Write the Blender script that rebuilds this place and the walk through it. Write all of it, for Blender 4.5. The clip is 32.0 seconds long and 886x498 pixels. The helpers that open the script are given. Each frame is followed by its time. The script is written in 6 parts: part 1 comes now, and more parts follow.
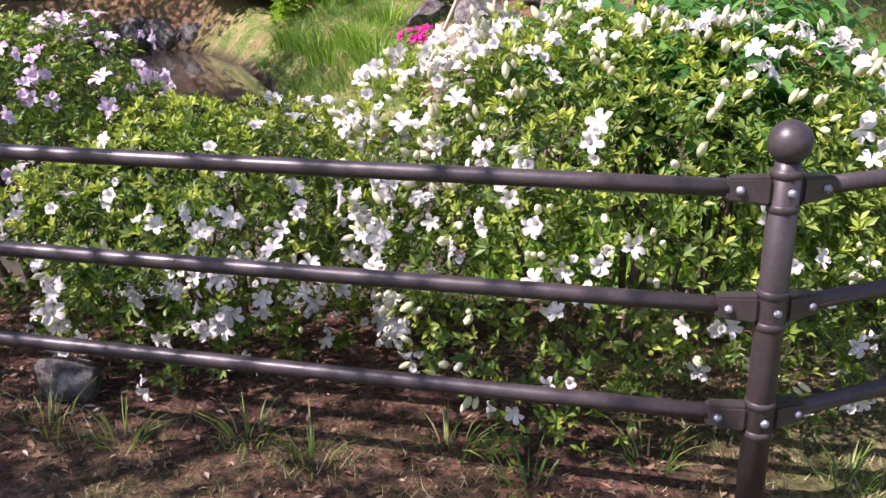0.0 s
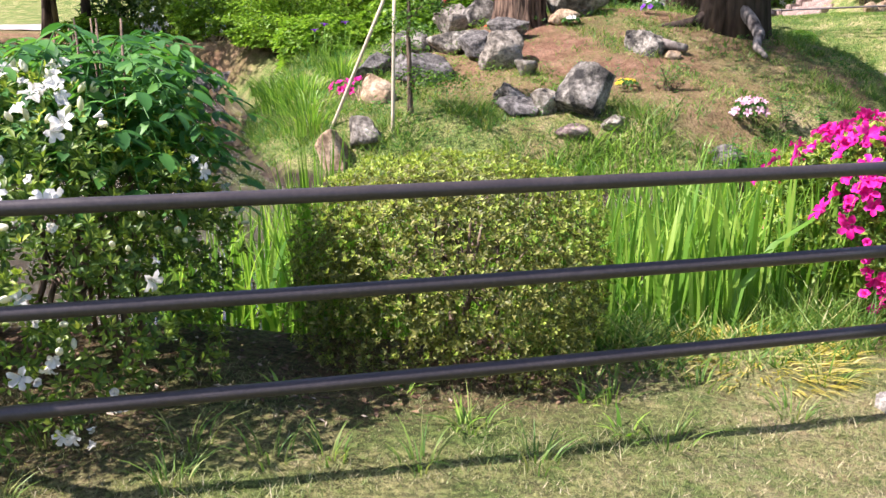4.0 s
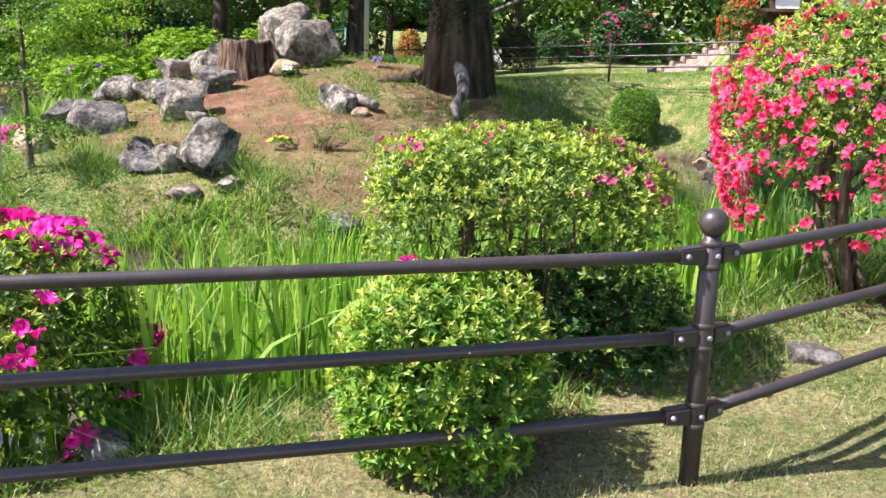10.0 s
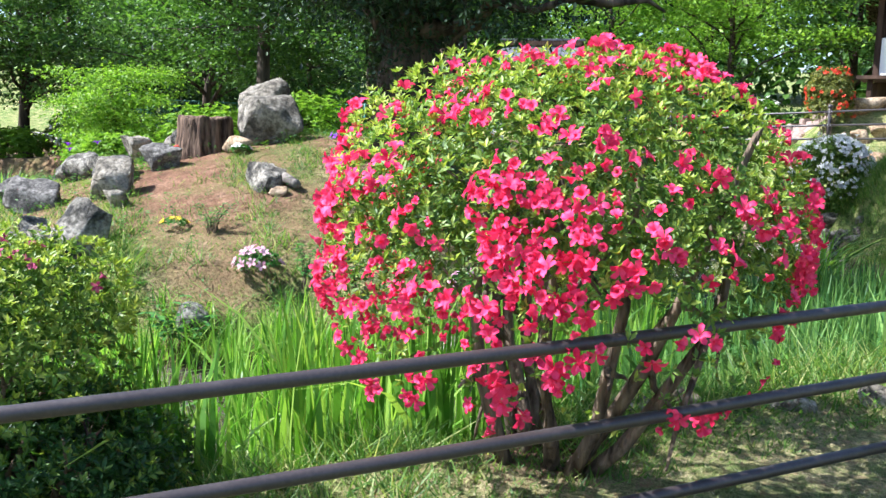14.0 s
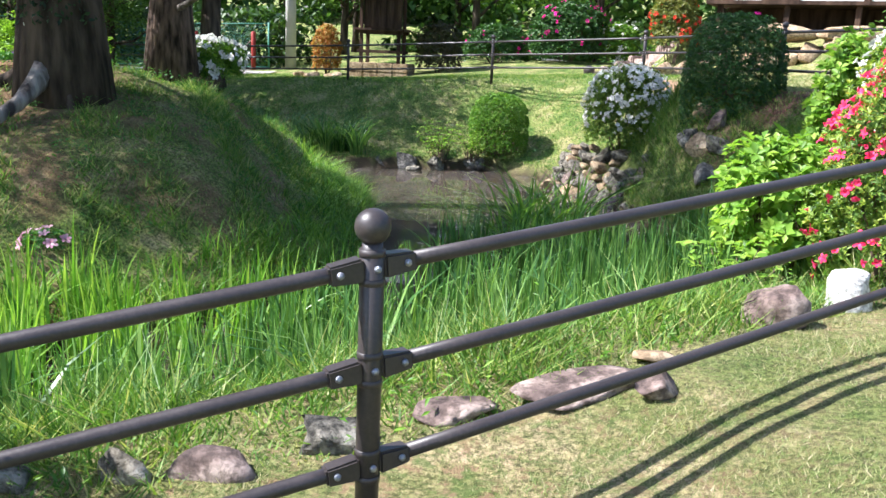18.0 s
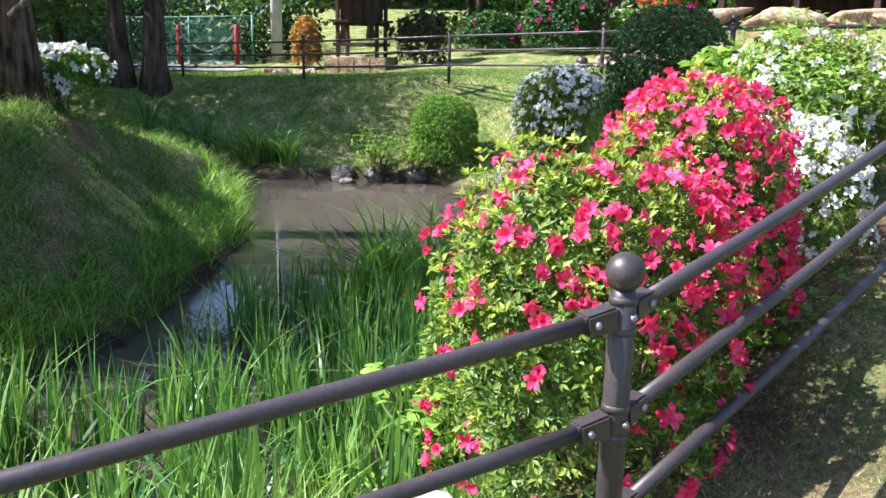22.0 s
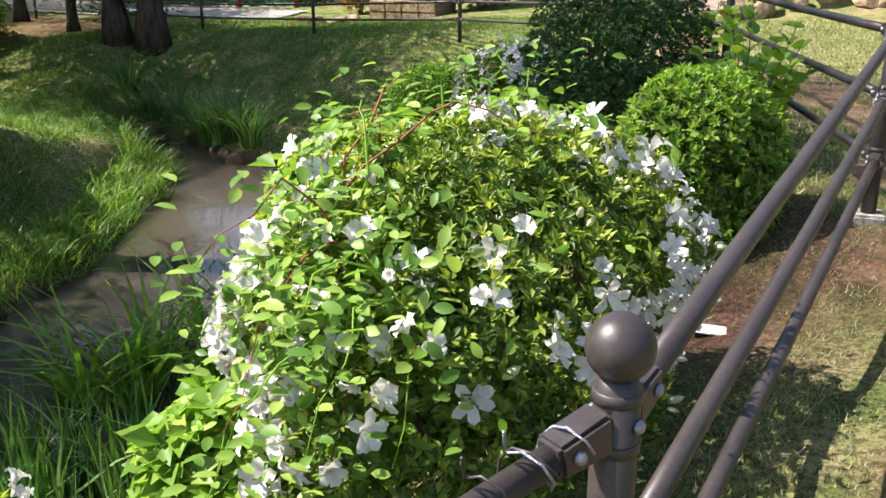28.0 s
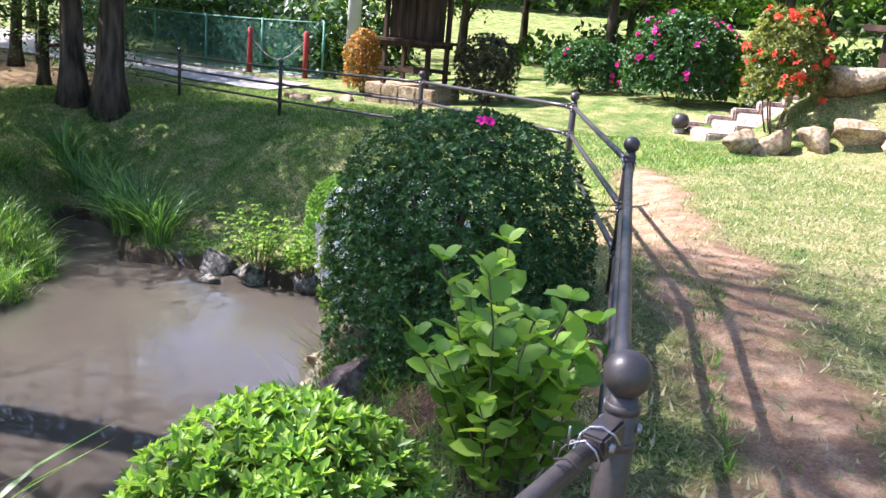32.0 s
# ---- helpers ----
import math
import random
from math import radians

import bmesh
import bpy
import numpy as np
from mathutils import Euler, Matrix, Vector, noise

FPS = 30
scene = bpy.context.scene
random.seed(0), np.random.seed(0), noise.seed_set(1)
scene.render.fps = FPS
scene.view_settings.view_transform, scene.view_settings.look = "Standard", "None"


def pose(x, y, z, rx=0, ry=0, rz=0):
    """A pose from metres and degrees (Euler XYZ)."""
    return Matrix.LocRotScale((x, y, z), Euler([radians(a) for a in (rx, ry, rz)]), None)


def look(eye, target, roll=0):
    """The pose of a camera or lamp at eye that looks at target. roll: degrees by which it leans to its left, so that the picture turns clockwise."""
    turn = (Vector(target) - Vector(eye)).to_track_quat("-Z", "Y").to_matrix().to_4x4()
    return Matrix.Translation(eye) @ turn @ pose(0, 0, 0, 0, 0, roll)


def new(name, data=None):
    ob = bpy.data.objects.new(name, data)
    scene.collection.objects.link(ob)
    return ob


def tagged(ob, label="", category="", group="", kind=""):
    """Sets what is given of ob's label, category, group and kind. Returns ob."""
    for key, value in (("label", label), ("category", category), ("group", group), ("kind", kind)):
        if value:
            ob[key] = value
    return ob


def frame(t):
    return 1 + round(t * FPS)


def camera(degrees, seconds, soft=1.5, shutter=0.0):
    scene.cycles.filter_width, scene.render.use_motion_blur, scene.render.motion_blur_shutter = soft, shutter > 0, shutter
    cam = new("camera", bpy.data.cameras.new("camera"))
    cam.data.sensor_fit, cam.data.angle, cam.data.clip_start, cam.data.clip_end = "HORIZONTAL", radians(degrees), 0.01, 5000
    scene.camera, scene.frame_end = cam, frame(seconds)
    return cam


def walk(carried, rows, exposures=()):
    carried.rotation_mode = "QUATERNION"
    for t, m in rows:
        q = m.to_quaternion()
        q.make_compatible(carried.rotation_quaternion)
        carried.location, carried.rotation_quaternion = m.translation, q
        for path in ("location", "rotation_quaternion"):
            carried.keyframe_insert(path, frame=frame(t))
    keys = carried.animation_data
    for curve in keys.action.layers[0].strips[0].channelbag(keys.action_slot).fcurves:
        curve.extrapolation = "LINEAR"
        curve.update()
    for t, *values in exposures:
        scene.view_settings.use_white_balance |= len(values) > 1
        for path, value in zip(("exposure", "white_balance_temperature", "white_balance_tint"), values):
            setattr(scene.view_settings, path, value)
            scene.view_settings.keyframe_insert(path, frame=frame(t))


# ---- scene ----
cam = camera(53.6, 32.0)
PATH = [
    (0, (1.076, -0.418, 1.759), (0.808, 1.462, 1.131), -0.5),
    (0.5, (1.379, -0.429, 1.746), (1.031, 1.442, 1.133), -1.4),
    (1, (1.679, -0.468, 1.772), (1.308, 1.404, 1.174), -1.3),
    (1.5, (1.998, -0.394, 1.732), (1.643, 1.474, 1.111), 0.1),
    (2, (2.309, -0.318, 1.741), (1.888, 1.535, 1.117), 0.2),
    (2.5, (2.635, -0.322, 1.746), (2.103, 1.516, 1.167), -0.3),
    (3, (2.918, -0.261, 1.741), (2.386, 1.585, 1.188), 0.3),
    (3.5, (3.238, -0.099, 1.736), (2.718, 1.753, 1.191), 0.9),
    (4, (3.514, 0.004, 1.744), (2.968, 1.858, 1.23), 0.1),
    (4.5, (3.829, -0.001, 1.78), (3.272, 1.853, 1.277), 0.4),
    (6.5, (5.018, 0.594, 1.793), (4.439, 2.451, 1.329), 0.7),
    (7, (5.301, 0.804, 1.774), (4.79, 2.676, 1.291), 2.0),
    (7.5, (5.561, 1.007, 1.793), (5.111, 2.892, 1.3), 2.6),
    (8, (5.822, 1.185, 1.81), (5.336, 3.063, 1.324), 2.1),
    (8.5, (6.114, 1.316, 1.843), (5.624, 3.198, 1.377), 2.0),
    (9, (6.404, 1.551, 1.864), (5.969, 3.456, 1.435), 2.5),
    (9.5, (6.667, 1.742, 1.88), (6.206, 3.644, 1.467), 2.0),
    (10, (6.995, 1.924, 1.902), (6.448, 3.801, 1.481), 2.0),
    (10.5, (7.285, 2.145, 1.905), (6.708, 4.02, 1.518), 1.2),
    (11, (7.523, 2.441, 1.946), (6.927, 4.32, 1.607), 0.7),
    (11.5, (7.82, 2.612, 1.972), (7.137, 4.467, 1.664), 0.4),
    (12, (8.089, 2.755, 1.984), (7.356, 4.592, 1.686), 0.9),
    (12.5, (8.325, 3.065, 1.993), (7.561, 4.89, 1.705), 1.4),
    (13, (8.53, 3.299, 2.013), (7.71, 5.105, 1.756), 0.6),
    (13.5, (8.817, 3.543, 2.038), (7.926, 5.317, 1.798), 0.4),
    (14, (9.053, 3.808, 2.018), (8.166, 5.579, 1.744), 1.6),
    (14.5, (9.268, 4.158, 2.041), (8.401, 5.932, 1.722), 2.3),
    (15, (9.527, 4.448, 2.044), (8.63, 6.206, 1.715), 1.6),
    (15.5, (9.822, 4.731, 2.075), (8.933, 6.493, 1.755), 1.1),
    (17.5, (10.748, 5.991, 2.111), (9.927, 7.77, 1.708), 2.9),
    (18, (10.957, 6.329, 2.125), (10.21, 8.132, 1.689), 2.4),
    (18.5, (11.15, 6.644, 2.129), (10.399, 8.433, 1.644), 0.7),
    (19, (11.349, 6.938, 2.216), (10.553, 8.705, 1.722), 0.6),
    (19.5, (11.488, 7.308, 2.303), (10.701, 9.09, 1.85), 1.3),
    (20, (11.652, 7.62, 2.404), (10.869, 9.405, 1.953), 1.7),
    (20.5, (11.861, 7.944, 2.426), (11.05, 9.713, 1.963), 2.2),
    (21, (11.987, 8.302, 2.454), (11.205, 10.084, 1.992), 2.5),
    (21.5, (12.097, 8.631, 2.464), (11.292, 10.399, 1.993), 2.1),
    (22, (12.271, 8.904, 2.494), (11.383, 10.629, 2.01), 1.3),
    (22.5, (12.367, 9.212, 2.5), (11.476, 10.938, 2.026), 1.6),
    (23, (12.434, 9.608, 2.555), (11.588, 11.356, 2.076), 1.4),
    (23.5, (12.55, 9.917, 2.574), (11.684, 11.655, 2.096), 1.3),
    (24, (12.674, 10.217, 2.601), (11.753, 11.918, 2.089), 1.7),
    (24.5, (12.713, 10.595, 2.608), (11.775, 12.272, 2.052), 2.2),
    (25, (12.757, 10.901, 2.631), (11.805, 12.557, 2.039), 2.0),
    (25.5, (12.887, 11.247, 2.699), (11.888, 12.874, 2.103), 1.2),
    (27.5, (13.025, 12.721, 2.926), (11.882, 14.235, 2.292), -0.6),
    (28, (13.066, 12.973, 2.943), (11.877, 14.441, 2.287), -0.2),
    (28.5, (13.028, 13.324, 3.038), (11.851, 14.784, 2.345), 1.5),
    (29, (13.008, 13.538, 3.1), (11.807, 14.984, 2.415), 1.4),
    (29.5, (13.034, 13.871, 3.113), (11.773, 15.29, 2.483), 1.1),
    (30, (13.042, 14.191, 3.117), (11.741, 15.571, 2.484), 1.1),
    (30.5, (12.989, 14.538, 3.154), (11.652, 15.883, 2.519), 0.5),
    (31, (12.996, 14.911, 3.209), (11.644, 16.252, 2.597), 1.3),
    (31.5, (13.027, 15.218, 3.298), (11.687, 16.584, 2.716), 3.5),
    (32, (12.97, 15.611, 3.314), (11.649, 17.019, 2.791), 5.1),
]
walk(cam, [(t, look(eye, target, roll)) for t, eye, target, roll in PATH], [(0, 1.23, 6400, 38), (3, 1.5, 6300, 27), (6, 1.46, 6300, 24), (9, 1.56, 6400, 22), (11, 1.57, 6100, 19), (12, 1.57, 5900, 14), (15, 1.72, 5700, 12), (19, 1.67, 6000, 14), (22, 1.74, 5900, 18), (25, 1.55, 6700, 2), (28, 1.44, 6700, 15), (30, 1.76, 6400, 17), (32, 2.05, 5900, 21)])

# ---- sun, sky ----
SUN_EL, SUN_DIR = radians(50), Vector((-0.853, -0.522, 0.0))
world = bpy.data.worlds.new("sky")
scene.world = world
world.use_nodes = True
wn = world.node_tree
sky = wn.nodes.new("ShaderNodeTexSky")
sky.sky_type, sky.sun_disc = "NISHITA", False
sky.sun_elevation, sky.sun_rotation = SUN_EL, math.atan2(SUN_DIR.x, SUN_DIR.y)
wn.links.new(sky.outputs[0], wn.nodes["Background"].inputs[0])
wn.nodes["Background"].inputs[1].default_value = 0.095
sun_data = bpy.data.lights.new("sun", "SUN")
sun_data.energy, sun_data.angle, sun_data.color = 4.8, radians(0.53), (1.0, 0.955, 0.89)
sun = new("sun", sun_data)
to_sun = (SUN_DIR.normalized() * math.cos(SUN_EL) + Vector((0, 0, math.sin(SUN_EL)))).normalized()
sun.matrix_world = look(to_sun * 60, (0, 0, 0))

# ---- materials ----
rng = np.random.default_rng(7)


def mat(name, rough=0.7, metal=0.0, spec=0.4):
    m = bpy.data.materials.new(name)
    m.use_nodes = True
    t = m.node_tree
    b = t.nodes["Principled BSDF"]
    b.inputs["Roughness"].default_value, b.inputs["Metallic"].default_value = rough, metal
    b.inputs["Specular IOR Level"].default_value = spec
    return m, t, b


def ramp(t, fac, stops):
    r = t.nodes.new("ShaderNodeValToRGB")
    while len(r.color_ramp.elements) < len(stops):
        r.color_ramp.elements.new(0.5)
    for e, (p, c) in zip(r.color_ramp.elements, stops):
        e.position, e.color = p, (*c, 1)
    t.links.new(fac, r.inputs[0])
    return r.outputs[0]


def noise_of(t, scale, detail=4.0, rough=0.55, coord="Object", dist=0.0):
    c = t.nodes.new("ShaderNodeTexCoord")
    n = t.nodes.new("ShaderNodeTexNoise")
    n.inputs["Scale"].default_value, n.inputs["Detail"].default_value = scale, detail
    n.inputs["Roughness"].default_value, n.inputs["Distortion"].default_value = rough, dist
    t.links.new(c.outputs[coord], n.inputs["Vector"])
    return n.outputs["Fac"]


def mixed(t, fac, a, b, mode="MIX"):
    x = t.nodes.new("ShaderNodeMix")
    x.data_type, x.blend_type = "RGBA", mode
    for sock, v in ((x.inputs[0], fac), (x.inputs[6], a), (x.inputs[7], b)):
        if isinstance(v, (int, float)):
            sock.default_value = v
        elif isinstance(v, tuple):
            sock.default_value = (*v, 1)
        else:
            t.links.new(v, sock)
    return x.outputs[2]


def bump(t, b, height, strength, distance=0.02):
    n = t.nodes.new("ShaderNodeBump")
    n.inputs["Strength"].default_value, n.inputs["Distance"].default_value = strength, distance
    t.links.new(height, n.inputs["Height"])
    t.links.new(n.outputs[0], b.inputs["Normal"])


def leaf_mat(name, stops, through_light=0.35, rough=0.45, blotch=3.0, spec=0.35):
    """Foliage: every leaf its own tint, light passing through, a soft sheen."""
    m, t, b = mat(name, rough, 0, spec)
    g = t.nodes.new("ShaderNodeNewGeometry")
    c1 = ramp(t, g.outputs["Random Per Island"], stops)
    c2 = mixed(t, 0.45, c1, ramp(t, noise_of(t, blotch), [(0.3, (0.55, 0.55, 0.5)), (0.7, (1.15, 1.1, 1.0))]), "MULTIPLY")
    t.links.new(c2, b.inputs["Base Color"])
    tr = t.nodes.new("ShaderNodeBsdfTranslucent")
    t.links.new(mixed(t, 1.0, c2, (1.25, 1.3, 0.7), "MULTIPLY"), tr.inputs["Color"])
    sh = t.nodes.new("ShaderNodeMixShader")
    sh.inputs[0].default_value = through_light
    out = t.nodes["Material Output"]
    t.links.new(b.outputs[0], sh.inputs[1])
    t.links.new(tr.outputs[0], sh.inputs[2])
    t.links.new(sh.outputs[0], out.inputs["Surface"])
    return m


def flower_mat(name, a, bcol, through_light=0.3):
    m, t, b = mat(name, 0.55, 0, 0.2)
    o = t.nodes.new("ShaderNodeObjectInfo")
    g = t.nodes.new("ShaderNodeNewGeometry")
    add = t.nodes.new("ShaderNodeMath")
    add.operation = "FRACT"
    s = t.nodes.new("ShaderNodeMath")
    t.links.new(o.outputs["Random"], s.inputs[0])
    t.links.new(g.outputs["Random Per Island"], s.inputs[1])
    t.links.new(s.outputs[0], add.inputs[0])
    c = ramp(t, add.outputs[0], [(0, a), (1, bcol)])
    c = mixed(t, 0.35, c, ramp(t, noise_of(t, 60), [(0.35, (0.75, 0.72, 0.75)), (0.65, (1.05, 1.05, 1.05))]), "MULTIPLY")
    t.links.new(c, b.inputs["Base Color"])
    tr = t.nodes.new("ShaderNodeBsdfTranslucent")
    t.links.new(c, tr.inputs["Color"])
    sh = t.nodes.new("ShaderNodeMixShader")
    sh.inputs[0].default_value = through_light
    t.links.new(b.outputs[0], sh.inputs[1])
    t.links.new(tr.outputs[0], sh.inputs[2])
    t.links.new(sh.outputs[0], t.nodes["Material Output"].inputs["Surface"])
    return m


def grained(name, stops, scale, rough=0.8, bump_scale=None, strength=0.4, distance=0.02, fine=None, metal=0.0, spec=0.3, coord="Object"):
    m, t, b = mat(name, rough, metal, spec)
    n = noise_of(t, scale, 8, 0.6, coord)
    c = ramp(t, n, stops)
    o = t.nodes.new("ShaderNodeObjectInfo")
    c = mixed(t, 0.5, c, ramp(t, o.outputs["Random"], [(0, (0.8, 0.8, 0.8)), (1, (1.15, 1.12, 1.08))]), "MULTIPLY")
    if fine:
        c = mixed(t, 0.6, c, ramp(t, noise_of(t, fine, 4, 0.7, coord), [(0.42, (0.3, 0.29, 0.27)), (0.56, (1.25, 1.25, 1.25))]), "MULTIPLY")
    t.links.new(c, b.inputs["Base Color"])
    bump(t, b, noise_of(t, bump_scale or scale * 3, 8, 0.65, coord), strength, distance)
    return m


def bark_mat(name, dark, light, scale=9.0):
    m, t, b = mat(name, 0.9, 0, 0.2)
    c = t.nodes.new("ShaderNodeTexCoord")
    mp = t.nodes.new("ShaderNodeMapping")
    mp.inputs["Scale"].default_value = (1, 1, 0.18)
    n = t.nodes.new("ShaderNodeTexNoise")
    n.inputs["Scale"].default_value, n.inputs["Detail"].default_value = scale, 8
    t.links.new(c.outputs["Object"], mp.inputs[0])
    t.links.new(mp.outputs[0], n.inputs["Vector"])
    t.links.new(ramp(t, n.outputs["Fac"], [(0.35, dark), (0.65, light)]), b.inputs["Base Color"])
    bump(t, b, n.outputs["Fac"], 0.9, 0.05)
    return m


def paint_mat():
    m, t, b = mat("dark_brown_paint", 0.42, 0.0, 0.5)
    c = ramp(t, noise_of(t, 3, 6), [(0.3, (0.030, 0.024, 0.024)), (0.7, (0.046, 0.037, 0.036))])
    c = mixed(t, 0.7, c, ramp(t, noise_of(t, 90, 3, 0.7), [(0.42, (0.8, 0.8, 0.8)), (0.75, (1.5, 1.45, 1.4))]), "MULTIPLY")
    t.links.new(c, b.inputs["Base Color"])
    t.links.new(ramp(t, noise_of(t, 14, 5), [(0.3, (0.34, 0.34, 0.34)), (0.7, (0.5, 0.5, 0.5))]), b.inputs["Roughness"])
    bump(t, b, noise_of(t, 160, 3), 0.12, 0.002)
    return m


M_PAINT = paint_mat()
M_BOLT = grained("zinc_bolt", [(0.3, (0.25, 0.26, 0.3)), (0.7, (0.4, 0.41, 0.46))], 30, 0.4, metal=0.8)
M_CONCRETE = grained("concrete", [(0.38, (0.20, 0.185, 0.16)), (0.62, (0.40, 0.375, 0.33))], 12, 0.9, fine=60)
M_ROCK = grained("grey_rock", [(0.38, (0.04, 0.038, 0.034)), (0.48, (0.17, 0.157, 0.13)), (0.62, (0.41, 0.38, 0.32))], 5, 0.9, 16, 1.0, 0.09, fine=22)
M_ROCK_PALE = grained("pale_rock", [(0.37, (0.09, 0.08, 0.065)), (0.48, (0.24, 0.215, 0.17)), (0.64, (0.43, 0.395, 0.33))], 4, 0.9, 14, 1.0, 0.08, fine=18)
M_ROCK_RED = grained("reddish_rock", [(0.37, (0.06, 0.042, 0.038)), (0.5, (0.16, 0.115, 0.10)), (0.64, (0.34, 0.27, 0.235))], 5, 0.85, 12, 0.7, 0.03, fine=25)
M_ROCK_TAN = grained("tan_stone", [(0.36, (0.17, 0.115, 0.07)), (0.5, (0.34, 0.245, 0.15)), (0.64, (0.47, 0.365, 0.25))], 4, 0.9, 10, 0.7, 0.03, fine=20)
M_ROCK_DARK = grained("dark_rock", [(0.3, (0.04, 0.038, 0.035)), (0.5, (0.12, 0.112, 0.10)), (0.7, (0.27, 0.255, 0.23))], 6, 0.85, 14, 0.9, 0.04, fine=25)
M_WHITE_STONE = grained("whitewashed_stone", [(0.3, (0.5, 0.49, 0.46)), (0.55, (0.72, 0.71, 0.68)), (0.7, (0.8, 0.79, 0.77))], 7, 0.85, 16, 0.7, 0.03, fine=35)
M_STUMP = bark_mat("weathered_stump", (0.025, 0.015, 0.010), (0.21, 0.14, 0.095), 16)
M_BARK = bark_mat("cedar_bark", (0.02, 0.015, 0.011), (0.11, 0.08, 0.06), 9)
M_BARK_PALE = bark_mat("silvery_bark", (0.05, 0.04, 0.034), (0.30, 0.26, 0.22), 10)
M_BARK_BROWN = bark_mat("furrowed_brown_bark", (0.018, 0.012, 0.009), (0.17, 0.115, 0.085), 16)
M_STEM = bark_mat("azalea_stem", (0.05, 0.035, 0.025), (0.22, 0.16, 0.11), 30)
M_BAMBOO = grained("bleached_stake", [(0.3, (0.42, 0.34, 0.22)), (0.7, (0.6, 0.52, 0.38))], 20, 0.7)
M_LEAF_AZ = leaf_mat("azalea_leaf", [(0, (0.05, 0.11, 0.02)), (0.5, (0.12, 0.22, 0.03)), (1, (0.25, 0.34, 0.06))])
M_LEAF_YEL = leaf_mat("young_azalea_leaf", [(0, (0.14, 0.23, 0.03)), (0.5, (0.29, 0.39, 0.05)), (1, (0.46, 0.52, 0.11))])
M_LEAF_OLIVE = leaf_mat("olive_leaf", [(0, (0.06, 0.085, 0.018)), (0.5, (0.15, 0.18, 0.035)), (1, (0.28, 0.27, 0.07))])
M_LEAF_DARK = leaf_mat("dark_hedge_leaf", [(0, (0.018, 0.06, 0.014)), (0.5, (0.035, 0.105, 0.022)), (1, (0.07, 0.16, 0.03))], 0.25)
M_LEAF_HEDGE = leaf_mat("bright_hedge_leaf", [(0, (0.05, 0.14, 0.015)), (0.5, (0.11, 0.26, 0.02)), (1, (0.24, 0.40, 0.05))])
M_LEAF_BIG = leaf_mat("hydrangea_leaf", [(0, (0.11, 0.24, 0.03)), (0.5, (0.21, 0.38, 0.05)), (1, (0.36, 0.51, 0.09))], 0.45)
M_LEAF_FERN = leaf_mat("pinnate_leaf", [(0, (0.03, 0.12, 0.025)), (0.5, (0.06, 0.20, 0.04)), (1, (0.13, 0.32, 0.06))], 0.4)
M_LEAF_TREE = leaf_mat("tree_leaf", [(0, (0.035, 0.09, 0.012)), (0.5, (0.08, 0.19, 0.025)), (1, (0.17, 0.32, 0.05))], 0.4, blotch=0.6)
M_LEAF_CEDAR = leaf_mat("cedar_needle", [(0, (0.008, 0.022, 0.008)), (0.6, (0.018, 0.045, 0.014)), (1, (0.035, 0.08, 0.02))], 0.15, 0.6, blotch=1.0)
M_LEAF_MAPLE = leaf_mat("maple_leaf", [(0, (0.10, 0.22, 0.02)), (0.5, (0.18, 0.34, 0.03)), (1, (0.30, 0.46, 0.06))], 0.45, blotch=0.8)
M_LEAF_WOODS = leaf_mat("woods_leaf", [(0, (0.025, 0.065, 0.014)), (0.5, (0.065, 0.145, 0.028)), (1, (0.145, 0.26, 0.06))], 0.4, blotch=0.5)
# undergrowth leaf: the shade between the leaves is put into this darker green
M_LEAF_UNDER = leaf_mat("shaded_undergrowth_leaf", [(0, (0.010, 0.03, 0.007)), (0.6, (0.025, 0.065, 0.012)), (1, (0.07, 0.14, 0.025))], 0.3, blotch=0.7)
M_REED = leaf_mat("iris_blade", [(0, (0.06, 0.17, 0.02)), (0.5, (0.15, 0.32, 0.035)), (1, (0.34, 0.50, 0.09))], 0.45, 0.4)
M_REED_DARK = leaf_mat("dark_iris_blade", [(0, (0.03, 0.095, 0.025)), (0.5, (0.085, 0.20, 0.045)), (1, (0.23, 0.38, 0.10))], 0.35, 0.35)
M_GRASS = leaf_mat("lawn_blade", [(0, (0.11, 0.18, 0.045)), (0.35, (0.23, 0.30, 0.10)), (0.65, (0.36, 0.35, 0.17)), (1, (0.56, 0.49, 0.33))], 0.35, 0.55, blotch=8.0)
M_GRASS_GREEN = leaf_mat("green_blade", [(0, (0.055, 0.14, 0.02)), (0.5, (0.12, 0.24, 0.04)), (0.8, (0.24, 0.35, 0.07)), (1, (0.44, 0.42, 0.18))], 0.4, 0.5, blotch=0.9)
M_DRY = leaf_mat("dry_yellow_blade", [(0, (0.35, 0.30, 0.04)), (0.5, (0.55, 0.47, 0.08)), (1, (0.62, 0.55, 0.25))], 0.35, 0.6)
F_WHITE = flower_mat("white_petal", (0.66, 0.65, 0.58), (0.82, 0.81, 0.76))
F_PALE = flower_mat("pale_pink_petal", (0.72, 0.50, 0.66), (0.82, 0.72, 0.80))
F_MAG = flower_mat("magenta_petal", (0.58, 0.008, 0.20), (0.82, 0.035, 0.35))
F_RED = flower_mat("crimson_petal", (0.75, 0.016, 0.08), (0.93, 0.09, 0.23))
F_SCARLET = flower_mat("scarlet_petal", (0.62, 0.03, 0.02), (0.82, 0.12, 0.05))
F_CREAM = flower_mat("cream_bud", (0.62, 0.66, 0.36), (0.84, 0.82, 0.62))
F_PURPLE = flower_mat("purple_petal", (0.16, 0.02, 0.45), (0.35, 0.10, 0.6))
F_YELLOW = flower_mat("yellow_petal", (0.75, 0.48, 0.02), (0.8, 0.62, 0.05))
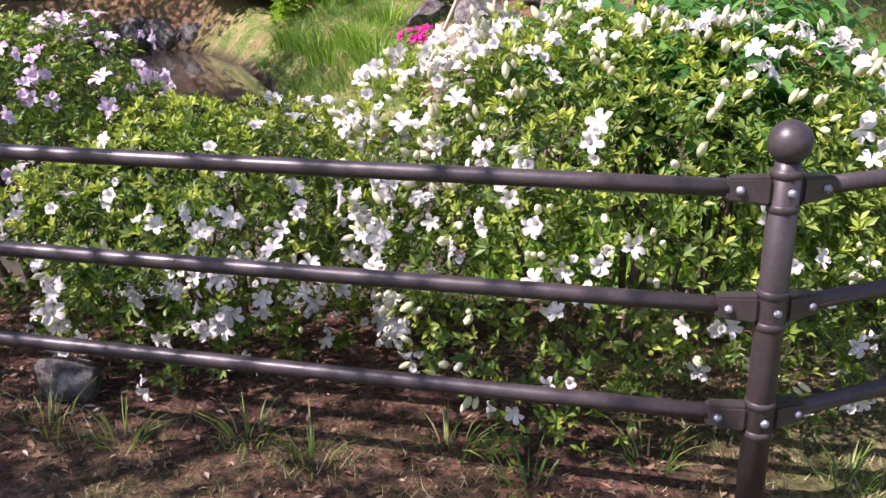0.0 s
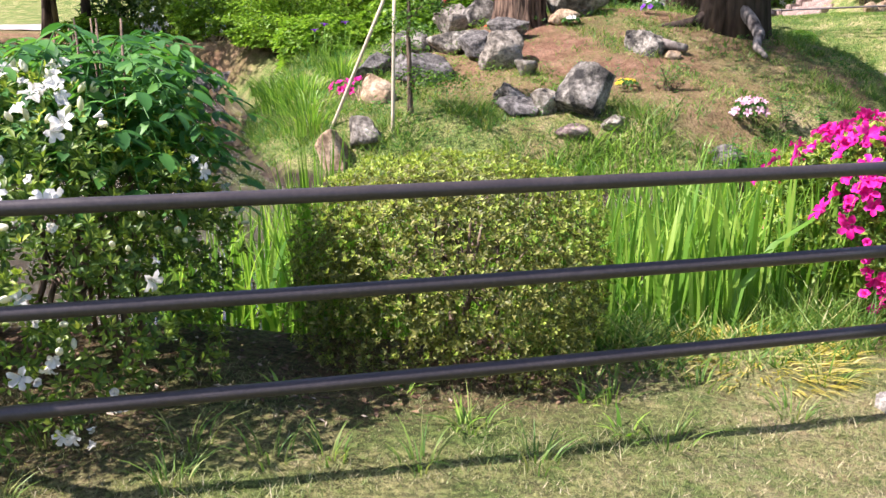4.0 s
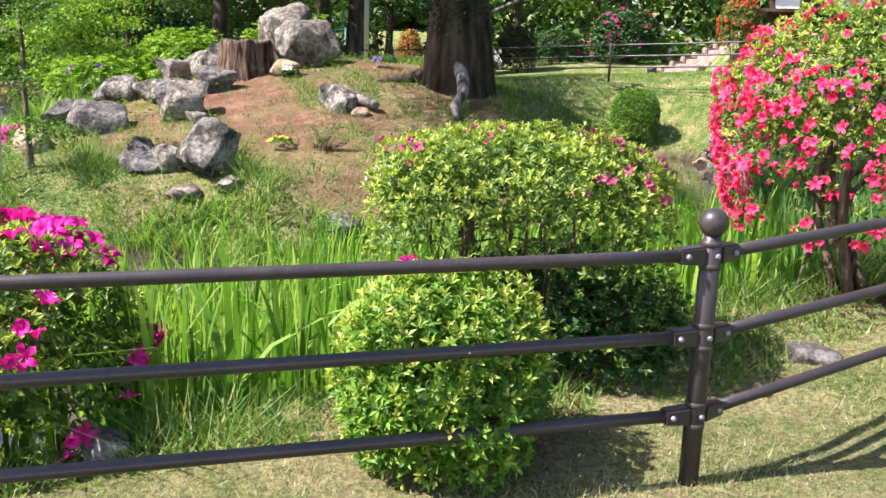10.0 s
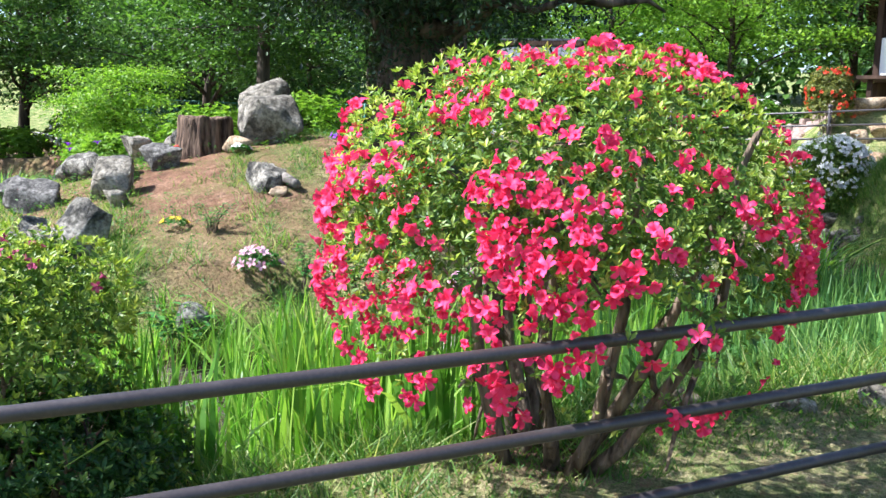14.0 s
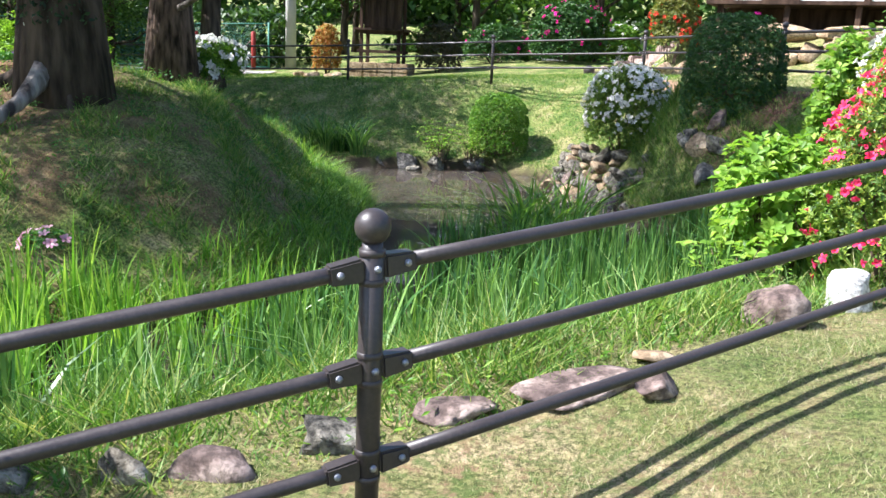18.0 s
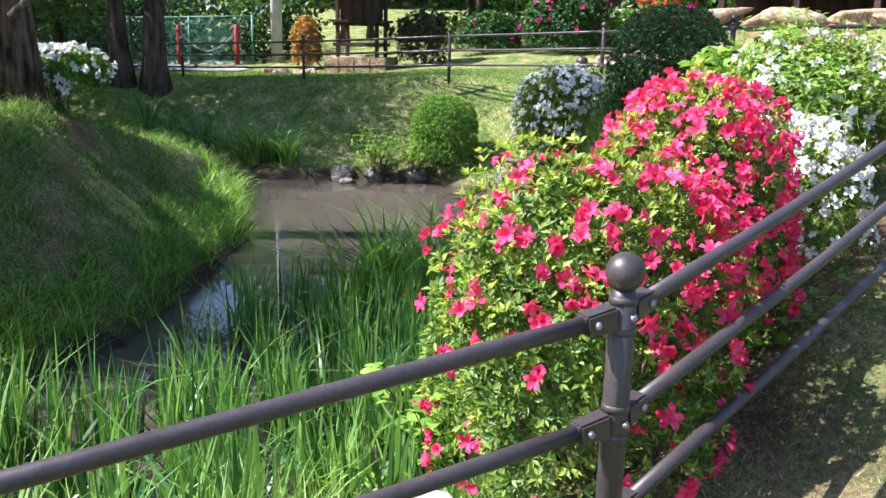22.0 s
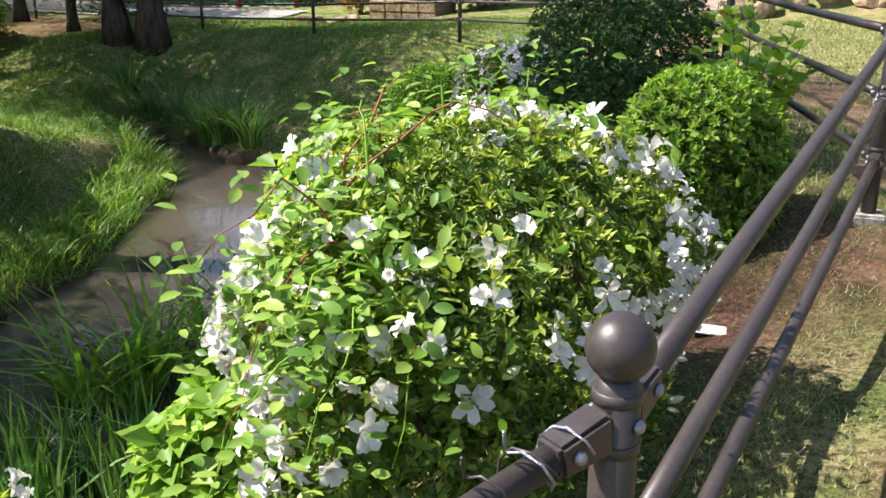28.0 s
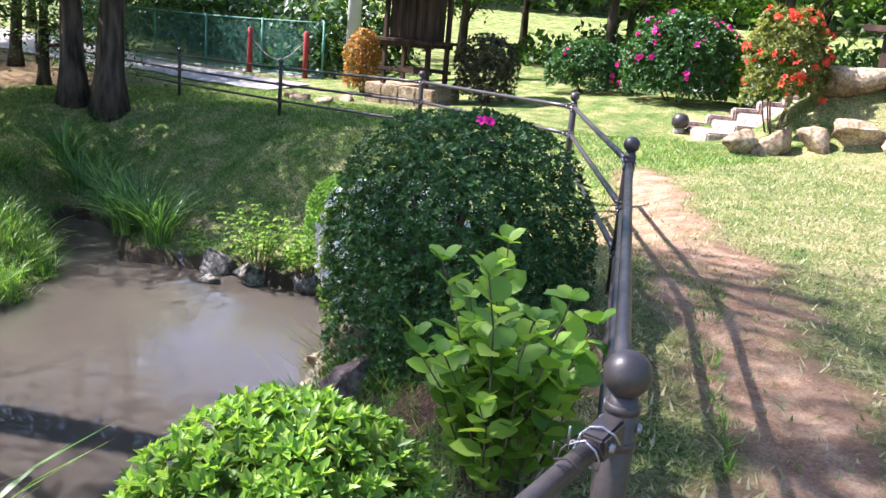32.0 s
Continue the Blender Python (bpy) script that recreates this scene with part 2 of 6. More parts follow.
M_WOOD_DARK = bark_mat("dark_timber", (0.028, 0.017, 0.012), (0.085, 0.052, 0.036), 6)
M_PLASTER = grained("white_plaster", [(0.3, (0.76, 0.75, 0.72)), (0.7, (0.84, 0.83, 0.81))], 3, 0.85)
M_SLATE = grained("grey_roof_sheet", [(0.38, (0.07, 0.073, 0.083)), (0.62, (0.14, 0.145, 0.16))], 5, 0.75, spec=0.2)
M_ROAD = grained("pale_road", [(0.3, (0.42, 0.37, 0.35)), (0.7, (0.52, 0.47, 0.45))], 4, 0.95, fine=60, coord="Object")
M_STEP = grained("pinkish_step_stone", [(0.36, (0.25, 0.185, 0.155)), (0.62, (0.42, 0.33, 0.285))], 4, 0.9, fine=30)
M_RED_STEEL = grained("red_steel", [(0.3, (0.22, 0.02, 0.018)), (0.7, (0.33, 0.045, 0.035))], 10, 0.5)
M_GREEN_STEEL = grained("green_mesh", [(0.3, (0.06, 0.2, 0.15)), (0.7, (0.10, 0.28, 0.21))], 10, 0.5)
M_POLE = grained("pole_concrete", [(0.3, (0.42, 0.41, 0.39)), (0.7, (0.56, 0.55, 0.52))], 3, 0.9)


def ground_mat():
    m, t, b = mat("garden_ground", 0.95, 0, 0.15)
    a = t.nodes.new("ShaderNodeAttribute")
    a.attribute_name = "cover"
    sep = t.nodes.new("ShaderNodeSeparateColor")
    t.links.new(a.outputs["Color"], sep.inputs[0])
    turf = ramp(t, noise_of(t, 2.2, 8, 0.7), [(0.34, (0.07, 0.13, 0.03)), (0.46, (0.14, 0.195, 0.055)), (0.55, (0.24, 0.25, 0.10)), (0.68, (0.40, 0.34, 0.20))])
    turf = mixed(t, 0.75, turf, ramp(t, noise_of(t, 38, 6, 0.8), [(0.44, (0.18, 0.22, 0.15)), (0.56, (1.6, 1.5, 1.35))]), "MULTIPLY")
    straw = ramp(t, noise_of(t, 3.1, 8, 0.75), [(0.36, (0.15, 0.19, 0.06)), (0.45, (0.31, 0.29, 0.14)), (0.54, (0.46, 0.38, 0.23)), (0.66, (0.60, 0.47, 0.33))])
    straw = mixed(t, 0.85, straw, ramp(t, noise_of(t, 42, 6, 0.85), [(0.44, (0.22, 0.24, 0.16)), (0.56, (1.5, 1.42, 1.3))]), "MULTIPLY")
    straw = mixed(t, ramp(t, noise_of(t, 13, 5, 0.7), [(0.52, (0, 0, 0)), (0.6, (0.75, 0.75, 0.75))]), straw, (0.37, 0.22, 0.14))
    straw = mixed(t, ramp(t, noise_of(t, 9, 5, 0.7, dist=1.0), [(0.52, (0, 0, 0)), (0.6, (0.7, 0.7, 0.7))]), straw, (0.13, 0.19, 0.055))
    turf = mixed(t, a.outputs["Alpha"], turf, straw)
    soil = ramp(t, noise_of(t, 6, 8, 0.7), [(0.3, (0.065, 0.036, 0.026)), (0.5, (0.14, 0.078, 0.056)), (0.72, (0.26, 0.155, 0.115))])
    soil = mixed(t, 0.8, soil, ramp(t, noise_of(t, 45, 6, 0.8), [(0.43, (0.3, 0.28, 0.26)), (0.53, (1.1, 1.1, 1.1)), (0.6, (2.3, 1.9, 1.7))]), "MULTIPLY")
    litter = ramp(t, noise_of(t, 4, 8, 0.7), [(0.3, (0.11, 0.06, 0.04)), (0.5, (0.22, 0.125, 0.08)), (0.72, (0.36, 0.235, 0.16))])
    litter = mixed(t, 0.7, litter, ramp(t, noise_of(t, 50, 6, 0.8), [(0.43, (0.3, 0.26, 0.24)), (0.57, (1.6, 1.45, 1.35))]), "MULTIPLY")
    mud = ramp(t, noise_of(t, 3, 6), [(0.3, (0.03, 0.022, 0.015)), (0.7, (0.08, 0.06, 0.04))])
    c = mixed(t, sep.outputs[0], turf, soil)
    c = mixed(t, sep.outputs[1], c, litter)
    c = mixed(t, sep.outputs[2], c, mud)
    tk = t.nodes.new("ShaderNodeAttribute")
    tk.attribute_name = "trodden"
    earth = ramp(t, noise_of(t, 5, 8, 0.75), [(0.38, (0.29, 0.165, 0.095)), (0.5, (0.43, 0.265, 0.165)), (0.62, (0.54, 0.37, 0.245))])
    earth = mixed(t, 0.7, earth, ramp(t, noise_of(t, 60, 5, 0.8), [(0.38, (0.6, 0.57, 0.55)), (0.62, (1.25, 1.25, 1.25))]), "MULTIPLY")
    c = mixed(t, tk.outputs["Fac"], c, earth)
    t.links.new(c, b.inputs["Base Color"])
    bump(t, b, noise_of(t, 45, 8, 0.75), 1.0, 0.04)
    return m


def water_mat():
    m, t, b = mat("pond_water", 0.012, 0, 0.5)
    b.inputs["IOR"].default_value = 1.33
    t.links.new(ramp(t, noise_of(t, 0.5, 4), [(0.3, (0.060, 0.050, 0.040)), (0.7, (0.079, 0.067, 0.053))]), b.inputs["Base Color"])
    b.inputs["Subsurface Weight"].default_value = 0.9
    b.inputs["Subsurface Radius"].default_value = (0.5, 0.42, 0.34)
    b.inputs["Subsurface Scale"].default_value = 1.0
    bump(t, b, noise_of(t, 4.0, 2, 0.4), 0.02, 0.02)
    return m


# ---- mesh helpers ----
def raw(name, v, f, material, smooth=False):
    """A mesh from arrays: v (n, 3), f (m, k)."""
    me = bpy.data.meshes.new(name)
    v, f = np.ascontiguousarray(v, np.float32), np.ascontiguousarray(f, np.int32)
    me.vertices.add(len(v))
    me.vertices.foreach_set("co", v.ravel())
    me.loops.add(f.size)
    me.loops.foreach_set("vertex_index", f.ravel())
    me.polygons.add(len(f))
    me.polygons.foreach_set("loop_start", np.arange(0, f.size, f.shape[1], dtype=np.int32))
    if smooth:
        me.polygons.foreach_set("use_smooth", np.ones(len(f), bool))
    me.update(calc_edges=True)
    if material:
        me.materials.append(material)
    return me


def mesh_of(name, bm, material, smooth=False):
    me = bpy.data.meshes.new(name)
    bm.to_mesh(me)
    bm.free()
    if smooth:
        me.polygons.foreach_set("use_smooth", np.ones(len(me.polygons), bool))
    me.materials.append(material)
    return me


def put(name, me, parent=None, label="", m=None, kind=""):
    ob = new(name, me)
    if parent:
        ob.parent = parent
    if m is not None:
        ob.matrix_basis = m
    if label or kind:
        tagged(ob, label, kind=kind)
    return ob


def thing(name, x, y, z, label, category, group="", kind=""):
    ob = new(name)
    ob.empty_display_size = 0.1
    ob.location = (x, y, z)
    return tagged(ob, label, category, group, kind)


def frame_of(d):
    """Two vectors square to each of the directions d (n, 3)."""
    ref = np.where(np.abs(d[:, 2:3]) > 0.9, np.array([[1.0, 0, 0]]), np.array([[0, 0, 1.0]]))
    u = np.cross(ref, d)
    u /= np.linalg.norm(u, axis=1, keepdims=True) + 1e-9
    return u, np.cross(d, u)


def unit(a):
    return a / (np.linalg.norm(a, axis=-1, keepdims=True) + 1e-9)


def leaves_geo(base, way, up, length, width, fold=0.25):
    """Folded four-point leaves: base points, directions, upper sides; lengths and widths per leaf."""
    n = len(base)
    side = unit(np.cross(way, up))
    nor = np.cross(side, way)
    l, w = np.asarray(length).reshape(-1, 1), np.asarray(width).reshape(-1, 1)
    mid = base + way * l * 0.52 + nor * w * fold
    v = np.stack([base, mid - side * w * 0.5, base + way * l - nor * l * 0.08, mid + side * w * 0.5], 1).reshape(-1, 3)
    i = np.arange(n)[:, None] * 4
    f = np.concatenate([i + [0, 1, 2], i + [0, 2, 3]], 1).reshape(-1, 3)
    return v, f


def big_leaves_geo(base, way, up, length, width, droop=0.25):
    """Broad pointed leaves of ten points, bent down toward the tip."""
    n = len(base)
    side = unit(np.cross(way, up))
    nor = np.cross(side, way)
    l, w = np.asarray(length).reshape(-1, 1), np.asarray(width).reshape(-1, 1)
    rows = []
    for s, half in ((0.0, 0.0), (0.2, 0.36), (0.5, 0.5), (0.8, 0.36), (1.0, 0.0)):
        c = base + way * l * s - nor * l * droop * s * s
        if half == 0:
            rows.append(c)
        else:
            rows += [c - side * w * half + nor * w * 0.12, c, c + side * w * half + nor * w * 0.12]
    v = np.stack(rows, 1).reshape(-1, 3)
    i = np.arange(n)[:, None] * 11
    tri = [[0, 1, 2], [0, 2, 3], [1, 4, 5], [1, 5, 2], [2, 5, 6], [2, 6, 3], [4, 7, 8], [4, 8, 5], [5, 8, 9], [5, 9, 6], [7, 10, 8], [8, 10, 9]]
    f = np.concatenate([i + q for q in tri], 1).reshape(-1, 3)
    return v, f


def whorls(p, axis, k, length, width, spread=(35, 75), seed=0):
    """k leaves round every shoot tip p with its axis."""
    r = np.random.default_rng(seed)
    n = len(p)
    u, w = frame_of(axis)
    P, A = np.repeat(p, k, 0), np.repeat(axis, k, 0)
    U, W = np.repeat(u, k, 0), np.repeat(w, k, 0)
    phi = (np.tile(np.arange(k) * 2.399, n) + np.repeat(r.uniform(0, 6.28, n), k) + r.normal(0, 0.25, n * k))[:, None]
    th = np.radians(r.uniform(*spread, n * k))[:, None]
    way = unit(np.cos(th) * A + np.sin(th) * (np.cos(phi) * U + np.sin(phi) * W))
    L = length * r.uniform(0.65, 1.2, n * k)
    return leaves_geo(P + way * 0.004, way, A, L, L * width / length)


def tube_geo(pts, radii, seg=8, cap=True):
    pts, radii = np.asarray(pts, float), np.asarray(radii, float)
    d = unit(np.gradient(pts, axis=0))
    u, w = frame_of(d)
    for k in range(1, len(pts)):
        if (u[k] * u[k - 1]).sum() < 0:
            u[k], w[k] = -u[k], -w[k]
    a = np.arange(seg) * 2 * np.pi / seg
    v = (pts[:, None] + radii[:, None, None] * (np.cos(a)[None, :, None] * u[:, None] + np.sin(a)[None, :, None] * w[:, None])).reshape(-1, 3)
    f = []
    for k in range(len(pts) - 1):
        for s in range(seg):
            q, s2 = k * seg, (s + 1) % seg
            f += [[q + s, q + s2, q + seg + s2], [q + s, q + seg + s2, q + seg + s]]
    if cap:
        v = np.vstack([v, pts[:1], pts[-1:]])
        e, last = len(v) - 2, (len(pts) - 1) * seg
        for s in range(seg):
            s2 = (s + 1) % seg
            f += [[e, s2, s], [e + 1, last + s, last + s2]]
    return v, np.array(f)


def joined(geos):
    vs, fs, n = [], [], 0
    for v, f in geos:
        vs.append(v)
        fs.append(np.asarray(f) + n)
        n += len(v)
    return np.vstack(vs), np.vstack(fs)


def box_bm(x0, x1, y0, y1, z0, z1, bevel=0.0):
    bm = bmesh.new()
    bmesh.ops.create_cube(bm, size=1, matrix=Matrix.Translation(((x0 + x1) / 2, (y0 + y1) / 2, (z0 + z1) / 2)) @ Matrix.Diagonal((x1 - x0, y1 - y0, z1 - z0, 1)))
    if bevel:
        bmesh.ops.bevel(bm, geom=bm.edges[:], offset=bevel, segments=2, affect="EDGES")
    return bm


def lathe_bm(profile, seg=20):
    """A turned shape from (radius, height) pairs."""
    bm = bmesh.new()
    rings = [[bm.verts.new((r * math.cos(6.28319 * k / seg), r * math.sin(6.28319 * k / seg), z)) for k in range(seg)] for r, z in profile]
    for a, b in zip(rings, rings[1:]):
        for k in range(seg):
            bm.faces.new((a[k], a[(k + 1) % seg], b[(k + 1) % seg], b[k]))
    bm.faces.new(rings[0][::-1])
    bm.faces.new(rings[-1])
    return bm


ico = bmesh.new()
bmesh.ops.create_icosphere(ico, subdivisions=4, radius=1)
ICO_V = np.array([v.co[:] for v in ico.verts])
ICO_F = np.array([[v.index for v in f.verts] for f in ico.faces])
ico.free()
ico = bmesh.new()
bmesh.ops.create_icosphere(ico, subdivisions=3, radius=1)
ICO3_V = np.array([v.co[:] for v in ico.verts])
ICO3_F = np.array([[v.index for v in f.verts] for f in ico.faces])
ico.free()


def rock_mesh(seed, material, sx, sy, sz, facets=13, low=False):
    """A broken stone: a ball cut by chance planes, roughened."""
    r = np.random.default_rng(seed)
    v, f = (ICO3_V, ICO3_F) if low or max(sx, sy, sz) < 0.5 else (ICO_V, ICO_F)
    v = v.copy()
    for _ in range(facets):
        n = unit(r.normal(size=3))
        d = r.uniform(0.34, 0.74)
        over = np.maximum(v @ n - d, 0)
        v -= over[:, None] * n * 0.97
    for fr, am in ((2.3, 0.035), (6.5, 0.022), (15.0, 0.016)):
        ph = r.uniform(0, 6.28, (3, 3))
        disp = sum(np.sin(v[:, a] * fr + ph[a, 0]) * np.sin(v[:, (a + 1) % 3] * fr * 1.3 + ph[a, 1]) for a in range(3))
        v += unit(v) * (disp * am)[:, None]
    lo, hi = v.min(0), v.max(0)
    v = (v - (lo + hi) / 2) / (hi - lo) * 2
    return raw("rock", v * np.array([sx / 2, sy / 2, sz / 2]), f, material, True)


# ---- ground and pond ----
POSTS = [(-4.85, 2.0, 1.43), (-1.66, 1.70, 1.42), (1.523, 1.398, 1.405), (4.265, 2.997, 1.407), (7.047, 4.679, 1.447), (9.262, 7.387, 1.557),
         (10.005, 8.180, 1.710), (11.768, 10.777, 1.978), (12.615, 13.880, 2.470), (12.210, 16.940, 2.707), (10.405, 19.770, 2.700),
         (7.97, 22.59, 2.63), (4.65, 23.79, 2.49), (1.09, 24.10, 2.30), (-2.45, 24.30, 2.17), (-6.1, 24.4, 2.1), (-9.7, 24.5, 2.05)]
FOOT = 0.885
SHORE = [(-7.59, 4.21), (-4.99, 3.00), (-3.00, 3.20), (-0.00, 3.40), (2.50, 3.96), (4.54, 4.90), (6.37, 6.89), (8.20, 9.30), (9.40, 10.40), (10.20, 11.69), (10.41, 13.28), (9.60, 16.87),
         (8.84, 18.27), (8.28, 19.38), (7.48, 20.10), (6.50, 21.50), (5.53, 21.81), (4.19, 21.35), (3.00, 20.60), (1.60, 21.06), (0.44, 20.88), (1.06, 20.35), (3.18, 19.54),
         (3.84, 19.00), (4.35, 18.19), (5.40, 17.00), (6.30, 15.12), (6.96, 13.59), (6.97, 12.18), (6.22, 10.50), (5.00, 9.49), (3.49, 8.90), (1.79, 8.59), (0.30, 8.40),
         (-0.80, 8.50), (-1.71, 9.60), (-2.75, 11.18), (-4.14, 13.95), (-5.77, 16.32), (-6.87, 17.34), (-8.99, 17.57), (-12.99, 16.42), (-11.50, 12.54), (-8.62, 8.98)]
LEVELS = [(1.99, -0.60, 0.50), (5.22, 0.50, 0.52), (8.38, 3.31, 0.60), (10.75, 5.99, 0.76), (12.40, 8.70, 1.16), (12.91, 11.00, 1.32), (13.19, 13.09, 1.60), (13.26, 15.04, 1.82),
          (12.05, 19.26, 1.81), (18.60, 16.20, 2.10), (17.00, 3.00, 1.00), (0.13, -7.99, 0.52), (-9.88, -1.87, 0.51), (-12.05, 20.76, 0.83), (-6.69, 25.65, 1.30), (-1.25, 26.87, 1.36), (5.76, 28.61, 1.50),
          (7.99, 26.81, 1.76), (9.53, 26.92, 1.84), (-1.20, 35.50, 2.10), (14.05, 25.14, 2.19), (-14.50, 32.00, 1.60), (10.41, 22.02, 1.77),
          (8.55, 29.14, 2.86), (11.73, 29.49, 3.00), (4.90, 31.55, 2.02), (11.32, 15.88, 1.41), (11.18, 10.96, 0.90)]
WALL = [(6.95, 20.55), (7.45, 20.05), (8.10, 19.50), (8.60, 18.98)]
CTRL = np.array([(x, y, z - FOOT - (0.07 if n == 3 else 0.04 if n == 2 else 0.0)) for n, (x, y, z) in enumerate(POSTS)] + LEVELS)
SH = np.array(SHORE, float)


def shore_distance(x, y):
    """Metres to the waterline: positive on land, negative over the pond."""
    p = np.stack([x, y], -1)
    best, inside = np.full(len(p), 1e9), np.zeros(len(p), bool)
    for a, b in zip(SH, np.roll(SH, -1, 0)):
        e = b - a
        s = np.clip(((p - a) @ e) / (e @ e), 0, 1)
        best = np.minimum(best, np.linalg.norm(p - a - s[:, None] * e, axis=1))
        cross = (a[1] > p[:, 1]) != (b[1] > p[:, 1])
        inside ^= cross & (p[:, 0] < e[0] * (p[:, 1] - a[1]) / (e[1] if e[1] else 1e-9) + a[0])
    return np.where(inside, -best, best)


def wobble(x, y, s, seed):
    return (np.sin(x * s + seed) * np.cos(y * s * 1.13 + seed * 1.7) + 0.5 * np.sin((x + y) * s * 1.9 + seed * 2.3) + 0.3 * np.sin((x - 1.4 * y) * s * 3.1 + seed)) / 1.8


def peninsula(x, y):
    return np.exp(-(((x - 1.2) / 6.2) ** 6) - (((y - 14.6) / 6.0) ** 6))


def smooth(a):
    a = np.clip(a, 0, 1)
    return a * a * (3 - 2 * a)


def height(x, y):
    x, y = np.atleast_1d(np.asarray(x, float)), np.atleast_1d(np.asarray(y, float))
    w = np.zeros_like(x)
    h = np.zeros_like(x)
    for cx, cy, cz in CTRL:
        k = 1 / (((x - cx) ** 2 + (y - cy) ** 2) + 0.35) ** 1.6
        w += k
        h += k * cz
    h /= w
    far = np.maximum(np.hypot(x - 3, y - 14) - 26, 0)
    h += 0.10 * np.minimum(far, 90) * smooth((y - 30) / 16) + 0.00012 * far**2 * smooth((y - 30) / 10) * 0.2
    mound = 0.10 + 1.75 * np.exp(-((x - 2.0) ** 2) / (34 - 14 * smooth((y - 12.5) / 3)) - ((y - 14.5) ** 2) / np.where(y < 14.5, 20.0, 14.5))
    pen = peninsula(x, y)
    h = h * (1 - pen) + mound * pen
    d = shore_distance(x, y) + 0.10 * wobble(x, y, 2.1, 1.0)
    wide = 0.9 + 2.2 * smooth((y - 19.5) / 2.5) * (1 - pen) + 0.9 * smooth((x - 9.0) / 1.5) * smooth((y - 10) / 3) * (1 - smooth((y - 19) / 2))
    wide = wide + pen * smooth((x - 3.0) / 1.5) * (0.9 + 0.9 * smooth((y - 14.5) / 2))
    land = h * (0.12 + 0.88 * smooth(d / wide)) * smooth(d / 0.12 + 0.4) + 0.02
    bed = -0.55 * smooth(-d / 1.2) - 0.03
    z = np.where(d > 0, land, bed)
    z = z + 0.018 * wobble(x, y, 1.7, 3.0) + 0.008 * wobble(x, y, 6.0, 5.0)
    return z


def ground_z(x, y):
    return float(height(x, y)[0])


def axis_steps(lo, hi, step, far):
    core = np.arange(lo, hi + 1e-6, step)
    grow, s, out = [], step, 0.0
    while out < far:
        s *= 1.22
        out += s
        grow.append(out)
    grow = np.array(grow)
    return np.concatenate([lo - grow[::-1], core, hi + grow])


def segment_distance(x, y, line):
    best = np.full(len(x), 1e9)
    for (ax, ay), (bx, by) in zip(line, line[1:]):
        e = np.array([bx - ax, by - ay])
        s = np.clip(((x - ax) * e[0] + (y - ay) * e[1]) / (e @ e), 0, 1)
        best = np.minimum(best, np.hypot(x - ax - s * e[0], y - ay - s * e[1]))
    return best


TRACK = [(8.08, 23.85), (8.99, 22.40), (9.76, 21.58), (10.42, 21.10), (10.83, 20.37), (11.19, 19.91), (11.52, 19.51), (11.89, 18.76), (12.61, 17.44), (13.32, 15.44), (13.74, 12.97)]
BEDS = [(4.51, 4.10, 0.5), (6.26, 4.84, 0.4), (7.83, 7.15, 0.4), (2.60, 3.21, 0.8), (11.52, 11.91, 0.7), (11.87, 13.61, 0.85), (11.75, 16.30, 1.0), (10.35, 18.63, 1.0)]


def cover(x, y):
    """Shares of bare soil, needle litter and mud."""
    d, pen = shore_distance(x, y), peninsula(x, y)
    n1, n2 = wobble(x, y, 1.1, 2.0), wobble(x, y, 3.3, 4.0)
    soil = np.exp(-(((x + 0.6) / 2.5) ** 4) - (((y - 2.2) / 1.3) ** 4)) * 1.1
    for cx, cy, rad in BEDS:
        soil = np.maximum(soil, np.exp(-(((x - cx) ** 2 + (y - cy) ** 2) / rad**2) ** 2) * 0.9)
    soil = np.maximum(soil, smooth((0.56 + 0.22 * n2 - segment_distance(x, y, TRACK)) / 0.4))
    soil = np.clip(soil + 0.35 * n2 * (soil > 0.05), 0, 1)
    litter = pen * np.exp(-(((x - 1.8) / 2.9) ** 4) - (((y - 12.2) / 2.5) ** 4)) * np.clip(0.95 + 0.6 * n1 + 0.3 * n2, 0, 1)
    litter = np.maximum(litter, 0.7 * np.exp(-(((x - 3.6) ** 2 + (y - 10.1) ** 2) / 0.5) ** 2))
    litter = np.maximum(litter, 0.9 * smooth((-3.6 - x) / 1.5) * smooth((y - 16.5) / 1.0) * np.clip(0.85 + 0.4 * n2, 0, 1) * (1 - smooth((y - 24) / 2)))
    litter = np.clip(np.maximum(litter, 0.75 * pen * smooth(n2 * 1.6 + n1 * 0.8 - 0.3 + 0.25 * smooth((x - 3.5) / 1.5))), 0, 1)
    mud = smooth((0.14 - d) / 0.13)
    return soil, litter, mud, d, pen


def dryness(x, y):
    """Where the mown lawn along the fence has dried to straw."""
    near = segment_distance(x, y, [(p[0], p[1]) for p in POSTS[2:9]])
    side = smooth((3.2 - near) / 1.6) * smooth((x - 2.2) / 2.5) * (1 - 0.75 * smooth((y - 10.5) / 2))
    side = np.maximum(side, 0.75 * smooth((y - 18.5) / 2) * smooth((x - 8.0) / 2) * (1 - smooth((y - 30) / 2)))
    return np.clip(side * (0.48 + 0.5 * wobble(x, y, 0.9, 6.0) + 0.25 * wobble(x, y, 2.7, 8.0)), 0, 1)


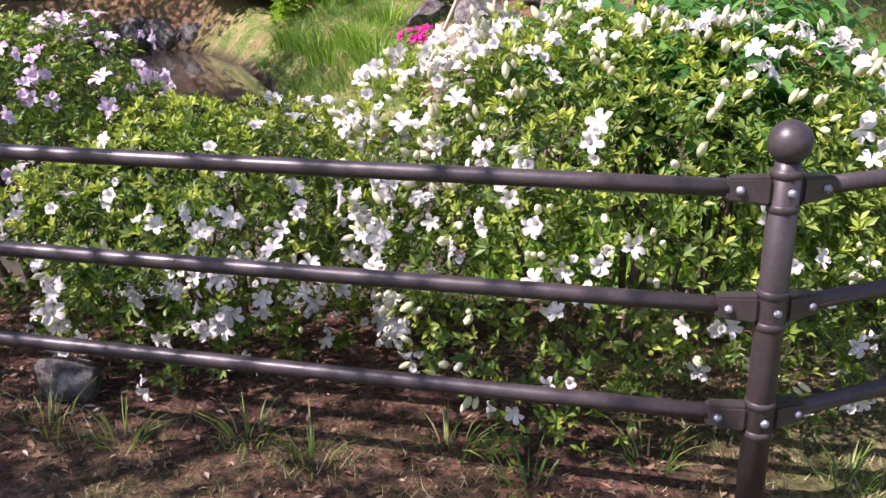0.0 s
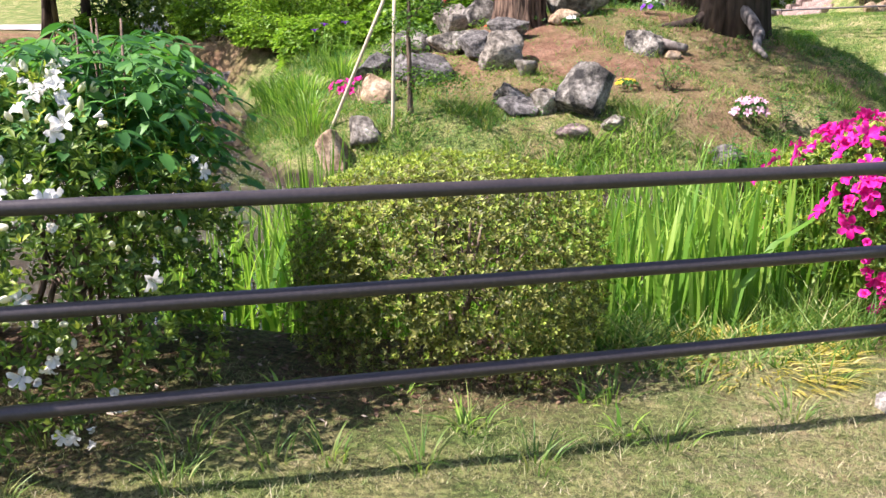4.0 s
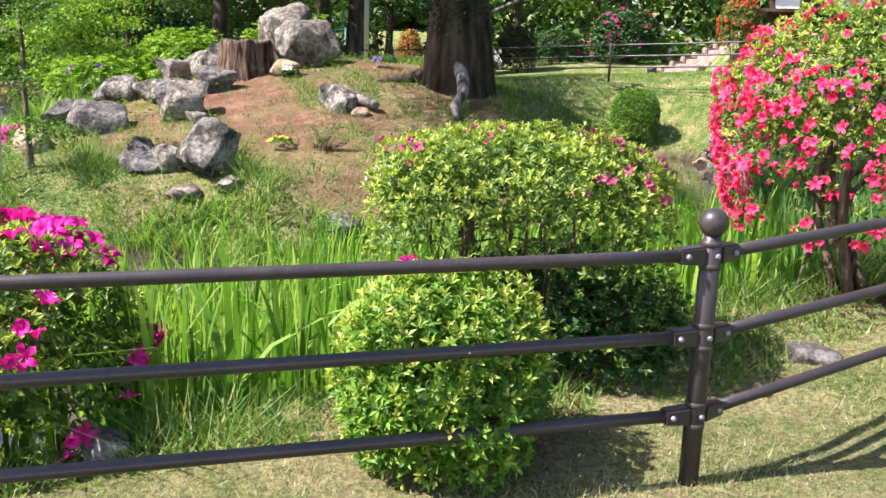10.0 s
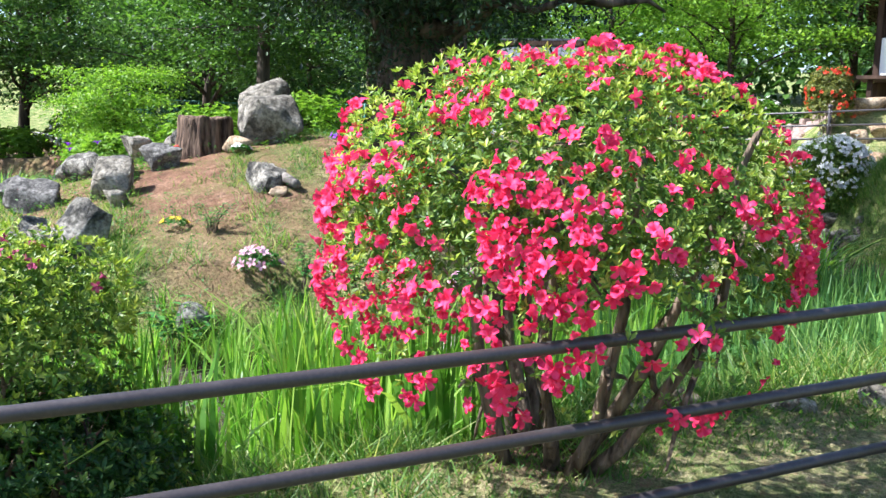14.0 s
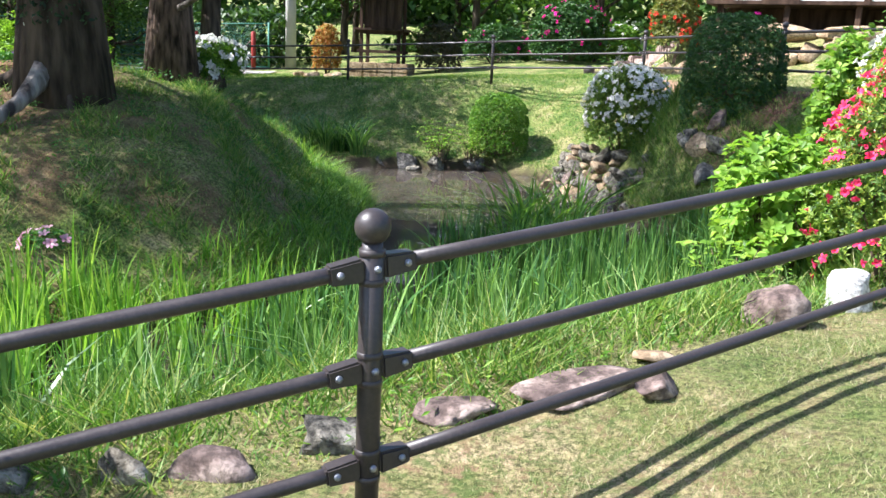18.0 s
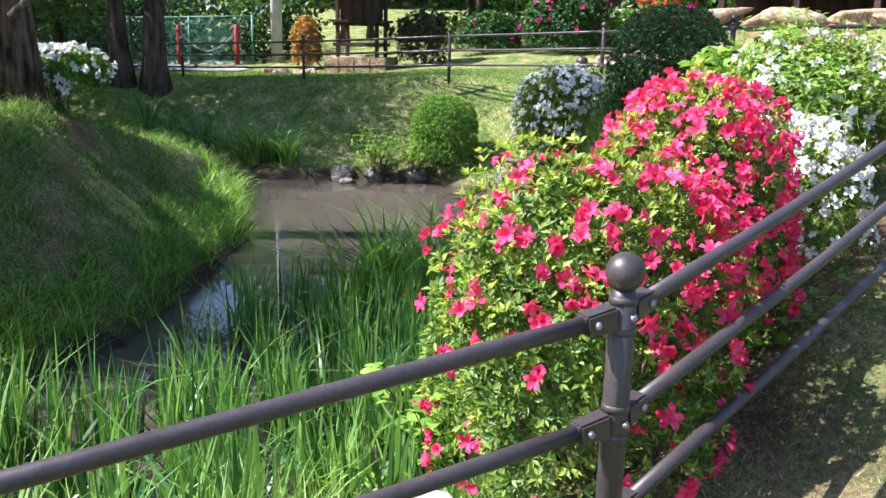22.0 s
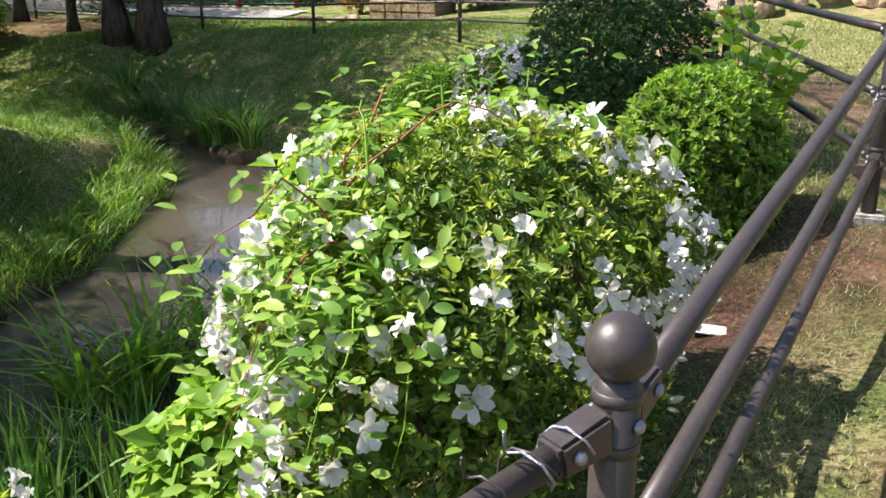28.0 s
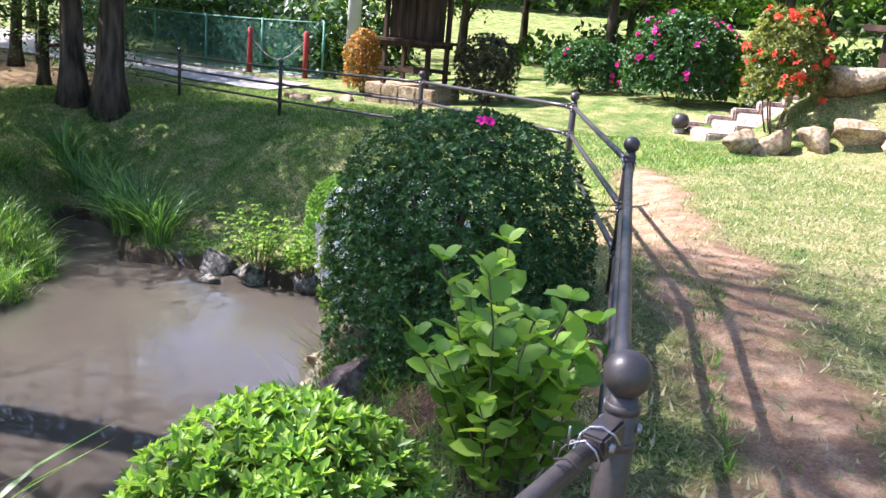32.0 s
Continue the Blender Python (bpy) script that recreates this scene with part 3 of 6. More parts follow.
def build_ground():
    xs, ys = axis_steps(-10, 18, 0.14, 900), axis_steps(-2, 34, 0.14, 900)
    gx, gy = np.meshgrid(xs, ys)
    x, y = gx.ravel(), gy.ravel()
    ny, nx = gx.shape
    i = (np.arange(ny - 1)[:, None] * nx + np.arange(nx - 1)[None]).ravel()
    me = raw("ground", np.stack([x, y, height(x, y)], 1), np.stack([i, i + 1, i + nx + 1, i + nx], 1), ground_mat(), True)
    soil, litter, mud, _, _ = cover(x, y)
    at = me.color_attributes.new("cover", "FLOAT_COLOR", "POINT")
    at.data.foreach_set("color", np.stack([soil, litter, mud, dryness(x, y)], 1).astype(np.float32).ravel())
    tr = me.attributes.new("trodden", "FLOAT", "POINT")
    tr.data.foreach_set("value", smooth((0.50 + 0.28 * wobble(x, y, 3.3, 4.0) - segment_distance(x, y, TRACK)) / 0.35).astype(np.float32))
    return tagged(new("ground", me), "garden lawn, bare reddish soil and pond bed", "ground", kind="structure")


build_ground()
bm = bmesh.new()
bmesh.ops.create_grid(bm, x_segments=2, y_segments=2, size=1, matrix=Matrix.Translation((-2.5, 12.5, 0)) @ Matrix.Diagonal((15.5, 12, 1, 1)))
tagged(new("water", mesh_of("water", bm, water_mat())), "murky brown pond water reflecting the sky", "water", kind="structure")


# ---- fence ----
def fence_parts():
    post = lathe_bm([(0.031, -0.08), (0.031, 0.83), (0.026, 0.834), (0.026, 0.845)], 20)
    me_post = mesh_of("post", post, M_PAINT, True)
    cap = bmesh.new()
    bmesh.ops.create_uvsphere(cap, u_segments=24, v_segments=14, radius=0.045)
    me_cap = mesh_of("ball_cap", cap, M_PAINT, True)
    ring = lathe_bm([(0.0312, -0.009), (0.0335, -0.008), (0.0335, 0.008), (0.0312, 0.009)], 20)
    me_ring = mesh_of("collar", ring, M_PAINT, True)
    bolt = lathe_bm([(0.010, 0), (0.010, 0.003), (0.0075, 0.008), (0.003, 0.0095)], 10)
    me_bolt = mesh_of("bolt", bolt, M_BOLT, True)
    # a bent strap that reaches from the post round the end of a rail
    br = box_bm(0.026, 0.115, -0.024, 0.024, -0.030, 0.030, 0.006)
    for v in br.verts:
        if v.co.x > 0.09:
            v.co.z *= 0.8
    me_br = mesh_of("bracket", br, M_PAINT)
    return me_post, me_cap, me_ring, me_bolt, me_br


def build_fence():
    me_post, me_cap, me_ring, me_bolt, me_br = fence_parts()
    fence = thing("fence", POSTS[2][0], POSTS[2][1], POSTS[2][2] - FOOT, "dark brown painted steel pipe fence with three rails and ball-topped posts", "fence")
    inv = Matrix.Translation(-fence.location)
    lift = (0.785, 0.525, 0.265)
    for n, (x, y, z) in enumerate(POSTS):
        base = Vector((x, y, z - FOOT))
        post = put("post", me_post, fence, m=inv @ Matrix.Translation(base))
        put("ball_cap", me_cap, post, m=Matrix.Translation((0, 0, FOOT)))
        a, b = POSTS[max(n - 1, 0)], POSTS[min(n + 1, len(POSTS) - 1)]
        out = math.atan2(-(b[0] - a[0]), b[1] - a[1])
        for h in lift:
            for dz in (-0.036, 0.036):
                put("collar", me_ring, post, m=Matrix.Translation((0, 0, h + dz)))
            q = Matrix.Translation((0, 0, h)) @ Matrix.Rotation(out + math.pi, 4, "Z") @ Matrix.Translation((-0.0315, 0, 0)) @ Matrix.Rotation(-math.pi / 2, 4, "Y")
            put("bolt", me_bolt, post, m=q)
            q = Matrix.Translation((0, 0, h)) @ Matrix.Rotation(out, 4, "Z") @ Matrix.Translation((-0.0315, 0, 0)) @ Matrix.Rotation(-math.pi / 2, 4, "Y")
            put("bolt", me_bolt, post, m=q)
        if n in (3, 7, 9):
            q = 0.095 if n == 3 else 0.07
            fb = box_bm(-q, q, -q, q, -0.2, 0.004 if n == 3 else 0.025, 0.01)
            put("footing", mesh_of("footing", fb, M_CONCRETE), post, "rough concrete footing", Matrix.Rotation(out, 4, "Z"))
    for a, b in zip(POSTS, POSTS[1:]):
        pa, pb = Vector(a) - Vector((0, 0, FOOT)), Vector(b) - Vector((0, 0, FOOT))
        for h in lift:
            s, e = pa + Vector((0, 0, h)), pb + Vector((0, 0, h))
            d = (e - s).normalized()
            L = (e - s).length
            turn = Matrix((d, Vector((-d.y, d.x, 0)).normalized(), d.cross(Vector((-d.y, d.x, 0))).normalized())).transposed().to_4x4()
            bend = 0.03 if a is POSTS[7] else 0.004 if L > 2 else 0.0
            v, f = tube_geo([(0.05 + (L - 0.1) * k / 8, 0, -bend * math.sin(math.pi * k / 8)) for k in range(9)], [0.0198] * 9, 16)
            rail = put("rail", raw("rail", v, f, M_PAINT, True), fence, m=inv @ Matrix.Translation(s) @ turn)
            for flip in (0, 1):
                q = Matrix.Translation((L * flip, 0, 0)) @ Matrix.Rotation(math.pi * flip, 4, "Z")
                put("bracket", me_br, rail, m=q)
                for side in (-1, 1):
                    put("bolt", me_bolt, rail, m=q @ Matrix.Translation((0.088, 0.024 * side, 0)) @ Matrix.Rotation(-side * math.pi / 2, 4, "X"))


build_fence()


# ---- shrubs ----
def flower_geo(size, petals=5, open_=0.9, seed=0):
    """A funnel flower with broad ruffled petals that overlap."""
    r = np.random.default_rng(seed)
    vs, fs = [], []
    for k in range(petals):
        a = k * 2 * math.pi / petals + r.normal(0, 0.08)
        n = len(vs)
        tip = r.normal(0, 0.10)
        for s, half, lift in ((0.06, 0.05, 0.0), (0.44, 0.28, 0.58), (0.92, 0.31, 0.75 + tip), (1.20, 0.03, 0.64 + tip * 1.4)):
            for w in (-half, 0.0, half):
                j = r.normal(0, 0.035)
                rad = s * open_
                h = lift * (1.35 - 0.55 * open_) + (0.09 if w and s > 0.2 else 0.0) + j * (s > 0.4)
                vs.append(((rad * math.cos(a) - w * math.sin(a)) * size, (rad * math.sin(a) + w * math.cos(a)) * size, h * size))
        for row in range(3):
            for c in range(2):
                q = n + row * 3 + c
                fs += [[q, q + 1, q + 4], [q, q + 4, q + 3]]
    return np.array(vs), np.array(fs)


def flower_mesh(material, size, petals=5, open_=0.9, seed=0):
    v, f = flower_geo(size, petals, open_, seed)
    return raw("flower", v, f, material, True)


def bud_geo(size):
    return tube_geo([(0, 0, 0), (0, 0, size * 0.35), (0, 0, size * 0.75), (0, 0, size)], [size * 0.10, size * 0.24, size * 0.20, size * 0.03], 6)


def bud_mesh(material, size):
    v, f = bud_geo(size)
    return raw("bud", v, f, material, True)


FL = {}


def flower_set(key, material, size):
    if key not in FL:
        FL[key] = [flower_mesh(material, size * s, 5, o, i) for i, (s, o) in enumerate(((1, 0.85), (0.95, 0.65), (1.05, 0.98), (0.85, 0.45)))]
    return FL[key]


def dome_points(n, rx, ry, z0, z1, power, lumps, seed, low=-0.35):
    """Points and outward normals on a lumpy rounded bush shape standing about the origin; z from z0 to z1."""
    r = np.random.default_rng(seed)
    d = unit(r.normal(size=(n * 2, 3)))
    d = d[d[:, 2] > low][:n]
    k = (np.abs(d) ** power).sum(1) ** (-1 / power)
    ph = r.uniform(0, 6.28, (6, 2))
    az, el = np.arctan2(d[:, 1], d[:, 0]), d[:, 2]
    lump = sum(np.sin(az * (2 + i) + ph[i, 0]) * np.sin(el * (2.5 + i * 1.3) + ph[i, 1]) for i in range(6)) / 3
    p = d * k[:, None] * (1 + lumps * lump)[:, None]
    zc = z0 + (z1 - z0) * 0.42
    q = p * np.array([rx, ry, 1.0])
    q[:, 2] = zc + np.where(p[:, 2] > 0, p[:, 2] * (z1 - zc), p[:, 2] / max(-low, 0.2) * (zc - z0) * 0.9)
    nor = unit(d * np.array([1 / rx, 1 / ry, 1.6 / (z1 - z0)]))
    return q, nor


def stems_geo(rx, ry, z1, count, seed, r0=0.014, reach=0.75, fork=3):
    r = np.random.default_rng(seed)
    every = []
    for _ in range(count):
        out = []
        a = r.uniform(0, 6.28)
        s = r.uniform(0.05, 0.2)
        b = np.array([math.cos(a) * rx * s, math.sin(a) * ry * s, -0.04])
        tip = np.array([math.cos(a) * rx * reach * r.uniform(0.3, 1), math.sin(a) * ry * reach * r.uniform(0.3, 1), z1 * r.uniform(0.6, 0.9)])
        bow = np.array([math.cos(a), math.sin(a), -0.3]) * 0.12 * rx
        line = [b + (tip - b) * k / 5 + bow * math.sin(math.pi * k / 5) + r.normal(0, 0.012, 3) for k in range(6)]
        out.append(tube_geo(line, np.linspace(r0, r0 * 0.35, 6), 6))
        for _ in range(fork):
            k = r.integers(2, 5)
            t2 = line[k] + r.normal(0, 1, 3) * np.array([rx, ry, z1]) * 0.22 + np.array([0, 0, 0.12])
            t2[:2] /= max(math.hypot(t2[0] / rx, t2[1] / ry) / 0.82, 1.0)
            t2[2] = min(t2[2], z1 * (0.95 - 0.35 * math.hypot(t2[0] / rx, t2[1] / ry)))
            ln = [line[k] + (t2 - line[k]) * q / 3 + r.normal(0, 0.008, 3) for q in range(4)]
            out.append(tube_geo(ln, np.linspace(r0 * 0.5, r0 * 0.15, 4), 5))
        every.append(joined(out))
    return every


def shrub(name, label, x, y, rx, ry, top, base=None, low=-0.45, z0=0.06, power=2.6, lumps=0.10, leaf=M_LEAF_AZ, young=None, sprigs=1800, k=7,
          length=0.036, width=0.014, flowers=(), stems=9, r0=0.014, seed=1, category="shrub", inner=0.45, reach=0.75, upness=0.5, group="", turn=0.0, gap=0.0, thin=0.0, spread=(35, 75), sunny=0.0, cluster=2):
    """A bush: stems, whorls of leaves in layers, and flowers (material key, material, size, count, lowest, highest share of height)."""
    zb = ground_z(x, y) if base is None else base
    ob = thing(name, x, y, zb, label, category, group)
    ob.rotation_euler = (0, 0, turn)
    h = top - zb
    r = np.random.default_rng(seed)
    for v, f in stems_geo(rx, ry, h, stems, seed, r0, reach):
        put("stem", raw("stem", v, f, M_STEM, True), ob)
    p, nor = dome_points(sprigs, rx, ry, z0, h, power, lumps, seed, low)
    share = np.zeros(len(p))
    if thin:
        share = np.where(r.uniform(0, 1, len(p)) > 0.10 + 0.9 * smooth((p[:, 2] / h - thin + 0.13) / 0.2), 1, 0)
    if gap:
        cell = np.sin(p[:, 0] * 9 + seed) * np.sin(p[:, 1] * 8 + 1) + np.sin(p[:, 2] * 11 + seed)
        keep = (cell < 1.5 - gap) | (p[:, 2] > h * 0.75)
        p, nor, share = p[keep], nor[keep], share[keep]
    bare = share > 0
    depth = 1 - r.uniform(0, 1, len(p)) ** 2 * 0.20
    c = np.array([0, 0, z0 + (h - z0) * 0.45])
    p1 = c + (p - c) * depth[:, None]
    ax = unit(nor * (1 - upness) + np.array([0, 0, upness]) + r.normal(0, 0.22, p.shape))
    if young:
        fresh = (r.uniform(0, 1, len(p)) < 0.25 + 0.6 * smooth((p[:, 2] / h - 0.3) / 0.6)) & (depth > 0.93)
    else:
        fresh = np.zeros(len(p), bool)
    fresh &= ~bare
    old = ~fresh & ~bare
    g = [whorls(p1[old], ax[old], k, length, width, spread, seed)]
    n2 = int(len(p) * inner)
    pi = c + (p[:n2] - c) * r.uniform(0.55, 0.85, (n2, 1))
    if thin:
        pi[:, 2] = np.maximum(pi[:, 2], h * (thin + 0.02) + r.uniform(0, 0.15, n2))
    g.append(whorls(pi, unit(nor[:n2] + r.normal(0, 0.5, (n2, 3))), k, length, width, (40, 95), seed + 1))
    v, f = joined(g)
    put("foliage", raw("foliage", v, f, leaf), ob, kind="stuff")
    if young and fresh.any():
        v, f = whorls(p1[fresh] + nor[fresh] * 0.015, ax[fresh], k - 1, length * 0.85, width * 0.85, (20, 65), seed + 2)
        put("fresh_foliage", raw("fresh_foliage", v, f, young), ob, "bright fresh leaf shoots", kind="stuff")
    for key, material, size, count, lo, hi, word in flowers:
        bud = key == "bud"
        meshes = [bud_mesh(material, size), bud_mesh(material, size * 0.8)] if bud else flower_set(key, material, size)
        w = np.where((p[:, 2] > lo * h) & (p[:, 2] < hi * h) & (nor @ np.array([-0.2, -0.45, 0.5]) > -0.45))[0]
        patch = np.sin(p[w, 0] * 7 + seed) + np.sin(p[w, 1] * 6 + seed * 2) + np.sin(p[w, 2] * 8 + seed) + r.normal(0, 3.2, len(w)) + sunny * (nor[w] @ np.array([-0.75, -0.3, 0.5]))
        heads = w[np.argsort(-patch)[: max(count // cluster, 1)]]
        pick = np.repeat(heads, cluster)
        off = r.normal(0, size * (0.5 if bud else 0.6 + 0.125 * cluster), (len(pick), 3))
        off -= (off * nor[pick]).sum(1, keepdims=True) * nor[pick] * 0.8
        spot = p[pick] + off + nor[pick] * (0.008 + 0.03 * r.random((len(pick), 1)))
        axes = unit(nor[pick] * 0.9 + off / size * 0.7 + np.array([-0.06, -0.10, 0.15]) + r.normal(0, 0.3, (len(pick), 3)))
        rest = []
        for n, (q0, a) in enumerate(zip(spot, axes)):
            q = Matrix.Translation(Vector(q0)) @ Vector(a).to_track_quat("Z", "Y").to_matrix().to_4x4() @ Matrix.Rotation(r.uniform(0, 6.28), 4, "Z") @ Matrix.Scale(r.uniform(0.8, 1.15), 4)
            if n < 285:
                put("bud" if bud else "flower", meshes[n % len(meshes)], ob, word if n == 0 else "", q)
            else:
                m_ = np.array(q)
                v, f = bud_geo(size) if bud else flower_geo(size, 5, (0.85, 0.65, 0.98, 0.45)[n % 4], n % 4)
                rest.append((v @ m_[:3, :3].T + m_[:3, 3], f))
        if rest:
            v, f = joined(rest)
            put("blossom", raw("blossom", v, f, material, True), ob, word, kind="stuff")
    return ob


# ---- trees ----
def tree(name, label, x, y, h, r0, crown_z, crown_r, leaf, bark, seed, limbs=8, clumps=70, per=160, size=0.09, width=0.5, lean=(0, 0), clump_r=0.55, flat=0.6, base=None, category="tree", wander=0.12, rise=(0.05, 0.5)):
    """A tapered trunk, limbs that fork, and a crown of leaf clumps with gaps between them."""
    r = np.random.default_rng(seed)
    zb = ground_z(x, y) if base is None else base
    ob = thing(name, x, y, zb, label, category)
    t = np.linspace(0, 1, 9)
    line = np.stack([lean[0] * t**1.5 + np.cumsum(r.normal(0, wander, 9)) * t * 0.5, lean[1] * t**1.5 + np.cumsum(r.normal(0, wander, 9)) * t * 0.5, -0.15 + (h * 0.92 + 0.15) * t], 1)
    rad = r0 * (1 - 0.8 * t) * np.where(t < 0.05, 1.45, 1)
    v, f = tube_geo(line, rad, 12)
    put("trunk", raw("trunk", v, f, bark, True), ob)
    ends = []
    for n in range(limbs):
        s = crown_z / h + (0.9 - crown_z / h) * (n + r.uniform(0, 0.8)) / limbs
        a = n * 2.4 + r.uniform(-0.5, 0.5)
        st = np.array([np.interp(s, t, line[:, q]) for q in range(3)])
        reach = crown_r * (1.05 - 0.55 * (s - crown_z / h)) * r.uniform(0.75, 1.05)
        tip = st + np.array([math.cos(a) * reach, math.sin(a) * reach, reach * r.uniform(*rise)])
        ln = np.array([st + (tip - st) * k / 5 + np.array([0, 0, 0.12 * reach * math.sin(math.pi * k / 5)]) + r.normal(0, 0.04 * reach, 3) * (k > 0) for k in range(6)])
        lr = r0 * (0.42 - 0.2 * s)
        g = [tube_geo(ln, np.linspace(lr, lr * 0.2, 6), 7)]
        for _ in range(3):
            k = r.integers(2, 6)
            e2 = ln[k] + r.normal(0, 0.3, 3) * reach * np.array([1, 1, 0.5])
            g.append(tube_geo([ln[k] + (e2 - ln[k]) * q / 3 + r.normal(0, 0.02 * reach, 3) for q in range(4)], np.linspace(lr * 0.4, lr * 0.1, 4), 5))
            ends.append(e2)
        ends += [ln[-1], ln[-2], ln[3]]
        v, f = joined(g)
        put("limb", raw("limb", v, f, bark, True), ob)
    ends = np.array(ends)
    pick = ends[r.integers(0, len(ends), clumps)] + r.normal(0, 0.22 * crown_r, (clumps, 3)) * np.array([1, 1, flat])
    P = np.repeat(pick, per, 0) + r.normal(0, clump_r, (clumps * per, 3)) * np.array([1, 1, flat * 0.6])
    P[:, 2] = np.maximum(P[:, 2], 0.05)
    way = unit(r.normal(0, 1, P.shape) * np.array([1, 1, 0.45]) + np.array([0, 0, -0.25]))
    up = unit(r.normal(0, 0.5, P.shape) + np.array([0, 0, 1.0]))
    L = size * r.uniform(0.6, 1.3, len(P))
    v, f = leaves_geo(P, way, up, L, L * width, 0.15)
    put("crown", raw("crown", v, f, leaf), ob, kind="stuff")
    return ob


def blades_geo(x, y, z, h, w, bend, seed, seg=4):
    """Ribbons that rise and arch over: seg pieces each, tapering."""
    r = np.random.default_rng(seed)
    n = len(x)
    a = r.uniform(0, 6.28, n)
    face = a + 1.57 + r.normal(0, 0.5, n)
    out = np.stack([np.cos(a), np.sin(a), np.zeros(n)], 1)
    side = np.stack([np.cos(face), np.sin(face), np.zeros(n)], 1)
    base = np.stack([x, y, z], 1)
    rows = []
    for k in range(seg + 1):
        s = k / seg
        c = base + out * (bend * h * s**2.2)[:, None] + np.array([0, 0, 1.0]) * (h * (s - 0.25 * np.minimum(bend, 1.5) * s**3))[:, None]
        half = (w * (1 - s**2.5) * 0.5 + 0.0004)[:, None]
        rows += [c - side * half, c + side * half]
    v = np.stack(rows, 1).reshape(-1, 3)
    i = np.arange(n)[:, None] * (2 * seg + 2)
    f = np.concatenate([i + q for k in range(seg) for q in ([2 * k, 2 * k + 1, 2 * k + 3], [2 * k, 2 * k + 3, 2 * k + 2])], 1).reshape(-1, 3)
    return v, f


def grass_geo(x, y, z, h, seed, wide=0.0035):
    """One-piece blades for turf."""
    r = np.random.default_rng(seed)
    n = len(x)
    a, b = r.uniform(0, 6.28, n), r.uniform(0, 6.28, n)
    base = np.stack([x, y, z - 0.004], 1)
    side = np.stack([np.cos(b), np.sin(b), np.zeros(n)], 1) * (wide * r.uniform(0.7, 1.4, n))[:, None]
    lean = r.uniform(0.2, 1.7, n)
    tip = base + np.stack([np.cos(a) * lean, np.sin(a) * lean, np.ones(n)], 1) * h[:, None]
    v = np.stack([base - side, base + side, tip], 1).reshape(-1, 3)
    return v, np.arange(3 * n).reshape(-1, 3)


F_SPENT = flower_mat("spent_petal", (0.30, 0.03, 0.10), (0.5, 0.12, 0.2))
WHITE = ("white", F_WHITE, 0.029)
shrub("white_azalea", "white azalea bush in full bloom behind the fence", 1.25, 2.30, 0.75, 0.70, 1.57, sprigs=2700, young=M_LEAF_YEL, sunny=2.5, seed=11, lumps=0.13,
      flowers=[(*WHITE, 460, 0.08, 1, "open white flower"), ("bud", F_CREAM, 0.042, 400, 0.15, 1, "cream flower bud")], category="azalea")
shrub("white_azalea", "low white azalea bush with open flowers", -0.06, 2.35, 0.58, 0.55, 1.28, sprigs=1900, young=M_LEAF_YEL, seed=12, lumps=0.14,
      flowers=[(*WHITE, 330, 0.08, 1, "open white flower"), ("bud", F_CREAM, 0.036, 90, 0.3, 1, "cream flower bud")], category="azalea")
shrub("pale_pink_azalea", "pale pink azalea bush with spent flowers", -1.00, 2.60, 0.60, 0.55, 1.54, sprigs=1700, seed=13, lumps=0.14,
      flowers=[("pale", F_PALE, 0.034, 180, 0.2, 1, "pale pink flower")], category="azalea")
shrub("clipped_azalea", "clipped olive-green azalea hedge without flowers", 2.64, 3.09, 0.57, 0.47, 1.21, z0=0.02, low=-0.7, sprigs=4300, length=0.021, width=0.009, leaf=M_LEAF_OLIVE, young=M_LEAF_YEL, seed=14, power=3.4, lumps=0.06, category="azalea")
shrub("magenta_azalea", "magenta azalea bush in bloom with yellow-green leaves", 4.45, 4.36, 0.59, 0.48, 1.25, base=0.50, sprigs=1900, young=M_LEAF_YEL, sunny=0.0, seed=15, lumps=0.1, cluster=3,
      flowers=[("mag3", F_MAG, 0.046, 285, 0.0, 1, "magenta flower")], category="azalea", length=0.042, width=0.016, gap=0.2)
shrub("round_azalea", "small round clipped azalea with yellow-green leaves", 6.24, 4.58, 0.33, 0.33, 1.23, z0=0.02, low=-0.7, sprigs=1600, leaf=M_LEAF_HEDGE, young=M_LEAF_YEL, seed=16, lumps=0.05,
      flowers=[("mag", F_MAG, 0.036, 3, 0.8, 1, "magenta flower")], category="azalea")
shrub("tiered_azalea", "sparse clipped azalea with a flat leafy top and bare stems", 6.25, 5.62, 0.61, 0.50, 1.61, z0=0.5, low=-0.2, sprigs=2000, young=M_LEAF_YEL, seed=17, lumps=0.1, stems=16, gap=0.5,
      flowers=[("mags", F_SPENT, 0.022, 60, 0.7, 1, "fading magenta flower")], category="azalea", power=3.0)
for x_, y_, r_, top_, seed_ in ((6.45, 5.75, 0.52, 1.08, 18), (6.30, 6.15, 0.40, 1.0, 36), (5.95, 5.55, 0.36, 0.98, 37)):
    shrub("low_azalea", "low dark green azalea bush beneath the flat-topped one", x_, y_, r_, r_ * 0.9, top_, sprigs=1300, z0=0.02, low=-0.6, leaf=M_LEAF_DARK, young=M_LEAF_AZ, seed=seed_, category="azalea", group="low azaleas by the reeds")
shrub("crimson_azalea", "tall crimson azalea shaped like a small tree with bare lower stems", 7.95, 7.00, 0.86, 0.84, 2.29, z0=0.36, low=-0.62, power=2.3, sprigs=4600, young=M_LEAF_YEL, seed=19, lumps=0.07, stems=9, r0=0.034, thin=0.52,
      flowers=[("red", F_RED, 0.031, 1150, 0.16, 1, "crimson flower")], category="azalea", inner=0.3, reach=0.93, cluster=3)
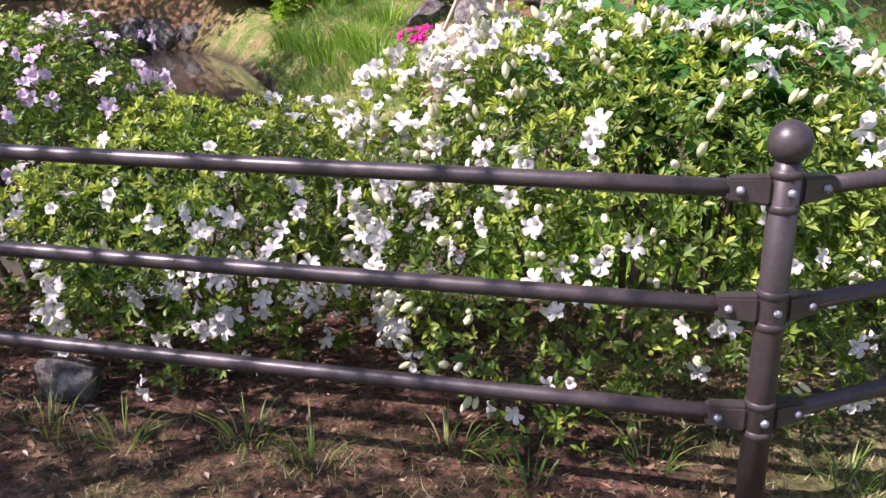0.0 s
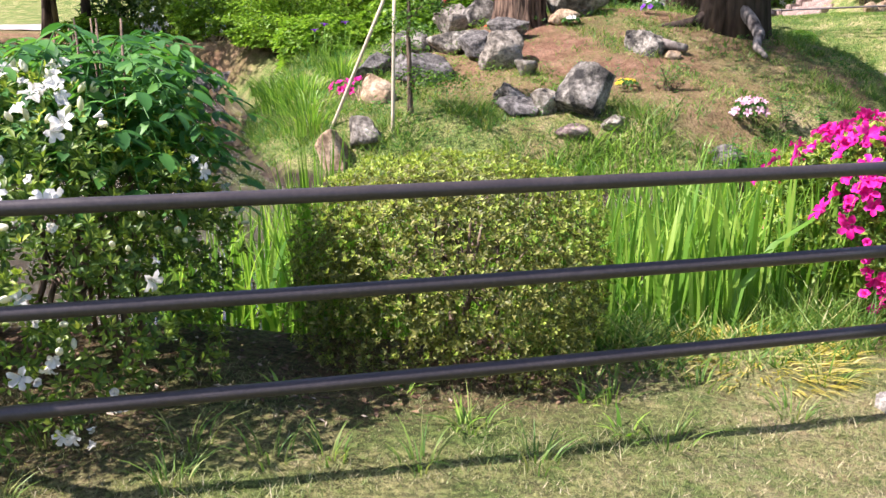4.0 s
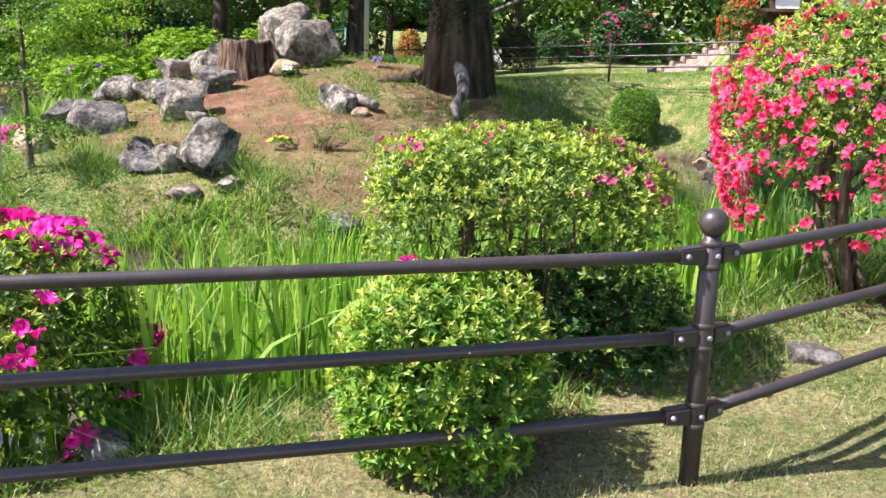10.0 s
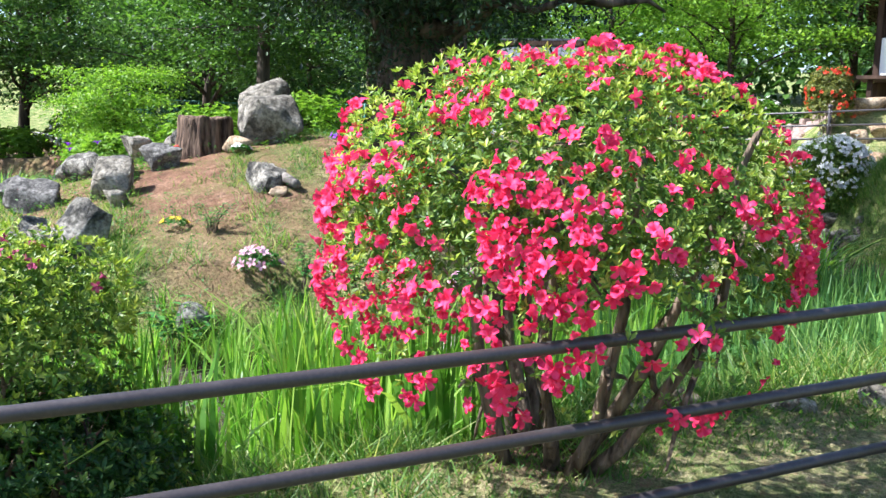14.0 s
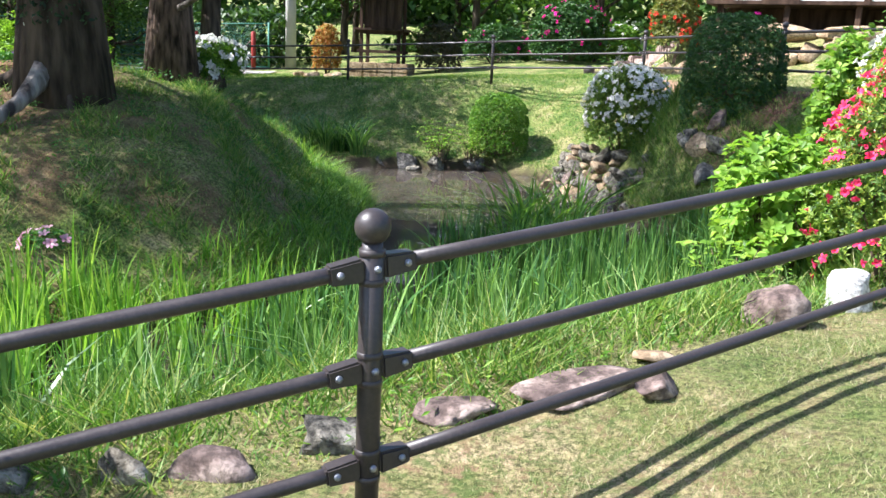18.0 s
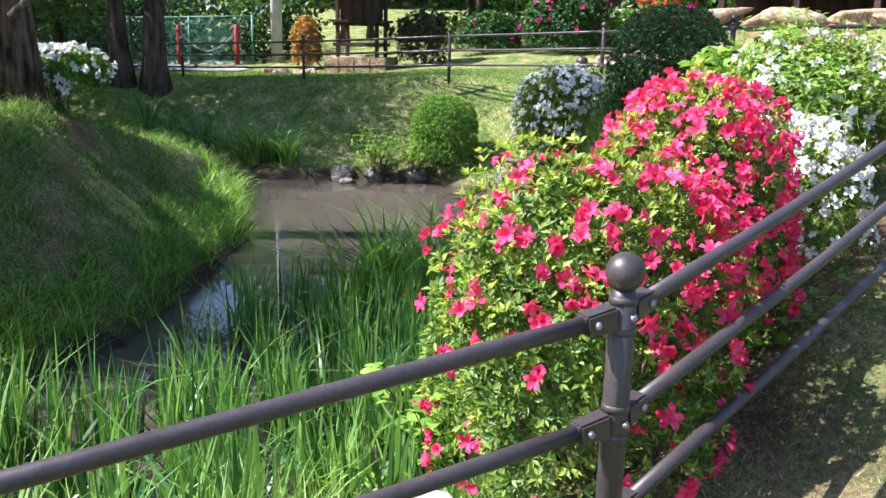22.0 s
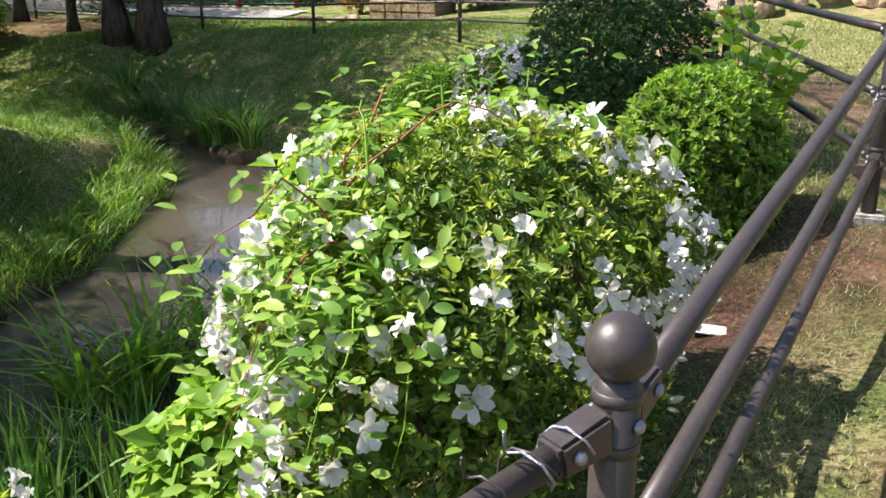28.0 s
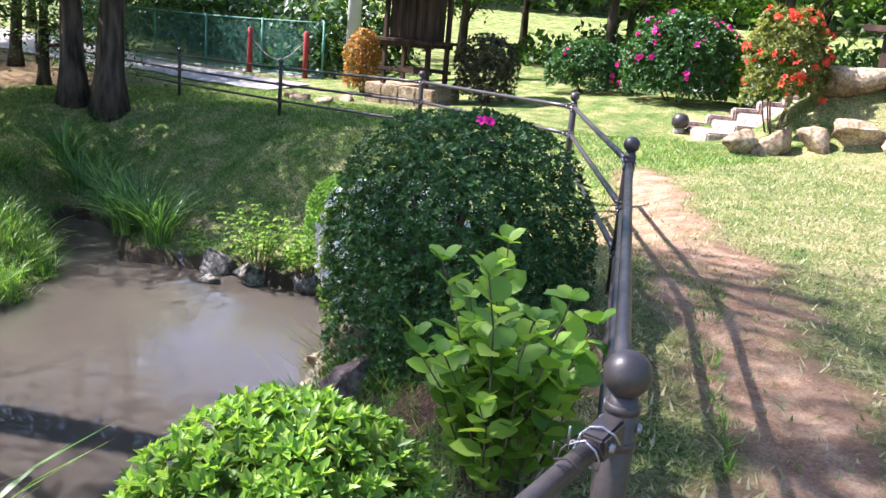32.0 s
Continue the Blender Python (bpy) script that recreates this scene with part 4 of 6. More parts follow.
shrub("crimson_azalea", "crimson azalea hedge in bloom beside the fence", 11.46, 11.50, 0.48, 0.38, 2.12, sprigs=2200, young=M_LEAF_YEL, seed=20, lumps=0.15, turn=0.95,
      flowers=[("red", F_RED, 0.033, 340, 0.08, 1, "crimson flower")], category="azalea")
shrub("crimson_azalea", "tall crimson azalea thick with flowers beside a white one", 11.60, 12.33, 0.33, 0.42, 2.31, z0=0.3, sprigs=1500, young=M_LEAF_YEL, seed=30, lumps=0.15,
      flowers=[("red", F_RED, 0.030, 560, 0.15, 1, "crimson flower")], category="azalea")
shrub("white_azalea", "low white azalea covered in dense flowers", 11.77, 13.18, 0.40, 0.37, 2.12, sprigs=1000, young=M_LEAF_YEL, seed=21,
      flowers=[(*WHITE, 640, 0.3, 1, "open white flower")], category="azalea")
shrub("white_azalea", "large white azalea overgrown with a leafy vine", 11.75, 14.77, 0.46, 0.70, 2.48, sprigs=2600, young=M_LEAF_YEL, seed=22, lumps=0.13,
      flowers=[("white2", F_WHITE, 0.039, 400, 0.25, 1, "open white flower"), ("bud", F_CREAM, 0.042, 60, 0.2, 1, "cream flower bud")], category="azalea")
shrub("round_hedge", "rounded bright green hedge bush", 11.53, 16.70, 0.35, 0.36, 2.40, base=1.45, sprigs=2400, leaf=M_LEAF_AZ, young=M_LEAF_BIG, seed=23, lumps=0.06, length=0.044, width=0.02, category="hedge")
shrub("domed_topiary", "large dark green dome-clipped topiary bush", 9.86, 19.06, 0.66, 0.66, 2.80, base=1.15, sprigs=5600, leaf=M_LEAF_DARK, seed=24, lumps=0.03, power=2.8, length=0.031, width=0.014, category="topiary",
      flowers=[("mag", F_MAG, 0.036, 3, 0.9, 1, "magenta flower")])
shrub("ball_topiary", "small ball-clipped green bush on the far bank", 5.47, 22.08, 0.53, 0.52, 1.42, base=0.30, sprigs=3000, leaf=M_LEAF_HEDGE, seed=25, lumps=0.03, length=0.034, width=0.017, category="topiary")
shrub("white_flowering_bush", "round bush covered in small bluish-white flowers", 8.22, 20.22, 0.60, 0.58, 2.02, sprigs=1900, leaf=M_LEAF_AZ, seed=26, length=0.05, width=0.022,
      flowers=[("whites", F_WHITE, 0.042, 660, 0.3, 1, "small white flower")], category="azalea")
shrub("white_azalea", "white azalea bush at the back of the mound", 2.97, 16.55, 0.56, 0.46, 2.16, z0=0.3, sprigs=1200, leaf=M_LEAF_HEDGE, seed=27, length=0.05, width=0.02,
      flowers=[("white3", F_WHITE, 0.055, 280, 0.2, 1, "open white flower")], category="azalea")
shrub("purple_azalea", "purple azalea bush beside the stone steps", 4.25, 31.00, 1.00, 0.80, 3.62, sprigs=1500, leaf=M_LEAF_DARK, seed=28, length=0.09, width=0.04, flowers=[("purp", F_MAG, 0.06, 70, 0.1, 1, "magenta flower")], category="azalea", lumps=0.15)
shrub("purple_azalea", "dark azalea bush with purple flowers on the lawn", 2.02, 31.32, 0.84, 0.74, 2.96, sprigs=800, leaf=M_LEAF_DARK, seed=29, length=0.09, width=0.04, flowers=[("purp", F_MAG, 0.07, 16, 0.3, 1, "magenta flower")], category="azalea", lumps=0.15)
shrub("white_azalea", "far white azalea bush beside the steps", 5.45, 31.75, 0.62, 0.54, 3.10, sprigs=700, leaf=M_LEAF_HEDGE, seed=31, length=0.08, width=0.035, flowers=[("white4", F_WHITE, 0.08, 70, 0.2, 1, "white flower")], category="azalea")
shrub("scarlet_azalea", "scarlet azalea bush on the slope beside the stone steps", 7.62, 27.95, 0.52, 0.48, 3.68, z0=0.4, low=-0.3, sprigs=900, leaf=M_LEAF_OLIVE, seed=32, length=0.07, width=0.03, flowers=[("scar", F_SCARLET, 0.055, 130, 0.35, 1, "scarlet flower")], category="azalea", lumps=0.2)
shrub("conical_shrub", "dark reddish-green rounded shrub behind the far fence", 1.23, 28.91, 0.58, 0.56, 2.90, sprigs=900, leaf=leaf_mat("reddish_leaf", [(0, (0.03, 0.03, 0.015)), (0.5, (0.06, 0.06, 0.025)), (1, (0.11, 0.09, 0.04))], 0.2), seed=33, length=0.07, width=0.03)
shrub("orange_shrub", "small orange-leaved shrub beside the shrine", -2.07, 28.54, 0.37, 0.37, 2.72, sprigs=400, leaf=leaf_mat("orange_leaf", [(0, (0.3, 0.09, 0.02)), (0.5, (0.4, 0.18, 0.04)), (1, (0.3, 0.26, 0.06))], 0.35), seed=34, length=0.08, width=0.035)
shrub("white_flowering_bush", "white-flowered shrub by the far shore", -9.65, 20.06, 0.84, 0.74, 2.13, sprigs=900, leaf=M_LEAF_AZ, seed=35, length=0.08, width=0.035, flowers=[("white4", F_WHITE, 0.08, 60, 0.3, 1, "white flower")])
for i, (x, y, r_, top) in enumerate(((-3.36, 15.34, 0.8, 1.7), (-2.02, 16.16, 0.7, 2.2), (-5.45, 17.49, 0.8, 1.6), (-0.47, 17.15, 0.8, 2.5), (-7.94, 19.32, 0.9, 2.2), (-6.29, 19.20, 0.75, 1.75), (-5.11, 20.54, 0.9, 2.3), (-10.80, 18.79, 0.8, 1.7), (-3.50, 18.50, 0.6, 1.7))):
    shrub("maple_shrub", "low yellow-green maple shrub at the pond's far end", x, y, r_, r_, top, sprigs=900, leaf=M_LEAF_MAPLE, seed=40 + i, length=0.085, width=0.045, lumps=0.25, upness=0.75, spread=(60, 95), group="maple shrubs by the pond")


# ---- stones ----
def rock(x, y, sx, sy, sz, material, label, seed, sink=0.25, z=None, rz=0.0, facets=13, low=False, group=""):
    base = ground_z(x, y) if z is None else z
    ob = new("rock", rock_mesh(seed, material, sx, sy, sz, facets, low))
    ob.matrix_world = pose(x, y, base + sz * (0.5 - sink), 0, 0, rz)
    return tagged(ob, label, "rock", group)


rock(2.22, 9.66, 0.72, 0.62, 0.80, M_ROCK, "grey pitted boulder on the grassy mound", 11, 0.33)
rock(1.86, 9.60, 0.34, 0.26, 0.36, M_ROCK_PALE, "pale stone leaning on the pitted boulder", 12)
rock(2.62, 9.42, 0.30, 0.22, 0.18, M_ROCK_PALE, "small pale stone in the grass", 6)
rock(2.20, 9.30, 0.4, 0.25, 0.16, M_ROCK_RED, "flat reddish stone in the grass", 7)
rock(0.98, 11.25, 0.58, 0.45, 0.66, M_ROCK_PALE, "pale upright rock on the mound", 2, 0.32)
rock(1.36, 10.95, 0.30, 0.25, 0.25, M_ROCK_PALE, "small pale rock on the mound", 8)
rock(-0.76, 11.25, 0.6, 0.45, 0.45, M_ROCK_DARK, "dark rock behind the low grey one", 6)
rock(-0.62, 12.19, 0.75, 0.5, 0.5, M_ROCK, "grey rock among the shrubs", 7)
rock(-0.12, 12.74, 0.5, 0.4, 0.5, M_ROCK_PALE, "pale rock close to the stump", 8)
rock(0.05, 10.90, 0.85, 0.55, 0.50, M_ROCK_DARK, "dark grey rock on the mound", 3)
rock(0.55, 11.55, 0.55, 0.45, 0.5, M_ROCK_DARK, "dark rock beside the pale upright one", 9)
rock(0.20, 11.90, 0.95, 0.5, 0.42, M_ROCK, "long grey rock on the mound", 10)
rock(0.86, 12.21, 0.6, 0.45, 0.42, M_ROCK_DARK, "flat-topped dark rock below the stump", 12)
rock(1.42, 9.85, 0.45, 0.4, 0.36, M_ROCK, "grey rock in the grass", 13)
rock(1.55, 9.55, 0.5, 0.35, 0.26, M_ROCK_DARK, "low dark rock in the grass", 14)
rock(-0.35, 10.20, 0.62, 0.5, 0.42, M_ROCK_TAN, "tan rock on the mound", 15)
rock(0.02, 8.95, 0.42, 0.35, 0.36, M_ROCK_PALE, "pale rock beside the stakes", 16)
rock(-0.30, 8.75, 0.36, 0.3, 0.5, M_ROCK_TAN, "upright tan rock at the water's edge", 17)
rock(2.72, 11.80, 0.52, 0.4, 0.36, M_ROCK, "grey rock on the needle litter", 18)
rock(3.09, 11.65, 0.22, 0.2, 0.13, M_ROCK_TAN, "small tan stone on the mound", 19)
rock(1.58, 13.42, 0.98, 0.7, 0.82, M_ROCK_PALE, "large pale boulder on top of the mound", 4, 0.2)
rock(1.52, 12.86, 0.48, 0.3, 0.28, M_ROCK_TAN, "tan stone at the foot of the boulder", 20)
rock(0.79, 14.31, 0.85, 0.7, 1.15, M_ROCK_PALE, "tall pale boulder on top of the mound", 5, 0.2)
rock(0.12, 13.39, 0.6, 0.5, 0.6, M_ROCK, "mossy grey rock beside the stump", 21)
rock(-0.40, 13.88, 0.7, 0.5, 0.55, M_ROCK_PALE, "pale rock beside the stump", 22)
rock(5.36, 9.97, 0.30, 0.26, 0.30, M_ROCK_RED, "pinkish rock at the water's edge", 23)
rock(5.87, 10.32, 0.3, 0.25, 0.22, M_ROCK_PALE, "pale rock at the water's edge", 24)
rock(3.79, 9.50, 0.4, 0.3, 0.26, M_ROCK_DARK, "dark stone on the bank", 25)
rock(5.13, 4.28, 0.22, 0.18, 0.14, M_ROCK_DARK, "black wet rock at the edge of the reeds", 26, 0.2)
rock(6.91, 6.70, 0.22, 0.2, 0.16, M_ROCK_RED, "small stone beside the reeds", 27)
rock(7.56, 6.02, 0.24, 0.2, 0.12, M_ROCK_DARK, "mossy stone in the lawn", 28, 0.55)
rock(-0.35, 1.75, 0.2, 0.15, 0.16, M_ROCK_DARK, "mossy dark rock under the azaleas", 29)
rock(-0.75, 1.78, 0.26, 0.2, 0.16, M_ROCK_DARK, "dark rock under the azaleas", 30)
for i, (x, y, sx, sy, sz, m_, w_) in enumerate(((9.12, 8.28, 0.22, 0.18, 0.2, M_ROCK_PALE, "white broken stone on the bank"), (9.36, 8.38, 0.36, 0.2, 0.16, M_ROCK_RED, "reddish stone on the bank"),
        (9.62, 8.72, 0.34, 0.24, 0.16, M_ROCK, "grey stone on the bank"), (10.26, 9.32, 0.58, 0.28, 0.15, M_ROCK_RED, "long reddish-brown slab on the bank"), (10.54, 9.36, 0.22, 0.2, 0.18, M_ROCK_RED, "broken reddish rock on the bank"),
        (9.90, 9.06, 0.38, 0.18, 0.11, M_ROCK_RED, "flat tan stone on the bank"), (10.88, 10.38, 0.37, 0.33, 0.36, M_ROCK_RED, "large purplish-grey rock on the bank"), (10.50, 9.66, 0.26, 0.16, 0.09, M_ROCK_TAN, "tan stone in the grass"),
        (8.28, 7.95, 0.3, 0.2, 0.16, M_ROCK_TAN, "tan stone behind the crimson azalea"), (8.0, 7.75, 0.42, 0.26, 0.18, M_ROCK_DARK, "dark stone behind the crimson azalea"), (8.75, 8.12, 0.26, 0.2, 0.14, M_ROCK, "grey stone on the bank"),
        (11.05, 13.75, 0.42, 0.34, 0.36, M_ROCK_TAN, "tan rock under the crimson azalea"))):
    rock(x, y, sx * 0.85, sy * 0.85, sz * 0.8, m_, w_, 50 + i, 0.36, rz=42 + 9 * math.sin(i * 5))
for i, (x, y, sx, sy, sz, m_) in enumerate(((4.24, 20.91, 0.34, 0.2, 0.12, M_ROCK_PALE), (4.55, 21.29, 0.4, 0.3, 0.34, M_ROCK), (3.97, 21.28, 0.55, 0.4, 0.4, M_ROCK_DARK), (3.48, 21.12, 0.5, 0.35, 0.3, M_ROCK_DARK),
                                            (5.11, 21.73, 0.5, 0.4, 0.35, M_ROCK_DARK), (2.95, 20.86, 0.45, 0.35, 0.3, M_ROCK_DARK), (2.27, 20.97, 0.5, 0.35, 0.3, M_ROCK_DARK))):
    rock(x, y, sx, sy, sz, m_, "wet rock at the far waterline" if m_ is M_ROCK_DARK else "pale rock at the far waterline", 70 + i, 0.35, 0.02, i * 50, low=True, group="rocks at the far waterline")
for i in range(16):
    x = -12.2 + i * 0.52
    rock(x, 17.7 - 0.35 * max(i - 11, 0) + 0.1 * math.sin(i * 2.1), 1.0, 0.7, 0.75 + 0.15 * math.sin(i * 1.7), (M_ROCK_DARK, M_ROCK_RED)[i % 3 == 1], "dark edging rock along the pond", 90 + i % 5, 0.3, 0.05, i * 37, low=True, group="edging rocks along the pond")
v, f = tube_geo([(0, 0, -0.08), (0.004, 0, 0.1), (0, 0.004, 0.24), (0, 0, 0.31), (0, 0, 0.32)], [0.125, 0.118, 0.105, 0.095, 0.075], 18)
v = v + 0.012 * np.stack([np.sin(v[:, 2] * 21 + v[:, 1] * 30), np.cos(v[:, 2] * 17 + v[:, 0] * 28), 0.5 * np.sin(v[:, 0] * 40)], 1)
ob = tagged(new("stone_marker", raw("stone_marker", v, f, M_WHITE_STONE, True)), "short whitewashed stone marker standing in the lawn", "stone")
ob.location = (11.20, 10.90, 0.965)
ob.scale = (0.88, 0.88, 0.66)


def stone_bank():
    """A dry-laid rubble wall along the shore: small stones low down, larger ones at the far end."""
    ob = thing("rubble_wall", 8.29, 19.32, 0, "dry-laid rubble stone wall holding the pond bank", "wall")
    r = np.random.default_rng(5)
    meshes = [rock_mesh(200 + i, m_, 1, 1, 1, 13, True) for i, m_ in enumerate((M_ROCK_TAN, M_ROCK_PALE, M_ROCK_RED, M_ROCK, M_ROCK_TAN, M_ROCK_PALE))]
    a = np.array(WALL)
    run = np.concatenate([[0], np.cumsum(np.hypot(*np.diff(a, axis=0).T))])
    for row in range(6):
        s = 0.1
        while s < run[-1]:
            x, y = np.interp(s, run, a[:, 0]), np.interp(s, run, a[:, 1])
            gap = math.sin(s * 2.3 + 0.6) < -0.75
            q = r.uniform(0.17, 0.34) * (1.25 if row == 0 else 1.0)
            if not (row > 3 and (gap or r.random() < 0.35)):
                m = Matrix.Translation((x + 0.055 * row + r.normal(0, 0.03) - 8.29, y + 0.05 * row + r.normal(0, 0.03) - 19.32, 0.03 + row * 0.135 + r.normal(0, 0.025)))
                m = m @ Euler(r.uniform(-0.6, 0.6, 3).tolist()).to_matrix().to_4x4() @ Matrix.Diagonal((q, q * r.uniform(0.8, 1.35), q * r.uniform(0.65, 0.95), 1))
                put("stone", meshes[r.integers(0, 6)], ob, m=m)
            s += q * r.uniform(0.72, 0.95)


stone_bank()

for i, (x, y, q, m_) in enumerate(((9.62, 18.12, 0.40, M_ROCK_TAN), (9.78, 18.40, 0.34, M_ROCK_RED), (9.42, 18.34, 0.36, M_ROCK), (9.86, 17.95, 0.30, M_ROCK_PALE), (9.55, 18.62, 0.32, M_ROCK_TAN), (9.74, 17.70, 0.34, M_ROCK_DARK))):
    rock(x, y, q, q * 0.85, q * 0.9, m_, "weathered rock set in the grassy pond bank", 680 + i, 0.3, rz=i * 53, low=True, group="rocks in the pond bank")


def stump():
    ob = thing("tree_stump", 0.85, 12.95, ground_z(0.85, 12.95), "weathered ribbed tree stump on the mound", "stump")
    a = np.linspace(0, 2 * np.pi, 64, endpoint=False)
    rib = 1 + 0.06 * np.sin(a * 11) + 0.04 * np.sin(a * 23 + 1) + 0.08 * np.sin(a * 3)
    v, f = [], []
    for z, s in ((-0.1, 1.2), (0.05, 1.1), (0.2, 1.0), (0.42, 0.97), (0.46, 0.92), (0.44, 0.5), (0.43, 0.02)):
        v.append(np.stack([np.cos(a) * rib * 0.36 * s, np.sin(a) * rib * 0.32 * s, np.full(64, z) + (0.02 * np.sin(a * 5) if z > 0.3 else 0)], 1))
    for k in range(6):
        for s in range(64):
            f.append([k * 64 + s, k * 64 + (s + 1) % 64, (k + 1) * 64 + (s + 1) % 64, (k + 1) * 64 + s])
    put("trunk", raw("trunk", np.vstack(v), np.array(f), M_STUMP, True), ob)


stump()


# ---- trees ----
t1 = tree("cedar_tree", "old dark evergreen tree with exposed roots on the mound", 3.83, 13.23, 15.5, 0.36, 1.5, 2.5, M_LEAF_CEDAR, M_BARK, 301, 28, 260, 150, 0.085, 0.4, clump_r=0.38, flat=0.7, lean=(-0.2, 0.5), rise=(0.15, 0.6))
for n, pts in enumerate((((0.0, -0.2, 0.35), (0.2, -0.55, 0.12), (0.3, -0.85, -0.06), (0.28, -1.12, -0.2), (0.38, -1.35, -0.3)), ((-0.2, -0.1, 0.3), (-0.55, -0.25, 0.10), (-0.95, -0.4, 0.02), (-1.25, -0.4, -0.08)), ((0.1, -0.1, 0.5), (0.3, -0.25, 0.1), (0.42, -0.35, -0.2)))):
    v, f = tube_geo(pts, np.linspace(0.11 if n == 0 else 0.09, 0.035, len(pts)), 9)
    v = v + 0.014 * np.stack([np.sin(v[:, 1] * 19), np.sin(v[:, 2] * 23), np.sin(v[:, 0] * 21 + v[:, 1] * 13)], 1)
    put("root", raw("root", v, f, M_BARK_PALE if n == 0 else M_BARK, True), t1, "bare surface root")
for pts in (((-0.1, -0.1, 1.2), (-0.4, -0.2, 1.8), (-0.9, -0.3, 2.3), (-1.6, -0.4, 2.7)), ((0.0, 0.1, 1.3), (-0.6, 0.3, 1.9), (-1.5, 0.4, 2.3), (-2.6, 0.5, 2.5)), ((0.1, 0.0, 1.4), (0.6, 0.1, 2.0), (1.1, 0.3, 2.8))):
    v, f = tube_geo(pts, np.linspace(0.13, 0.04, len(pts)), 9)
    put("limb", raw("limb", v, f, M_BARK, True), t1)
r = np.random.default_rng(77)
n = 9000
a, zz = r.uniform(0, 6.28, n), 0.7 + 3.2 * r.uniform(0, 1, n)
q = 0.26 + np.abs(r.normal(0, 0.16, n)) * (0.5 + 0.5 * np.sin(zz * 4 + a)) + 0.05 * zz
P = np.stack([np.cos(a) * q, np.sin(a) * q, zz], 1)
L = r.uniform(0.03, 0.08, n)
v, f = leaves_geo(P, unit(r.normal(0, 1, P.shape) + np.array([0, 0, -0.4])), unit(r.normal(0, 0.5, P.shape) + np.stack([np.cos(a), np.sin(a), 0 * a], 1)), L, L * 0.5, 0.15)
put("ivy", raw("ivy", v, f, M_LEAF_CEDAR), t1, "dark ivy clinging to the trunk", kind="stuff")
# the low canopy of the old tree, and a leaf cloud added for shade
c = np.stack([r.normal(0.4, 0.85, 260), r.normal(-0.2, 0.95, 260), r.uniform(1.5, 3.4, 260)], 1)
c[:, 2] += 0.1 * np.hypot(c[:, 0], c[:, 1])
# unseen clumps off the trunk, added to shade the mound's right slope
c = np.vstack([c, np.stack([r.normal(-2.0, 0.75, 190), r.normal(-2.5, 1.1, 190), r.uniform(3.8, 5.4, 190)], 1)])
P = np.repeat(c, 90, 0) + r.normal(0, 0.3, (len(c) * 90, 3)) * np.array([1, 1, 0.45])
L = 0.09 * r.uniform(0.6, 1.3, len(P))
v, f = leaves_geo(P, unit(r.normal(0, 1, P.shape) + np.array([0, 0, -0.4])), unit(r.normal(0, 0.5, P.shape) + np.array([0, 0, 1.0])), L, L * 0.4, 0.15)
put("lower_crown", raw("lower_crown", v, f, M_LEAF_CEDAR), t1, kind="stuff")
t2 = tree("cypress_tree", "tall tree with silvery peeling bark behind the mound", 3.10, 15.72, 12, 0.27, 7.0, 1.5, M_LEAF_WOODS, M_BARK_BROWN, 302, 14, 80, 150, 0.09, 0.5, clump_r=0.5, lean=(0.3, 0.6), rise=(0.2, 0.7))
tree("maple_tree", "dense dark maple shading the back of the mound", -3.5, 19.7, 8.2, 0.2, 3.4, 3.2, M_LEAF_WOODS, M_BARK, 307, 20, 230, 160, 0.118, 0.52, clump_r=0.45, flat=0.4)
tree("maple_bush", "low bright yellow-green maple behind the rocks", -4.49, 16.70, 2.3, 0.07, 0.3, 1.2, M_LEAF_MAPLE, M_BARK, 309, 12, 90, 170, 0.075, 0.55, clump_r=0.28, flat=0.35)
tree("garden_tree", "broadleaf tree shading the azaleas at the fence", -2.98, -0.34, 4.8, 0.12, 2.2, 1.4, M_LEAF_WOODS, M_BARK, 308, 10, 55, 100, 0.08, 0.5, clump_r=0.34, flat=0.5)
# added trees, mostly beyond the view, that throw shade on pond and far shore
for x, y, h, cr in ((-12.89, 16.61, 8, 3.5), (-9.80, 7.60, 9, 3.0), (-14.46, 13.32, 8, 3.0), (-17.43, 17.23, 9, 3.2), (-12.54, 20.60, 5.5, 2.2)):
    tree("broadleaf_tree", "leafy tree added to shade the far pond shore", x, y, h, 0.16, 1.4, cr, M_LEAF_WOODS, M_BARK, int(330 - x), 12, 80, 120, 0.16, 0.5, clump_r=0.55, flat=0.35, rise=(0.2, 0.8))
v, f = tube_geo([(0.25, -0.1, 0.95), (0.6, -0.25, 1.05), (0.95, -0.3, 1.2), (1.2, -0.32, 1.22)], [0.045, 0.036, 0.03, 0.014], 8)
put("broken_branch", raw("broken_branch", v, f, M_BARK_PALE, True), t2, "bleached broken branch stub")
v, f = tube_geo([(2.62, 12.15, 0), (2.85, 12.0, 0.03), (3.2, 11.8, -0.03)], [0.06, 0.07, 0.05], 8)
lg = tagged(new("fallen_log", raw("fallen_log", v - np.array([2.9, 12.0, 0]), f, M_BARK_PALE, True)), "short weathered log on the needle litter", "log")
lg.location = (2.95, 11.95, ground_z(2.95, 11.95) + 0.05)
tree("maple_tree", "dark-trunked maple with drooping leaves beside the far fence", -1.95, 22.05, 7, 0.22, 2.9, 2.1, M_LEAF_TREE, M_BARK, 303, 9, 60, 150, 0.10, 0.5, lean=(-0.6, 0.2), clump_r=0.5, flat=0.5)
